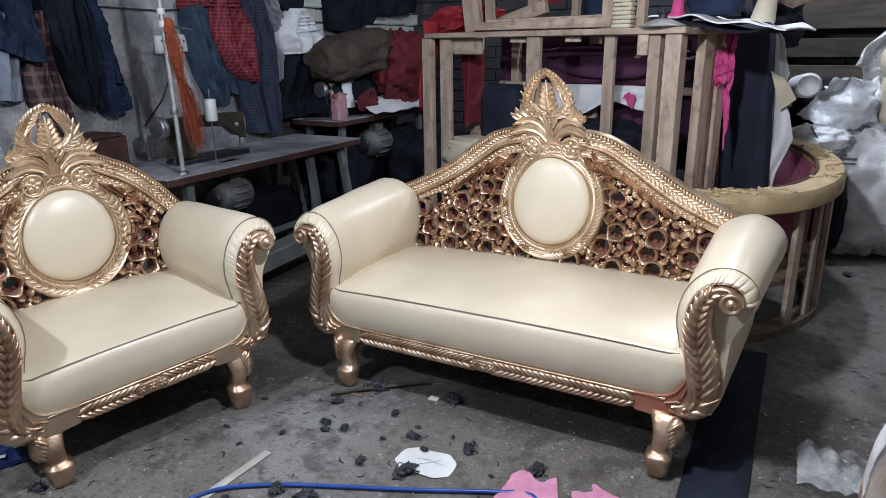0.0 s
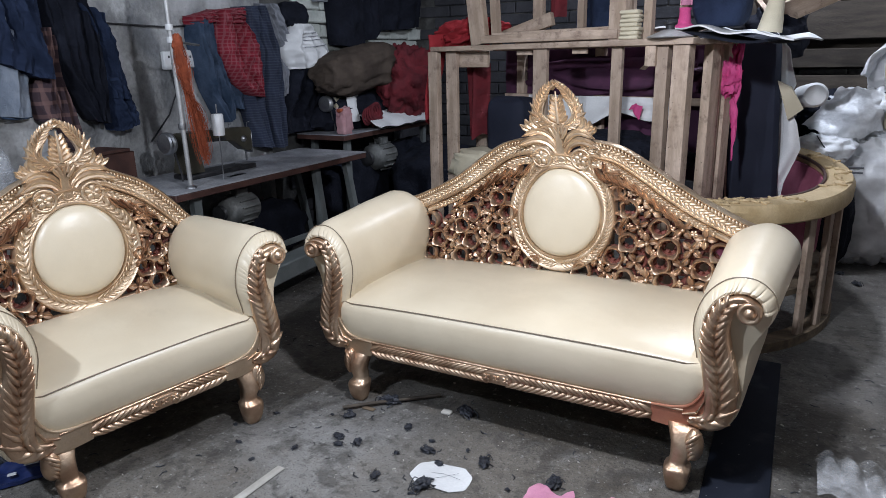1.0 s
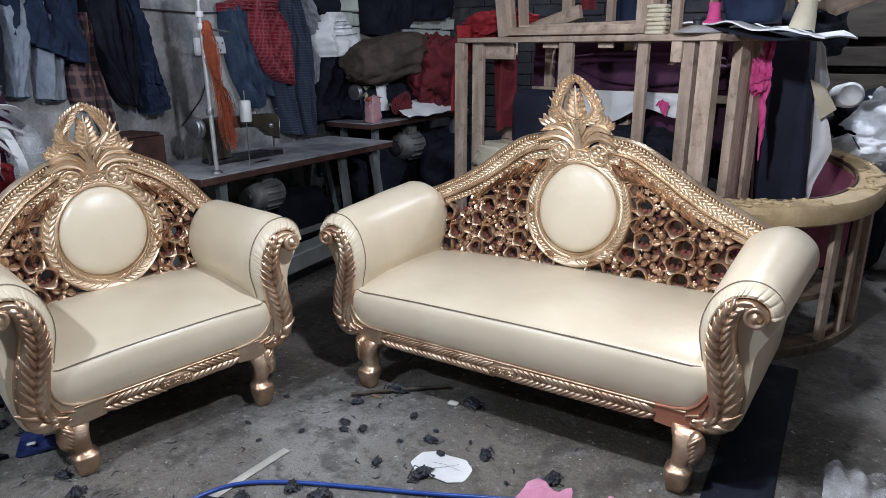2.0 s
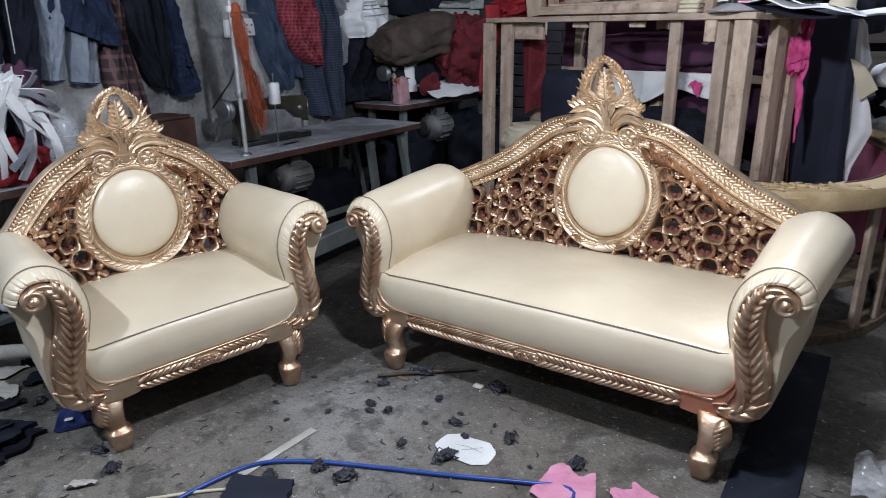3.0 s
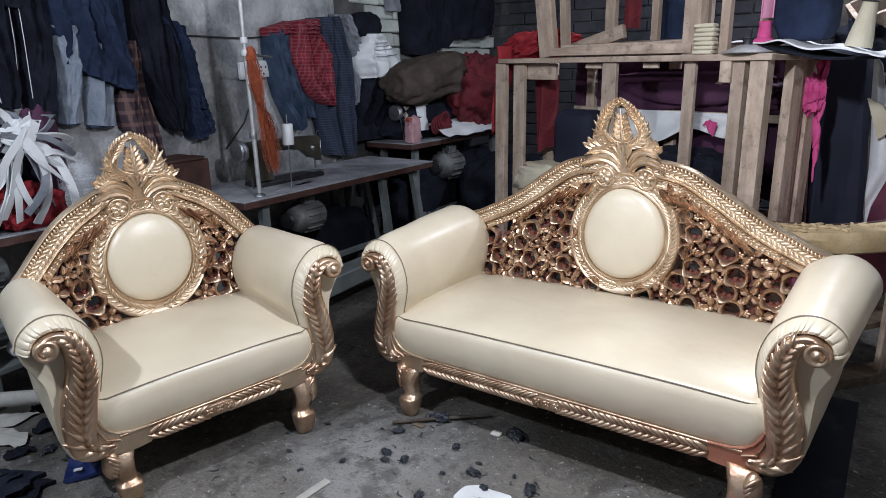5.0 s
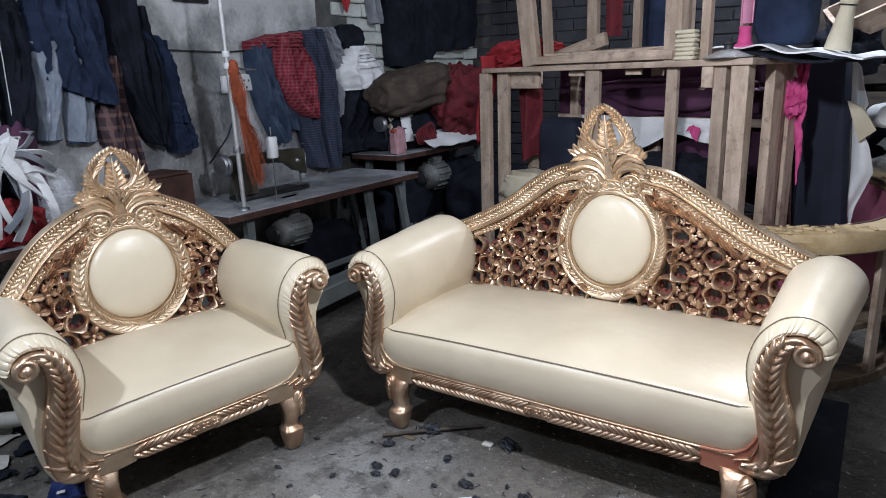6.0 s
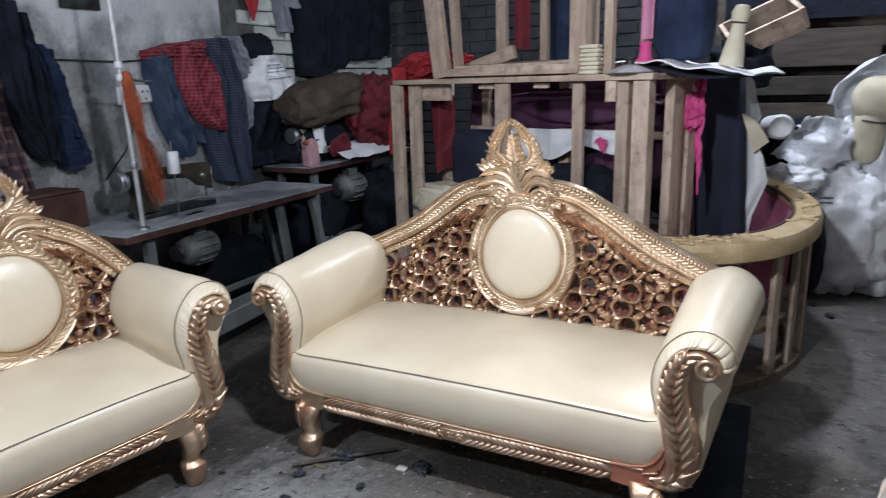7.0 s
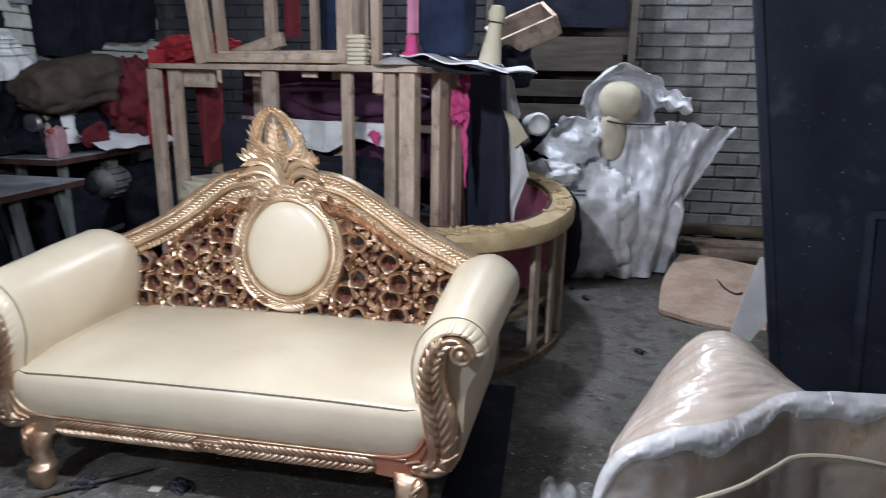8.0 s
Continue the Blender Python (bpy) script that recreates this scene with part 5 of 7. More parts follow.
def motor(label, place, s=1.0):
    """Clutch motor: ribbed cylinder, end caps, terminal box, pulley."""
    root = thing("motor", label, "motor", place)
    along = Matrix.Rotation(radians(-90), 4, "X")
    prof = [(0.0, -0.15), (0.05, -0.15), (0.085, -0.13), (0.10, -0.10), (0.102, 0.09), (0.09, 0.115), (0.05, 0.13), (0.0, 0.13)]
    part("housing", Geo().lathe((0, 0, 0), [(r * s, z * s) for r, z in prof], 24, along), MOTORIRON, root)
    for k in range(14):
        q = 2 * math.pi * k / 14
        m = Matrix.Rotation(q, 4, "Y")
        part("fin", Geo().box((0, 0.0, 0.106 * s), (0.008 * s, 0.15 * s, 0.02 * s), 0.002, m), MOTORIRON, root)
    part("terminal_box", Geo().box((0.02, -0.01, 0.125 * s), (0.07 * s, 0.10 * s, 0.05 * s), 0.006), MOTORIRON, root)
    part("pulley", Geo().lathe((0, 0, 0), [(0.012, -0.20 * s), (0.055 * s, -0.20 * s), (0.045 * s, -0.185 * s), (0.055 * s, -0.17 * s), (0.012, -0.15 * s)], 20, along), DARKIRON, root)
    part("bracket", Geo().box((0, 0.0, 0.185 * s), (0.06, 0.16, 0.10 * s), 0.006), DARKIRON, root)
    return root


motor("grey ribbed electric motor under the sewing bench", pose(-2.42, 1.08, 0.525), 1.0)
motor("dusty electric motor under the second bench", pose(-2.62, 3.20, 0.60), 1.25)
motor("greasy grey motor under the work table", pose(-2.78, -0.86, 0.55), 0.9)


def sewing_machine(label, place, material):
    """Industrial lockstitch head: bed, pillar, arm, head, handwheel, needle bar; long axis along y."""
    root = thing("sewing_machine", label, "sewing machine", place)
    part("bed", Geo().box((0, 0.30, 0.016), (0.17, 0.62, 0.032), 0.008), DARKIRON, root, "dark greasy bed plate")
    part("slide_plate", Geo().box((0.01, 0.575, 0.035), (0.10, 0.12, 0.006), 0.001), STEEL, root, "worn steel slide plate")
    part("oil_cap", Geo().lathe((0, 0.30, 0.298), [(0.0, 0.0), (0.016, 0.0), (0.016, 0.012), (0.010, 0.018), (0.0, 0.018)], 14), STEEL, root)
    for y in (0.10, 0.42, 0.60):
        part("thread_guide", Geo().tube([(0.03, y, 0.29), (0.034, y, 0.325), (0.05, y + 0.01, 0.33)], 0.003, 6), STEEL, root)
    part("tension_dial", Geo().lathe((0, 0, 0), [(0.0, 0.0), (0.022, 0.0), (0.024, 0.008), (0.016, 0.020), (0.008, 0.026), (0.0, 0.026)], 16, Matrix.Translation((0.05, 0.53, 0.215)) @ Matrix.Rotation(radians(90), 4, "Y")), STEEL, root, "steel tension dial")
    g = Geo()
    g.sweep([[(a * w, 0.06 + b * d, z) for a, b in ((-1, -1), (1, -1), (1, 1), (-1, 1))] for z, w, d in ((0.04, 0.07, 0.07), (0.14, 0.055, 0.06), (0.24, 0.06, 0.075), (0.30, 0.055, 0.075))])
    part("pillar", g, material, root)
    g = Geo()
    g.sweep([[(a * w, y, z + b * h) for a, b in ((-1, -0.7), (-0.7, -1), (0.7, -1), (1, -0.7), (1, 0.7), (0.7, 1), (-0.7, 1), (-1, 0.7))] for y, z, w, h in
             ((0.0, 0.262, 0.045, 0.042), (0.12, 0.268, 0.045, 0.040), (0.30, 0.262, 0.043, 0.038), (0.46, 0.250, 0.045, 0.048), (0.55, 0.215, 0.050, 0.080), (0.62, 0.205, 0.046, 0.085))])
    part("arm", g, material, root)
    part("face_plate", Geo().box((0, 0.628, 0.185), (0.085, 0.012, 0.16), 0.006), STEEL, root)
    part("needle_bar", Geo().tube([(0, 0.60, 0.11), (0, 0.60, 0.05)], 0.008, 8), STEEL, root)
    along = Matrix.Translation((0, -0.09, 0.25)) @ Matrix.Rotation(radians(-90), 4, "X")
    part("handwheel", Geo().lathe((0, 0, 0), [(0.012, -0.03), (0.06, -0.03), (0.07, -0.02), (0.062, -0.008), (0.072, 0.004), (0.07, 0.02), (0.03, 0.03), (0.012, 0.05)], 24, along), STEEL, root, "shiny steel handwheel")
    part("belt", Geo().tube([(0.03, -0.07, 0.20), (0.05, -0.05, 0.05), (0.05, -0.045, -0.02)], 0.007, 6), DARKIRON, root)
    part("maker_plate", Geo().box((0.0525, 0.30, 0.235), (0.004, 0.12, 0.022), 0.001), DARKIRON, root, "dark name bar")
    return root


sewing_machine("olive industrial sewing machine on the bench", pose(-2.62, 0.80, 0.76), MACHINE)
sewing_machine("cream sewing machine half hidden by cloth", pose(-2.80, 2.72, 0.88), CREAM)
# thread stand
stand = thing("thread_stand", "steel thread stand with orange yarn on the bench", "thread stand", pose(-2.33, 0.60, 0.76))
part("pole", Geo().tube([(0, 0, 0), (-0.01, 0.0, 0.6), (-0.04, 0.01, 1.5)], 0.014, 10), ALU, stand)
part("base", Geo().lathe((0, 0, 0), [(0.0, 0.0), (0.035, 0.0), (0.03, 0.012), (0.015, 0.02), (0.0, 0.02)], 14), STEEL, stand)
for z in (0.36, 0.86, 0.93):
    part("clamp", Geo().lathe((-0.008 - 0.01 * z, 0, z), [(0.0, 0), (0.022, 0), (0.024, 0.015), (0.022, 0.035), (0.0, 0.035)], 12), WHITEPLASTIC if z > 0.5 else STEEL, stand)
part("arm", Geo().tube([(-0.02, 0.0, 0.875), (-0.03, 0.12, 0.86), (-0.05, 0.24, 0.85)], 0.008, 6), STEEL, stand)
g = Geo()
rng = random.Random(4)
for k in range(260):
    a, b, c = rng.gauss(0, 0.012), rng.gauss(0, 0.017), rng.uniform(-0.10, 0.16)
    g.tube(smooth_path([(0.01 + a * 0.3, 0.02 + b * 0.3, 0.88), (0.02 + a * 0.8, 0.03 + b * 1.3, 0.74 + 0.3 * c), (0.015 + a, 0.055 + b * 0.7, 0.56), (0.01 + a * 1.2, 0.11 + b * 1.5, 0.34 + c), (0.01 + a, 0.13 + b * 1.1 + rng.gauss(0, 0.012), 0.22 + c)], 12), 0.0011, 3)
g.blob((0.01, 0.02, 0.86), (0.028, 0.035, 0.05), 0.4, 5, 3, 16, 10)
tagged(part("yarn", g, ORANGE, stand, "hank of bright orange yarn"), kind="stuff")
spool = thing("thread_cone", "white cone of sewing thread on its pin", "thread cone", pose(-2.36, 0.905, 1.05))
part("thread", Geo().lathe((0, 0, 0), [(0.0, 0.0), (0.036, 0.0), (0.039, 0.008), (0.038, 0.130), (0.032, 0.138), (0.0, 0.138)], 20), WHITEPLASTIC, spool)
part("pin", Geo().tube([(0, 0, -0.29), (0, 0, 0.20)], 0.004, 6), STEEL, spool)
# things on the second bench
bag = thing("packet", "pink paper packet standing on the bench", "packet", pose(-2.56, 2.56, 0.88))
part("packet_body", Geo().blob((0, 0, 0.10), (0.05, 0.075, 0.12), 0.22, 3, 6, 30, 20, 0.5, 0.0).crumple(0.10, 14, 2), DULLPINK, bag)
part("fold", Geo().box((0.0, -0.05, 0.205), (0.05, 0.06, 0.03), 0.008), ORANGE, bag, "orange folded flap")
g = Geo().sheet(lambda u, v: (-2.40 - 0.42 * v, 2.90 + 1.0 * u + 0.05 * v, 0.905 + 0.30 * v * (0.4 + 0.6 * u) + 0.05 * math.sin(4 * u + 2 * v) * v + 0.02 * noise.noise(Vector((u * 5, v * 5, 0)))), 24, 14, 0.003)
whole("sheet_of_lining", g, WHITE, "white sheet of lining lying on the bench", "lining")
g = Geo()
for k in range(5):
    g.tube([(-2.56 + 0.012 * k, 2.92 + 0.07 * math.cos(q) + 0.02 * k, 1.0 + 0.065 * math.sin(q) + 0.012 * k) for q in (2 * math.pi * i / 22 for i in range(22))], 0.016, 6, True, 0.4, (1, 0, 0))
g.blob((-2.58, 3.05, 0.99), (0.06, 0.13, 0.075), 0.4, 4, 2, 24, 16)
whole("ribbon_roll", g, DARKRED, "loosely rolled dark red ribbon on the machine", "ribbon")
g = Geo().sheet(lambda u, v: (-2.66 - 0.05 * v + 0.03 * math.sin(5 * u), 2.80 + 0.24 * u, 0.96 + 0.26 * v), 10, 10, 0.003)
whole("lining_offcut", g, WHITE, "white offcut hung over the sewing machine", "offcut")
# things on the work table
crate_box = thing("wooden_box", "dark reddish wooden box on the work table", "box", pose(-2.84, 0.36, 0.76, 0, 0, 6))
part("box_body", Geo().box((0, 0, 0.11), (0.24, 0.36, 0.22), 0.006), REDWOOD, crate_box)
part("lid", Geo().box((0, -0.02, 0.232), (0.25, 0.33, 0.02), 0.005), REDWOOD, crate_box, "dark red lid")
jar = thing("plastic_jar", "clear plastic jar with a domed lid", "jar", pose(-2.70, -0.34, 0.76))
part("jar_body", Geo().lathe((0, 0, 0), [(0.0, 0.0), (0.085, 0.0), (0.095, 0.03), (0.095, 0.22), (0.088, 0.29), (0.06, 0.35), (0.03, 0.37), (0.0, 0.37)], 26), JARFILM, jar)
for k in range(4):
    part("rib", Geo().tube([(0.096 * math.cos(q), 0.096 * math.sin(q), 0.06 + 0.055 * k) for q in (2 * math.pi * i / 24 for i in range(24))], 0.004, 5, True), JARFILM, jar)
whole("folded_cloth", Geo().blob((-2.88, -0.66, 0.98), (0.13, 0.27, 0.30), 0.3, 2.4, 12, 60, 40, 0.9, 0.765).crumple(0.08, 10, 2), BLACK, "heap of black cloth on the table", "bundle")
whole("folded_cloth", Geo().blob((-2.76, -0.80, 1.12), (0.09, 0.11, 0.14), 0.2, 2.4, 13, 36, 24), PALEPINK, "pink quilted cloth on the heap", "bundle")
whole("folded_cloth", Geo().blob((-2.84, -0.44, 1.10), (0.09, 0.12, 0.26), 0.25, 2.6, 14, 30, 20), PURPLE, "purple cloth on the heap", "bundle")
whole("folded_cloth", Geo().blob((-2.72, -0.60, 0.87), (0.10, 0.16, 0.12), 0.25, 2.6, 15, 30, 20, 0.8, 0.765), RED, "red cloth under the strips", "bundle")
whole("folded_cloth", Geo().blob((-2.72, -0.95, 0.85), (0.10, 0.12, 0.095), 0.3, 2.6, 16, 30, 20, 0.8, 0.765), DARKBLUE, "blue cloth on the table", "bundle")
strips = thing("foam_strips", "bunch of white and grey foam strips spilling over cloth", "foam strips", pose(-2.64, -0.64, 1.25))
rng = random.Random(23)
for k, (deg, long) in enumerate(((42, 0.19), (58, 0.14), (100, 0.09), (-4, 0.25), (-14, 0.27), (-28, 0.30), (-40, 0.31), (-52, 0.33), (-66, 0.36), (-74, 0.53), (-82, 0.40), (-88, 0.44), (-93, 0.36),
                                 (-99, 0.42), (-106, 0.40), (-113, 0.45), (-119, 0.50), (-124, 0.44), (-131, 0.49), (-138, 0.38), (178, 0.27), (168, 0.24), (-160, 0.30), (140, 0.16))):
    a = radians(deg + rng.uniform(-4, 4))
    yy, up = math.cos(a), math.sin(a)
    sag = rng.uniform(0.02, 0.09) * (1 - abs(up) * 0.6)
    out = rng.uniform(0.01, 0.07)
    bend = rng.uniform(-0.10, 0.10)
    ja, jb = rng.uniform(-0.045, 0.045), rng.uniform(-0.05, 0.03)
    pts = smooth_path([(0.03 * (k % 3), ja - 0.05 * yy, jb - 0.05 * up), (out + 0.02 * (k % 3), yy * long * 0.35 - bend * up, up * long * 0.35 + 0.02 + bend * yy), (out + 0.03, yy * long * 0.7 - bend * up, up * long * 0.7 - sag * 0.3), (out * 0.7, yy * long, up * long - sag)], 14)
    w = rng.uniform(0.013, 0.024)
    tw = rng.uniform(-1.4, 1.4)
    rings = []
    for i, p in enumerate(pts):
        t = (pts[min(i + 1, 13)] - pts[max(i - 1, 0)]).normalized()
        s_ = t.cross(Vector((1, 0.2, tw * (0.4 + i / 13)))).normalized()
        nn = s_.cross(t)
        rings.append([p + s_ * w + nn * 0.003, p - s_ * w + nn * 0.003, p - s_ * w - nn * 0.003, p + s_ * w - nn * 0.003])
    part("strip", Geo().sweep(rings), GREYCLOTH if k % 4 == 0 else WHITEPLASTIC, strips, "grey foam strip" if k % 4 == 0 else "white foam strip")
for cy, cz_, r in ((-0.14, 0.02, 0.15), (-0.05, 0.06, 0.11)):
    g = Geo().tube([(-0.01, r * math.cos(q) + cy, r * math.sin(q) * 0.8 + cz_ - 0.04) for q in (2 * math.pi * i / 30 for i in range(30))], 0.016, 6, True, 0.3, (1, 0, 0))
    part("strip_loop", g, GREYCLOTH, strips, "looped grey strip")
# low grey frame between the seats and iron frames under the table
low = thing("steel_trough", "grey painted steel box bar on the floor", "steel bar", pose(-1.95, 0.95, 0.0, 0, 0, 4))
part("bar_body", Geo().box((0, 0, 0.19), (0.16, 1.1, 0.12), 0.01), GREYPAINT, low)
for y in (-0.45, 0.45):
    part("foot", Geo().box((0, y, 0.065), (0.10, 0.06, 0.13), 0.005), DARKIRON, low)
rack = thing("iron_rack", "low grey iron rack with dusty shelves", "rack", pose(-2.45, -1.05, 0.0, 0, 0, 3))
for z in (0.20, 0.40):
    part("shelf_bar", Geo().box((0.0, 0, z), (0.26, 0.95, 0.03), 0.004), GREYPAINT, rack)
for y in (-0.45, 0.0, 0.45):
    for x in (-0.11, 0.11):
        part("upright", Geo().box((x, y, 0.215), (0.03, 0.03, 0.43), 0.003), GREYPAINT, rack)
g = Geo().blob((-2.40, -0.86, 0.265), (0.055, 0.09, 0.045), 0.1, 2, 3, 22, 14, 0.7, 0.22)
whole("tape_case", g, WHITEPLASTIC, "small white plastic case on the rack", "case")

# black sacks added to imitate the darkness under and behind the benches
for k, (x, y, z, rx, ry, rz, mt, lab) in enumerate(((-2.80, 3.0, 0.30, 0.22, 0.5, 0.30, BLACK, "black sack added to fill the dark under the bench"), (-2.72, 3.9, 0.34, 0.3, 0.4, 0.34, BLACK, "black sack added to fill the dark beside the bench"),
                                                    (-2.75, 1.65, 0.22, 0.22, 0.4, 0.22, BLACK, "dark sack added to fill the dark under the sewing bench"), (-2.1, 3.4, 0.34, 0.36, 0.5, 0.34, BLACK, "large dark sack added to fill the dark behind the frame"))):
    whole("scrap_sack", Geo().blob((x, y, z), (rx, ry, rz), 0.2, 2.0, 200 + k, 36, 22, 0.75, 0.0), mt, lab, "sack")

# ---- wooden frames and stored furniture ----
CR = pose(-1.306, 1.888, 0, 0, 0, -17.7)


def slat(root, name, x, y, z, s, material=None, lean=0.0, tilt=0.0):
    """A sawn board of a frame; s is its size."""
    m = Matrix.Translation((x, y, z)) @ Matrix.Rotation(radians(lean), 4, "Y") @ Matrix.Rotation(radians(tilt), 4, "X")
    g = Geo().box((0, 0, 0), s, 0.003)
    ob = part(name, g, material or (PINE if s[2] >= max(s[0], s[1]) else PINE_X), root)
    ob.matrix_basis = m
    return ob


frame_low = thing("pine_crate", "tall raw pine furniture frame standing on end", "wooden frame", CR)
H = 1.545
for x, y, w, d in ((-0.008, 0.025, 0.088, 0.045), (0.135, 0.055, 0.10, 0.03), (0.10, 0.40, 0.11, 0.035), (0.90, 0.03, 0.10, 0.03), (1.405, 0.05, 0.065, 0.03), (1.676, 0.05, 0.066, 0.05),
                   (1.786, 0.045, 0.088, 0.07), (1.80, 0.35, 0.05, 0.11), (1.80, 0.54, 0.05, 0.10), (0.30, 0.60, 0.07, 0.04), (0.95, 0.60, 0.07, 0.04), (1.72, 0.60, 0.06, 0.04), (1.80, 0.44, 0.03, 0.03)):
    slat(frame_low, "post", x, y, H / 2, (w, d, H))
slat(frame_low, "top_rail", 0.92, 0.03, H + 0.016, (1.87, 0.075, 0.032))
slat(frame_low, "top_rail", 0.92, 0.59, H + 0.016, (1.87, 0.07, 0.032))
for x in (0.03, 1.81):
    slat(frame_low, "side_rail", x, 0.31, H + 0.013, (0.08, 0.48, 0.028))
slat(frame_low, "cross_board", 0.26, 0.09, H - 0.055, (0.34, 0.025, 0.10))
slat(frame_low, "cross_board", 0.75, 0.065, H - 0.02, (0.12, 0.02, 0.03))
slat(frame_low, "cross_board", 1.15, 0.065, H - 0.02, (0.10, 0.02, 0.03))
slat(frame_low, "cross_board", 1.62, 0.02, H - 0.05, (0.06, 0.03, 0.11))
slat(frame_low, "back_rail", 0.95, 0.57, 1.225, (1.55, 0.03, 0.045))
slat(frame_low, "back_rail", 0.95, 0.57, 0.62, (1.55, 0.03, 0.06))
slat(frame_low, "bottom_rail", 0.92, 0.03, 0.06, (1.5, 0.04, 0.10))
slat(frame_low, "bottom_rail", 0.92, 0.57, 0.06, (1.5, 0.04, 0.10))
for x in (0.06, 1.78):
    slat(frame_low, "side_rail", x, 0.30, 0.20, (0.04, 0.46, 0.09))
slat(frame_low, "brace", 1.22, 0.55, 1.36, (0.03, 0.025, 0.30), lean=50)
slat(frame_low, "deck", 0.95, 0.32, 0.70, (1.5, 0.48, 0.02))
# cloth and cushions kept inside the frame
whole("folded_cloth", Geo().blob((0, 0, 0), (0.62, 0.11, 0.12), 0.3, 2.2, 31, 44, 24, 0.8), PURPLE, "dark purple velvet rolled on the frame's rail", "bundle", CR @ pose(1.05, 0.62, 1.355))
whole("cushion", Geo().blob((0, 0, 0.26), (0.17, 0.12, 0.27), 0.05, 2, 32, 36, 24, 0.4, 0.0), BLACKPANEL, "dark navy cushion standing in the frame", "cushion", CR @ pose(0.42, 0.36, 0.71))
whole("folded_cloth", Geo().blob((0, 0, 0.16), (0.55, 0.18, 0.17), 0.25, 2.4, 33, 40, 24, 0.8, 0.0), BLACK, "black cloth heaped inside the frame", "bundle", CR @ pose(1.15, 0.36, 0.71))
g = Geo().sheet(lambda u, v: (0.42 + 1.12 * u, 0.53 - 0.03 * v + 0.012 * math.sin(14 * u + 3 * v) + 0.02 * noise.noise(Vector((u * 9, v * 3, 1.0))), 1.245 - (0.16 + 0.05 * math.sin(5.5 * u + 0.5) + 0.025 * math.sin(17 * u)) * v), 40, 12, 0.003)
whole("lining_sheet", g, WHITE, "white lining cloth hung along the frame's rail", "lining", CR)
g = Geo().sheet(lambda u, v: (0.13 + 0.10 * u, 0.20 + 0.04 * math.sin(8 * u + v) + 0.1 * u, 1.48 - 0.52 * v + 0.02 * math.sin(11 * u)), 16, 18, 0.004)
whole("hanging_cloth", g, DARKRED, "dark red cloth hanging inside the frame", "cloth", CR)
g = Geo().sheet(lambda u, v: (0.10 + 1.64 * u, 0.665 + 0.022 * math.sin(23 * u + 2 * v + 2 * math.sin(6 * u)) + 0.03 * noise.noise(Vector((u * 8, v * 2, 6.0))), 1.545 - (0.80 + 0.05 * math.sin(7 * u)) * v), 70, 20, 0.004)
whole("hanging_cloth", g, PURPLE, "dark purple cloth hung across the back of the frame", "cloth", CR)
whole("foam_block", Geo().blob((0, 0, 0.07), (0.20, 0.17, 0.11), 0.22, 2.4, 34, 30, 20, 0.5, 0.0), CREAM, "cream foam offcut on the frame's deck", "foam", CR @ pose(0.33, 0.16, 0.71))
whole("hanging_scrap", Geo().sheet(lambda u, v: (1.27 + 0.07 * u - 0.02 * v, 0.46 + 0.012 * math.sin(7 * u), 1.215 - (0.030 + 0.055 * u * u) * v - 0.03 * abs(u - 0.4)), 12, 8, 0.003), PINK, "small hot pink scrap on the rail", "scrap", CR)
# red sequined cloth over the corner
whole("red_drape", Geo().blob((0, 0, 0), (0.27, 0.16, 0.095), 0.40, 2.6, 41, 72, 44, 0.9).crumple(0.10, 12, 4), RED, "bright red cloth bundled on the frame's corner", "cloth", CR @ pose(0.05, 0.30, 1.66, 0, -12, 0))
g = Geo().sheet(lambda u, v: (-0.17 + 0.13 * u + 0.02 * math.sin(6 * v), 0.12 + 0.05 * math.sin(9 * u + 3 * v), 1.66 - 0.62 * v * (1 - 0.25 * u)), 18, 26, 0.006)
whole("red_drape", g, RED, "red cloth trailing down beside the frame", "cloth", CR)
# upper frame
frame_up = thing("pine_stand", "smaller raw pine frame stacked on the tall frame", "wooden frame", CR @ pose(0, 0, 1.577))
for x, y, w, d, lean in ((0.27, 0.12, 0.13, 0.05, -8), (0.41, 0.16, 0.05, 0.05, -4), (1.365, 0.12, 0.10, 0.07, 0), (0.52, 0.50, 0.08, 0.04, 0), (0.86, 0.50, 0.05, 0.04, 0), (1.20, 0.50, 0.07, 0.04, 0), (1.53, 0.14, 0.05, 0.04, 0), (1.60, 0.40, 0.05, 0.04, 0)):
    slat(frame_up, "post", x, y, 0.46, (w, d, 0.92), lean=lean)
slat(frame_up, "bottom_rail", 0.88, 0.10, 0.035, (1.0, 0.06, 0.05))
slat(frame_up, "bottom_rail", 0.98, 0.50, 0.035, (1.3, 0.05, 0.07))
slat(frame_up, "seat_board", 0.86, 0.30, 0.075, (0.86, 0.36, 0.02), tilt=3)
slat(frame_up, "diagonal", 0.60, 0.28, 0.10, (0.40, 0.04, 0.08), lean=-14)
slat(frame_up, "top_rail", 0.92, 0.12, 0.93, (1.3, 0.06, 0.06))
slat(frame_up, "top_rail", 0.98, 0.50, 0.93, (1.3, 0.05, 0.06))
whole("hanging_cloth", Geo().sheet(lambda u, v: (0.58 + 0.12 * u, 0.55 + 0.03 * math.sin(9 * u), 2.45 - 0.7 * v), 10, 14, 0.005), DARKRED, "dark red cloth hanging behind the upper frame", "cloth", CR)
whole("hanging_cloth", Geo().sheet(lambda u, v: (0.75 + 0.45 * u, 0.60 + 0.03 * math.sin(12 * u), 2.5 - 0.85 * v), 20, 14, 0.005), NAVY, "navy cloth hanging behind the upper frame", "cloth", CR)
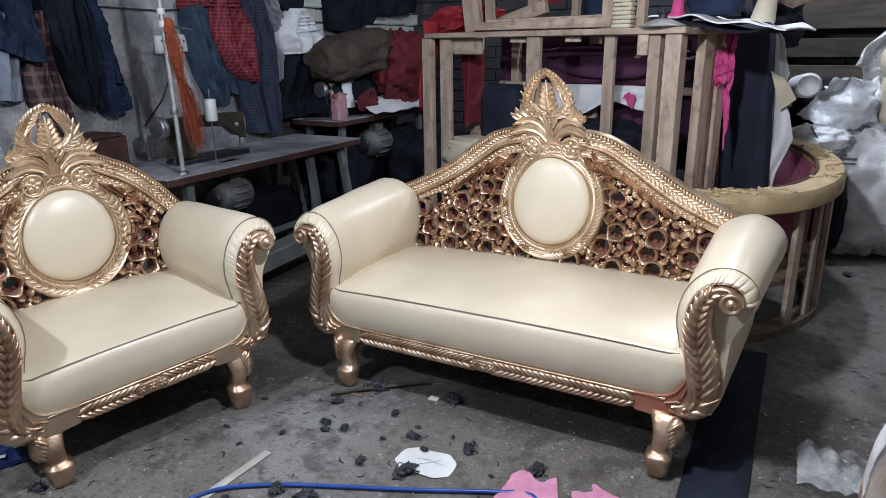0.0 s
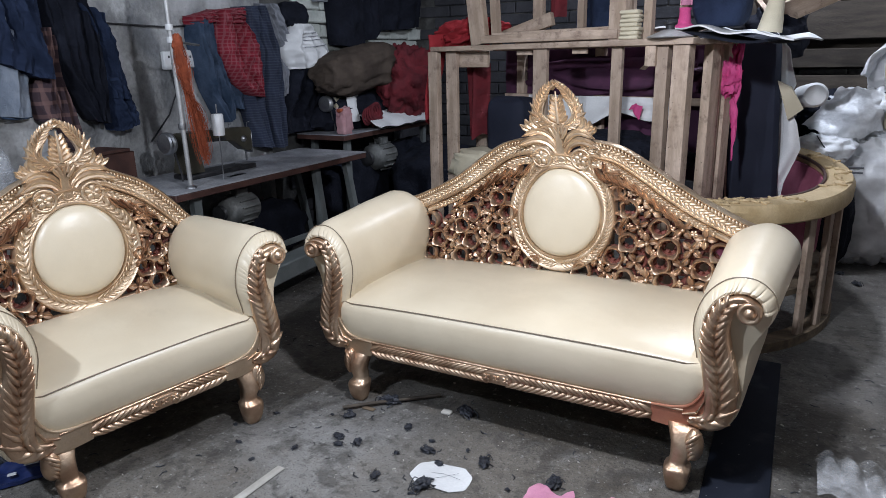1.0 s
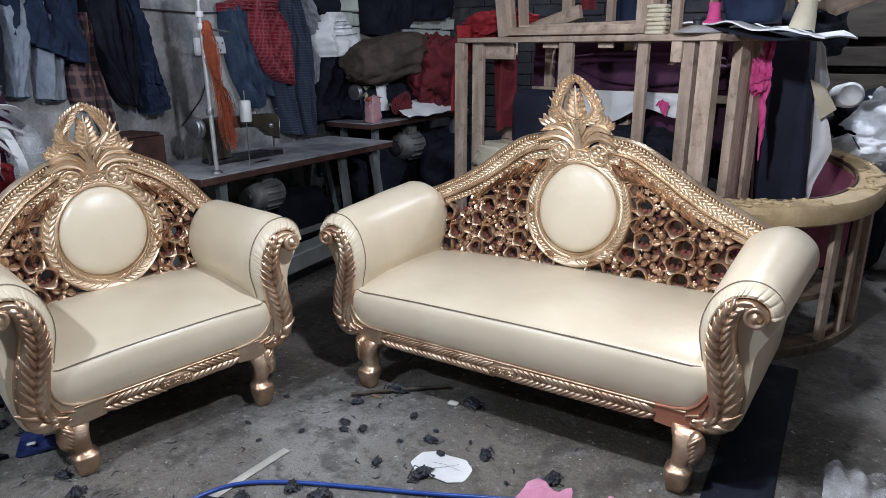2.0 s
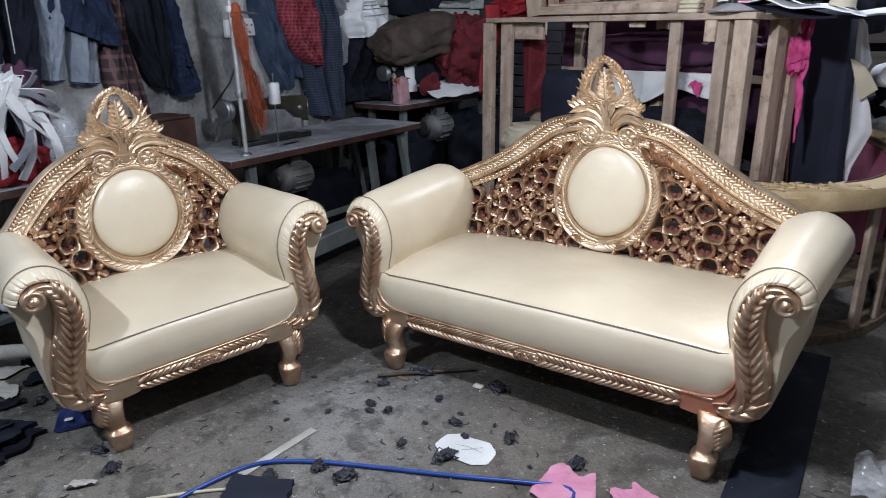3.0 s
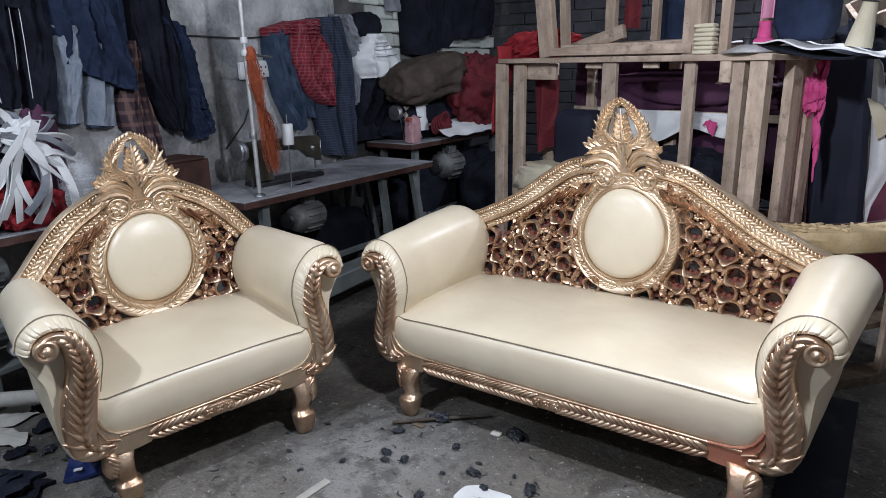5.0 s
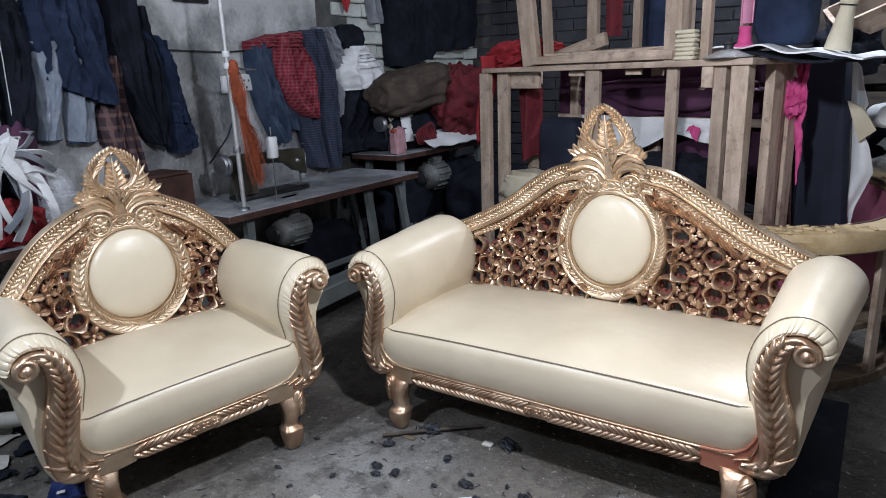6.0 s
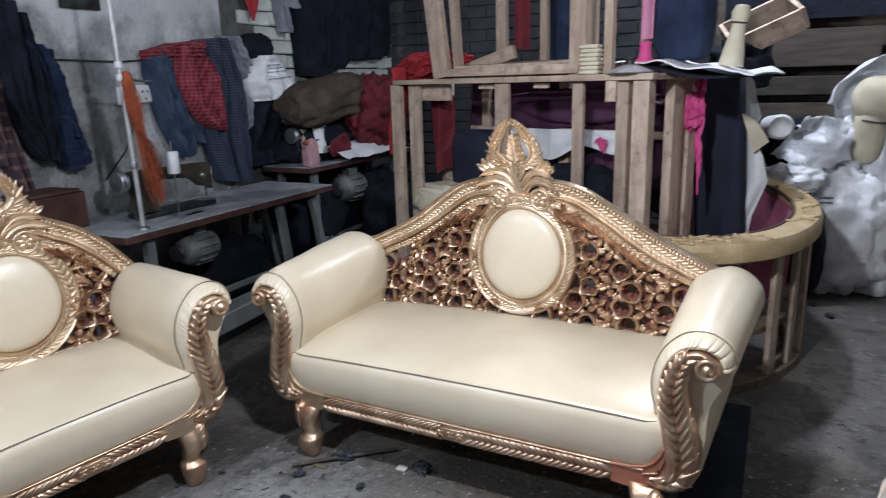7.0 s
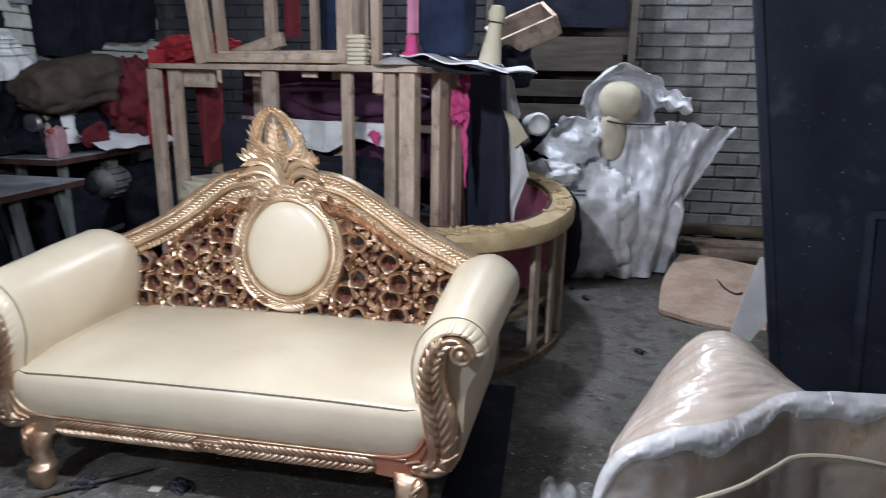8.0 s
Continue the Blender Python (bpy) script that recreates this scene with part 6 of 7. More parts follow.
whole("hanging_cloth", Geo().sheet(lambda u, v: (1.62 + 0.06 * u, 0.30 + 0.03 * math.sin(9 * u), 2.5 - 0.75 * v), 8, 14, 0.005), PALEPINK, "pink cloth hanging beside the upper frame", "cloth", CR)
# stack of pale wood blocks, pan lid, cushion, sheet
stack = thing("wood_offcuts", "stack of pale turned wood offcuts on the frame", "wood offcuts", CR @ pose(1.47, 0.06, 1.577))
for k in range(7):
    g = Geo().box((0.004 * ((k * 7) % 3 - 1), 0.0, 0.012 + 0.0215 * k), (0.11 - 0.004 * (k % 2), 0.06, 0.020), 0.006)
    part("block", g, CREAM, stack)
lid = thing("pan_lid", "grey metal pan lid with a dark knob", "lid", CR @ pose(1.70, 0.05, 1.58) @ Matrix.Scale(0.72, 4))
part("lid_body", Geo().lathe((0, 0, 0), [(0.0, 0.0), (0.16, 0.0), (0.165, 0.006), (0.13, 0.02), (0.07, 0.045), (0.045, 0.055), (0.0, 0.055)], 32), ALU, lid)
part("knob", Geo().lathe((0, 0, 0.052), [(0.0, 0.0), (0.034, 0.0), (0.03, 0.02), (0.034, 0.035), (0.045, 0.042), (0.045, 0.052), (0.0, 0.052)], 20), DARKIRON, lid)
g = Geo().sheet(lambda u, v: (1.50 + 0.76 * u, 0.16 + 0.42 * v + 0.03 * math.sin(9 * u), 1.612 + 0.028 * math.sin(5.0 * u + 0.4) + 0.010 * math.sin(19 * u + 3 * v) - 0.35 * max(0, u - 0.90)), 50, 10, 0.008)
whole("foam_sheet", g, WHITE, "thin white foam sheet with a wavy edge on the frame", "foam sheet", CR)
g = Geo().sheet(lambda u, v: (1.60 + 0.56 * u, 0.12 + 0.45 * v, 1.583 + 0.03 * math.sin(4.4 * u + 0.9)), 30, 8, 0.012)
whole("black_sheet", g, BLACK, "black cloth under the foam sheet", "cloth", CR)
whole("cushion", Geo().blob((0, 0, 0.20), (0.15, 0.10, 0.22), 0.06, 2, 35, 30, 20, 0.6, 0.0), NAVY, "dark blue cushion standing on the frame", "cushion", CR @ pose(1.80, 0.42, 1.635))
cup = thing("pink_cup", "small hot pink plastic cup on the lid", "cup", CR @ pose(1.66, 0.28, 1.625))
part("cup_body", Geo().lathe((0, 0, 0), [(0.0, 0), (0.05, 0.0), (0.055, 0.015), (0.035, 0.03), (0.028, 0.09), (0.032, 0.11), (0.0, 0.11)], 18), PINK, cup)
leg = thing("turned_leg", "cream turned wooden leg tied on the pile", "furniture leg", CR @ pose(2.06, 0.40, 1.60, 0, 8, 0))
part("shaft", Geo().lathe((0, 0, 0), [(0.0, 0.0), (0.060, 0.0), (0.052, 0.06), (0.040, 0.13), (0.032, 0.20), (0.040, 0.215), (0.044, 0.25), (0.032, 0.285), (0.0, 0.29)], 18), CREAM, leg)
part("cord", Geo().tube([(0.036 * math.cos(q), 0.036 * math.sin(q), 0.205) for q in (2 * math.pi * i / 16 for i in range(16))], 0.004, 5, True), DARKIRON, leg)
# tall black upholstered panel with pink cloth and white sheet
panel = thing("upholstered_panel", "tall black upholstered panel leaning behind the frame", "panel", pose(0.785, 2.24, 0, 0, -4.0, 1))
part("pad", Geo().box((0, 0, 0.80), (0.30, 0.28, 1.60), 0.03), BLACKPANEL, panel)
part("edging", Geo().tube([(-0.135, -0.13, z) for z in (0.0, 0.4, 0.8, 1.2, 1.45)], 0.008, 6), PINE, panel, "pale wooden edge strip")
g = Geo().sheet(lambda u, v: (0.600 + 0.060 * u * (1 - 0.45 * v) + 0.016 * v + 0.016 * noise.noise(Vector((u * 3, v * 9, 2.0))), 1.83 - 0.05 * u + 0.030 * noise.noise(Vector((u * 5 + v * 3, v * 4, 6.0))), 1.535 + 0.02 * u - 0.64 * v * (0.5 + 0.5 * u) + 0.02 * noise.noise(Vector((u * 9, v * 3, 9.0)))), 24, 48, 0.006)
whole("pink_cloth", g, PINK, "hot pink cloth hung over the panel's edge", "cloth")
whole("pink_cloth", Geo().blob((0.592, 1.80, 1.36), (0.058, 0.045, 0.095), 0.35, 3.0, 6, 48, 34).crumple(0.30, 16, 5), PINK, "bunched hot pink cloth", "cloth")
HEM = ((1.605, 0.80), (1.50, 0.876), (1.40, 0.895), (1.30, 0.927), (1.20, 0.89), (1.09, 0.951), (0.96, 0.986), (0.85, 0.95), (0.76, 0.92), (0.58, 0.90))


def canvas(u, v):
    """Cloth hanging from behind the panel with a stepped free edge."""
    z = 1.605 - 1.02 * v
    edge = 0.9
    for (za, xa), (zb, xb) in zip(HEM, HEM[1:]):
        if zb <= z <= za:
            edge = xa + (xb - xa) * (za - z) / (za - zb)
    return (0.79 + (edge - 0.79) * u, 2.16 + 0.02 * math.sin(9 * u + 7 * v) + 0.05 * (1 - u), z + 0.02 * u * math.sin(6 * v))


whole("canvas_sheet", Geo().sheet(canvas, 14, 60, 0.004), WHITE, "white canvas sheet draped beside the black panel", "sheet")
g = Geo().sheet(lambda u, v: (0.83 + 0.075 * u + 0.07 * v, 2.12 + 0.02 * v, 1.34 - 0.035 * u - 0.22 * v + 0.10 * u * v), 6, 10, 0.03)
whole("foam_board", g, CREAM, "cream foam board leaning behind the canvas", "foam board")
roll = thing("foam_roll", "white wrapped foam roll lying on the pile", "foam roll", pose(1.0, 2.66, 1.225, 86, 0, 6))
part("roll_body", Geo().lathe((0, 0, -0.3), [(0.0, 0), (0.06, 0.0), (0.072, 0.012), (0.074, 0.58), (0.06, 0.60), (0.0, 0.60)], 24), WHITEPLASTIC, roll)


def tub_frame():
    """Curved sofa frame: arched yellow rim with carving, uprights, base ring, crimson lining."""
    root = thing("tub_sofa_frame", "curved sofa frame with carved yellow rim and crimson lining", "sofa frame", pose(0.56, 2.10, 0))
    a, b = 0.70, 0.98

    def at(q, r=1.0, z=0.0):
        return Vector((a * r * math.cos(q), b * r * math.sin(q), z))

    q0, q1, n = radians(-92), radians(62), 50
    def rim_z(k):
        return 0.76 + 0.09 * max(0.0, (k - 0.35) / 0.65) ** 1.3
    rings = []
    for i in range(n):
        k = i / (n - 1)
        q = q0 + (q1 - q0) * k
        z = rim_z(k)
        rings.append([at(q, r, z + h) for r, h in ((1.0, -0.075), (1.03, -0.06), (1.035, 0.0), (1.01, 0.03), (0.92, 0.04), (0.84, 0.03), (0.82, 0.0), (0.84, -0.05))])
    part("rim", Geo().sweep(rings), YELLOWGOLD, root, "carved yellow wooden rim")
    g = Geo()
    rng = random.Random(7)
    def relief(k, r, lift=0.0):
        q = q0 + (q1 - q0) * k
        return at(q, r, rim_z(k) + 0.040 - 0.10 * abs(r - 0.92) + lift)

    # sprays: a wandering stem with pairs of pointed leaflets; dense by the near end
    for k0, k1, r0, amp, leaves in ((0.02, 0.16, 0.90, 0.05, 11), (0.03, 0.20, 0.96, 0.04, 12), (0.16, 0.30, 0.92, 0.05, 10), (0.44, 0.56, 0.93, 0.05, 8), (0.58, 0.70, 0.92, 0.05, 8), (0.72, 0.86, 0.93, 0.05, 8)):
        stem = [relief(k0 + (k1 - k0) * u, r0 + amp * math.sin(7 * u + 9 * k0), 0.002) for u in (i / 20 for i in range(21))]
        g.tube(stem, [0.0045 - 0.002 * i / 20 for i in range(21)], 5)
        for i in range(leaves):
            u = int(1 + 18 * i / leaves)
            t = (stem[u + 1] - stem[u - 1]).normalized()
            side = t.cross(Vector((0, 0, 1))).normalized() * (1 if i % 2 else -1)
            d = (t * 0.75 + side * rng.uniform(0.6, 1.0)).normalized()
            m = Matrix((d * rng.uniform(0.020, 0.030), d.cross(Vector((0, 0, 1))) * 0.0085, Vector((0, 0, 1)) * 0.008)).transposed().to_4x4()
            m.translation = stem[u] + d * 0.020
            g.ball(m, 8, 5)
    tagged(part("rim_carving", g, YELLOWGOLD, root, "carved leaf sprays"), kind="stuff")
    rings = []
    for i in range(n):
        k = i / (n - 1)
        q = q0 + (q1 - q0) * k
        rings.append([at(q, r, z) for r, z in ((0.82, 0.40), (0.84, rim_z(k) - 0.02), (0.80, rim_z(k) - 0.015), (0.76, 0.66), (0.74, 0.5), (0.74, 0.40))])
    part("lining", Geo().sweep(rings), CRIMSON, root, "crimson velvet lining")
    g = Geo().tube([at(q0 + (q1 - q0) * i / (n - 1), 0.815, rim_z(i / (n - 1)) + 0.022) for i in range(n)], 0.010, 6)
    part("welt", g, REDWOOD, root, "dark welt")
    rings = []
    for i in range(n):
        q = q0 + (q1 - q0) * i / (n - 1)
        rings.append([at(q, r, z) for r, z in ((0.99, 0.0), (0.99, 0.05), (0.86, 0.05), (0.86, 0.0))])
    part("base_ring", Geo().sweep(rings), OLDWOOD, root, "dusty wooden base ring")
    rings = []
    for i in range(n):
        q = q0 + (q1 - q0) * i / (n - 1)
        rings.append([at(q, r, z) for r, z in ((0.90, 0.26), (0.90, 0.29), (0.70, 0.29), (0.70, 0.26))])
    part("seat_rail", Geo().sweep(rings), OLDWOOD, root)
    for k in (0.04, 0.20, 0.34, 0.43, 0.52, 0.60, 0.72, 0.84, 0.97):
        q = q0 + (q1 - q0) * k
        p = at(q, 0.955)
        g = Geo().box((0, 0, 0.36), (0.03, 0.06, 0.68), 0.003)
        ob = part("upright", g, PINE, root)
        ob.matrix_basis = pose(p.x, p.y, 0.03, 0, 0, math.degrees(math.atan2(a * math.sin(q), b * math.cos(q))))
    return root


tub_frame()
# wrapped chair by the back wall
SKIRTFILM = film("draped_milky_film", (0.90, 0.91, 0.95), 0.28, 0.74)
wrapped = thing("wrapped_chair", "round-backed cream chair wrapped in milky plastic", "wrapped chair", pose(1.85, 3.72, 0))
part("chair_back", Geo().blob((-0.245, -0.38, 1.36), (0.155, 0.11, 0.155), 0.06, 2, 51, 36, 24, 0.85), CREAM, wrapped, "cream leather chair back showing through")
part("chair_pad", Geo().blob((-0.285, -0.41, 1.12), (0.095, 0.07, 0.19), 0.10, 2.2, 53, 30, 20, 0.8), CREAM, wrapped, "cream leather pad showing through the film")
part("chair_body", Geo().blob((0.0, 0.05, 0.42), (0.36, 0.30, 0.44), 0.08, 2, 52, 36, 24, 0.6, 0.0), BROWNCLOTH, wrapped, "brown chair seat inside the film")


def hood(u, v):
    """Film gathered over the round back and open towards the front."""
    q, k = math.pi * (0.04 + 0.92 * u), v
    f = 1 + 0.10 * noise.noise(Vector((u * 7, v * 5, 1.0))) + 0.05 * math.sin(17 * u + 3 * v)
    rad = 0.31 * (1 - 0.30 * k ** 3)
    return (-0.21 - rad * f * math.cos(q), -0.42 + 0.42 * k + 0.04 * math.sin(9 * u), 1.30 + (rad + 0.02) * f * math.sin(q) - 0.04 * k)


part("film_hood", Geo().sheet(hood, 60, 20, 0.003), FILM, wrapped, "milky plastic film gathered into a hood")
part("film_back", Geo().blob((-0.21, -0.02, 1.30), (0.27, 0.10, 0.27), 0.12, 2.5, 54, 64, 44, 0.9).crumple(0.14, 9, 7), FILM, wrapped, "milky plastic film behind the chair back")
g = Geo().sheet(lambda u, v: (0.02 + 0.26 * u, -0.36 + 0.05 * math.sin(7 * v), 1.42 - 0.08 * u + (0.05 + 0.10 * (1 - u) * u) * (1 - 2 * v) + 0.015 * math.sin(14 * u + 5 * v)), 24, 16, 0.004)
part("film_knot", g, FILM, wrapped, "knotted ear of plastic film")


def skirt(u, v):
    """Film hanging in long uneven folds from the tie cord to the floor."""
    q = math.pi * (1.02 * u - 0.01)
    wide = 0.36 + 0.10 * min(1, v * 3) - 0.05 * v
    fold = (0.016 + 0.02 * v) * math.sin(27 * u + 4 * math.sin(7 * u) + 2.5 * v) + 0.09 * noise.noise(Vector((u * 7 + v, v * 2.6, 4.0))) + 0.035 * noise.noise(Vector((u * 17, v * 7, 8.0)))
    return (-0.08 - wide * math.cos(q) + fold * 0.4, 0.02 - (0.40 + 0.05 * v) * math.sin(q) - fold, max(0.012, 1.21 - 1.22 * v + 0.03 * math.sin(12 * u) * v))


part("film_skirt", Geo().sheet(skirt, 110, 40, 0.002), SKIRTFILM, wrapped, "milky plastic film hanging in folds")


def wing(u, v):
    """Loose flap pulled out to one corner."""
    edge = 0.66 - 0.46 * v ** 0.85
    x = 0.10 + (edge - 0.10) * u - 0.02 * v
    return (x, -0.40 + 0.20 * u + 0.03 * math.sin(8 * u + 3 * v) + 0.08 * noise.noise(Vector((u * 4 + v, v * 3, 9.0))) + 0.03 * noise.noise(Vector((u * 11, v * 9, 2.0))), 1.225 - 0.055 * u - (1.10 - 0.25 * u) * v + 0.015 * math.sin(20 * u))


part("film_wing", Geo().sheet(wing, 50, 40, 0.002), SKIRTFILM, wrapped, "loose wing of plastic film")
part("film_hem", Geo().tube([wing(1.0, k / 24) for k in range(25)], [0.012 + 0.006 * math.sin(k * 1.9) for k in range(25)], 6), FILM, wrapped, "gathered edge of the film")
g = Geo().tube([(-0.40, -0.28, 1.20), (-0.33, -0.47, 1.225), (-0.24, -0.50, 1.21), (-0.10, -0.49, 1.205), (0.05, -0.44, 1.205), (0.16, -0.36, 1.21)], 0.007, 6)
part("tie_cord", g, DARKIRON, wrapped, "dark tie cord")
g = Geo().sheet(lambda u, v: ((1.20 + 0.22 * u) * (1 - v) + (0.99 + 0.48 * u) * v, 3.18 + 0.07 * math.sin(5 * u + 2 * v) * (0.3 + v) + 0.03 * noise.noise(Vector((u * 3, v * 3, 2.0))) - 0.05 * v,
                             1.255 - 0.02 * u - (0.26 + 0.07 * math.sin(3.1 * u)) * v + 0.02 * noise.noise(Vector((u * 6, v * 5, 7.0)))), 36, 30, 0.003)
whole("plastic_sheet", g.crumple(0.10, 11, 3), PLASTICBAG, "crumpled white plastic sheet over the bundles", "plastic sheet")
whole("plastic_sack", Geo().blob((1.34, 3.40, 1.02), (0.24, 0.18, 0.20), 0.2, 1.7, 61, 72, 48, 0.9).crumple(0.22, 7, 6).crumple(0.10, 19, 2), PLASTICBAG, "white plastic bundle tied beside the chair", "bundle")
sack = thing("plastic_sack", "white stuffed plastic sack tied with cord", "sack", pose(1.14, 3.04, 0.85))
part("sack_body", Geo().blob((0, 0, 0), (0.19, 0.15, 0.095), 0.12, 1.8, 62, 64, 40, 0.8).crumple(0.14, 9, 3).crumple(0.07, 24, 5), PLASTICBAG, sack)
part("cord", Geo().tube([(-0.06, -0.10, 0.095), (-0.02, -0.145, 0.04), (0.02, -0.155, -0.01), (0.03, -0.13, -0.08)], 0.004, 5), DARKIRON, sack, "dark cord")
sack = thing("plastic_sack", "large milky printed plastic sack on the floor", "sack", pose(1.46, 3.34, 0))
part("sack_body", Geo().blob((0, 0, 0.44), (0.34, 0.27, 0.46), 0.14, 1.8, 63, 80, 56, 0.75, 0.0).crumple(0.10, 6, 1).crumple(0.05, 17, 4), FILM, sack)
for k in range(4):
    part("print_bar", Geo().box((-0.12 + 0.01 * k, -0.268, 0.72 - 0.035 * k), (0.10 - 0.02 * (k % 2), 0.012, 0.012), 0.002), GREYCLOTH, sack, "grey bar of print")
whole("plastic_sack", Geo().blob((1.12, 3.10, 0.34), (0.26, 0.24, 0.38), 0.12, 1.8, 65, 40, 26, 0.8, 0.0), BLACK, "dark stuffed sack under the white ones", "sack")
whole("black_bag", Geo().blob((1.14, 3.55, 1.0), (0.22, 0.2, 0.2), 0.3, 2.4, 64, 30, 20), BLACK, "black plastic bag behind the sacks", "bag")
# boards stacked in the dark corner
shelf = thing("plank_rack", "dark old planks stacked on a rack at the back", "plank rack", pose(1.12, 4.35, 0))
for z in (0.56, 0.80, 1.02, 1.23, 1.44, 1.66, 1.80):
    part("plank", Geo().box((0.0, 0, z), (1.35 - 0.12 * (int(z * 50) % 3), 0.40 - 0.06 * (int(z * 100) % 2), 0.15), 0.006), DARKPLANK, shelf)
for x in (-0.6, 0.62):
    part("upright", Geo().box((x, -0.235, 1.2), (0.06, 0.06, 2.4), 0.004), DARKPLANK, shelf)
part("plank", Geo().box((0, 0, 0.24), (1.35, 0.40, 0.45), 0.006), DARKPLANK, shelf)
part("dark_cloth", Geo().sheet(lambda u, v: (-0.60 + 1.16 * u, -0.215 + 0.02 * math.sin(9 * u), 2.40 - 0.45 * v), 20, 16, 0.005), BLACK, shelf, "black cloth hung on the rack")
part("backing", Geo().box((0, 0.15, 1.95), (1.35, 0.03, 0.95), 0.004), DARKPLANK, shelf)
tray = thing("wooden_tray", "raw pine open frame tipped on the pile", "wooden frame", pose(0.86, 3.12, 1.86, 20, -24, 8))
for x in (-0.22, 0.22):
    part("side", Geo().box((x, 0, 0), (0.03, 0.4, 0.14), 0.003), PINE, tray)
for y in (-0.2, 0.2):
    part("end", Geo().box((0, y, 0), (0.41, 0.03, 0.14), 0.003), PINE_X, tray)
whole("dark_cover", Geo().blob((0.74, 3.10, 1.62), (0.20, 0.22, 0.17), 0.25, 2.2, 71, 36, 22, 0.8), BLACK, "black plastic bundle on the pile", "bundle")
whole("dark_cover", Geo().blob((0.70, 3.10, 0.75), (0.18, 0.28, 0.78), 0.12, 1.6, 72, 36, 24, 0.6, 0.0), BLACK, "tall dark pile of covered cushions", "pile")
# black panels on the east side
for label, place, w, h, th in (("tall black padded headboard leaning by the east wall", pose(2.22, 1.08, 0, 0, -9.5, -6), 1.24, 2.30, 0.10), ("small black padded headboard leaning in front of the tall one", pose(2.46, 0.90, 0, 0, -4, -6), 0.90, 1.04, 0.08)):
    side = thing("padded_headboard", label, "headboard", place)
    part("pad", Geo().box((w / 2, 0.0, h / 2), (w, th, h), 0.025), DUSTYBLACK, side)
    part("back_board", Geo().box((w / 2, th / 2 + 0.012, h / 2), (w - 0.04, 0.02, h - 0.04), 0.004), OLDWOOD, side)
    part("seam", Geo().tube([(0.03, -th / 2 - 0.001, 0.02), (0.03, -th / 2 - 0.001, h - 0.03), (w - 0.03, -th / 2 - 0.001, h - 0.03)], 0.004, 5), BLACK, side)
g = Geo().sheet(lambda u, v: (2.26 + 0.30 * u * (1 - 0.7 * v) - 0.14 * v, 1.72 + 0.02 * u, 0.62 - 0.60 * v), 8, 10, 0.004)
whole("white_board", g, WHITE, "white board leaning by the black panels", "board")
# carved seat frame and planks on the floor
seat = thing("seat_frame", "pale wooden chair seat board lying on rubble", "seat board", pose(2.37, 2.93, 0.02, 6, 2, -16))
part("board", Geo().sheet(lambda u, v: (-0.33 + 0.66 * u - 0.05 * math.sin(3.1 * v) * (1 - u), -0.58 + 1.14 * v - 0.10 * math.sin(3.1 * u) * (1 - v), 0.07 + 0.012 * math.sin(4 * u)), 16, 16, 0.03), SEATBOARD, seat)
part("front_edge", Geo().tube([(-0.30, -0.56, 0.045), (-0.15, -0.60, 0.05), (0.1, -0.60, 0.05), (0.30, -0.56, 0.045)], 0.028, 8), PINE, seat)
part("knot", Geo().lathe((-0.16, 0.36, 0.067), [(0.0, 0), (0.035, 0.0), (0.03, 0.004), (0.0, 0.004)], 16), OLDWOOD, seat, "dark knot hole")
part("cord", Geo().tube(smooth_path([(-0.02, 0.1, 0.075), (0.05, -0.06, 0.08), (0.12, -0.12, 0.078), (0.16, -0.08, 0.08)], 16), 0.008, 6), DARKIRON, seat)
for k, (x, y, z, r) in enumerate(((2.75, 4.35, 0.06, -6), (2.9, 4.1, 0.05, 4), (2.7, 4.6, 0.15, -2))):
    whole("plank", Geo().box((0, 0, 0), (0.9, 0.16, 0.09), 0.006), PINE_X if k < 2 else OLDWOOD, "short sawn plank lying by the block wall", "plank", pose(x, y, z, 0, 0, r), "planks by the wall")
rng = random.Random(5)
for k in range(9):
    whole("rubble", Geo().blob((0, 0, 0), (rng.uniform(0.05, 0.12), rng.uniform(0.05, 0.10), rng.uniform(0.03, 0.07)), 0.3, 2, 80 + k, 14, 9, 0.6), MORTAR, "lump of broken concrete on the floor", "rubble", pose(rng.uniform(2.2, 3.1), rng.uniform(4.2, 4.75), 0.04), "rubble by the wall", angle=25)


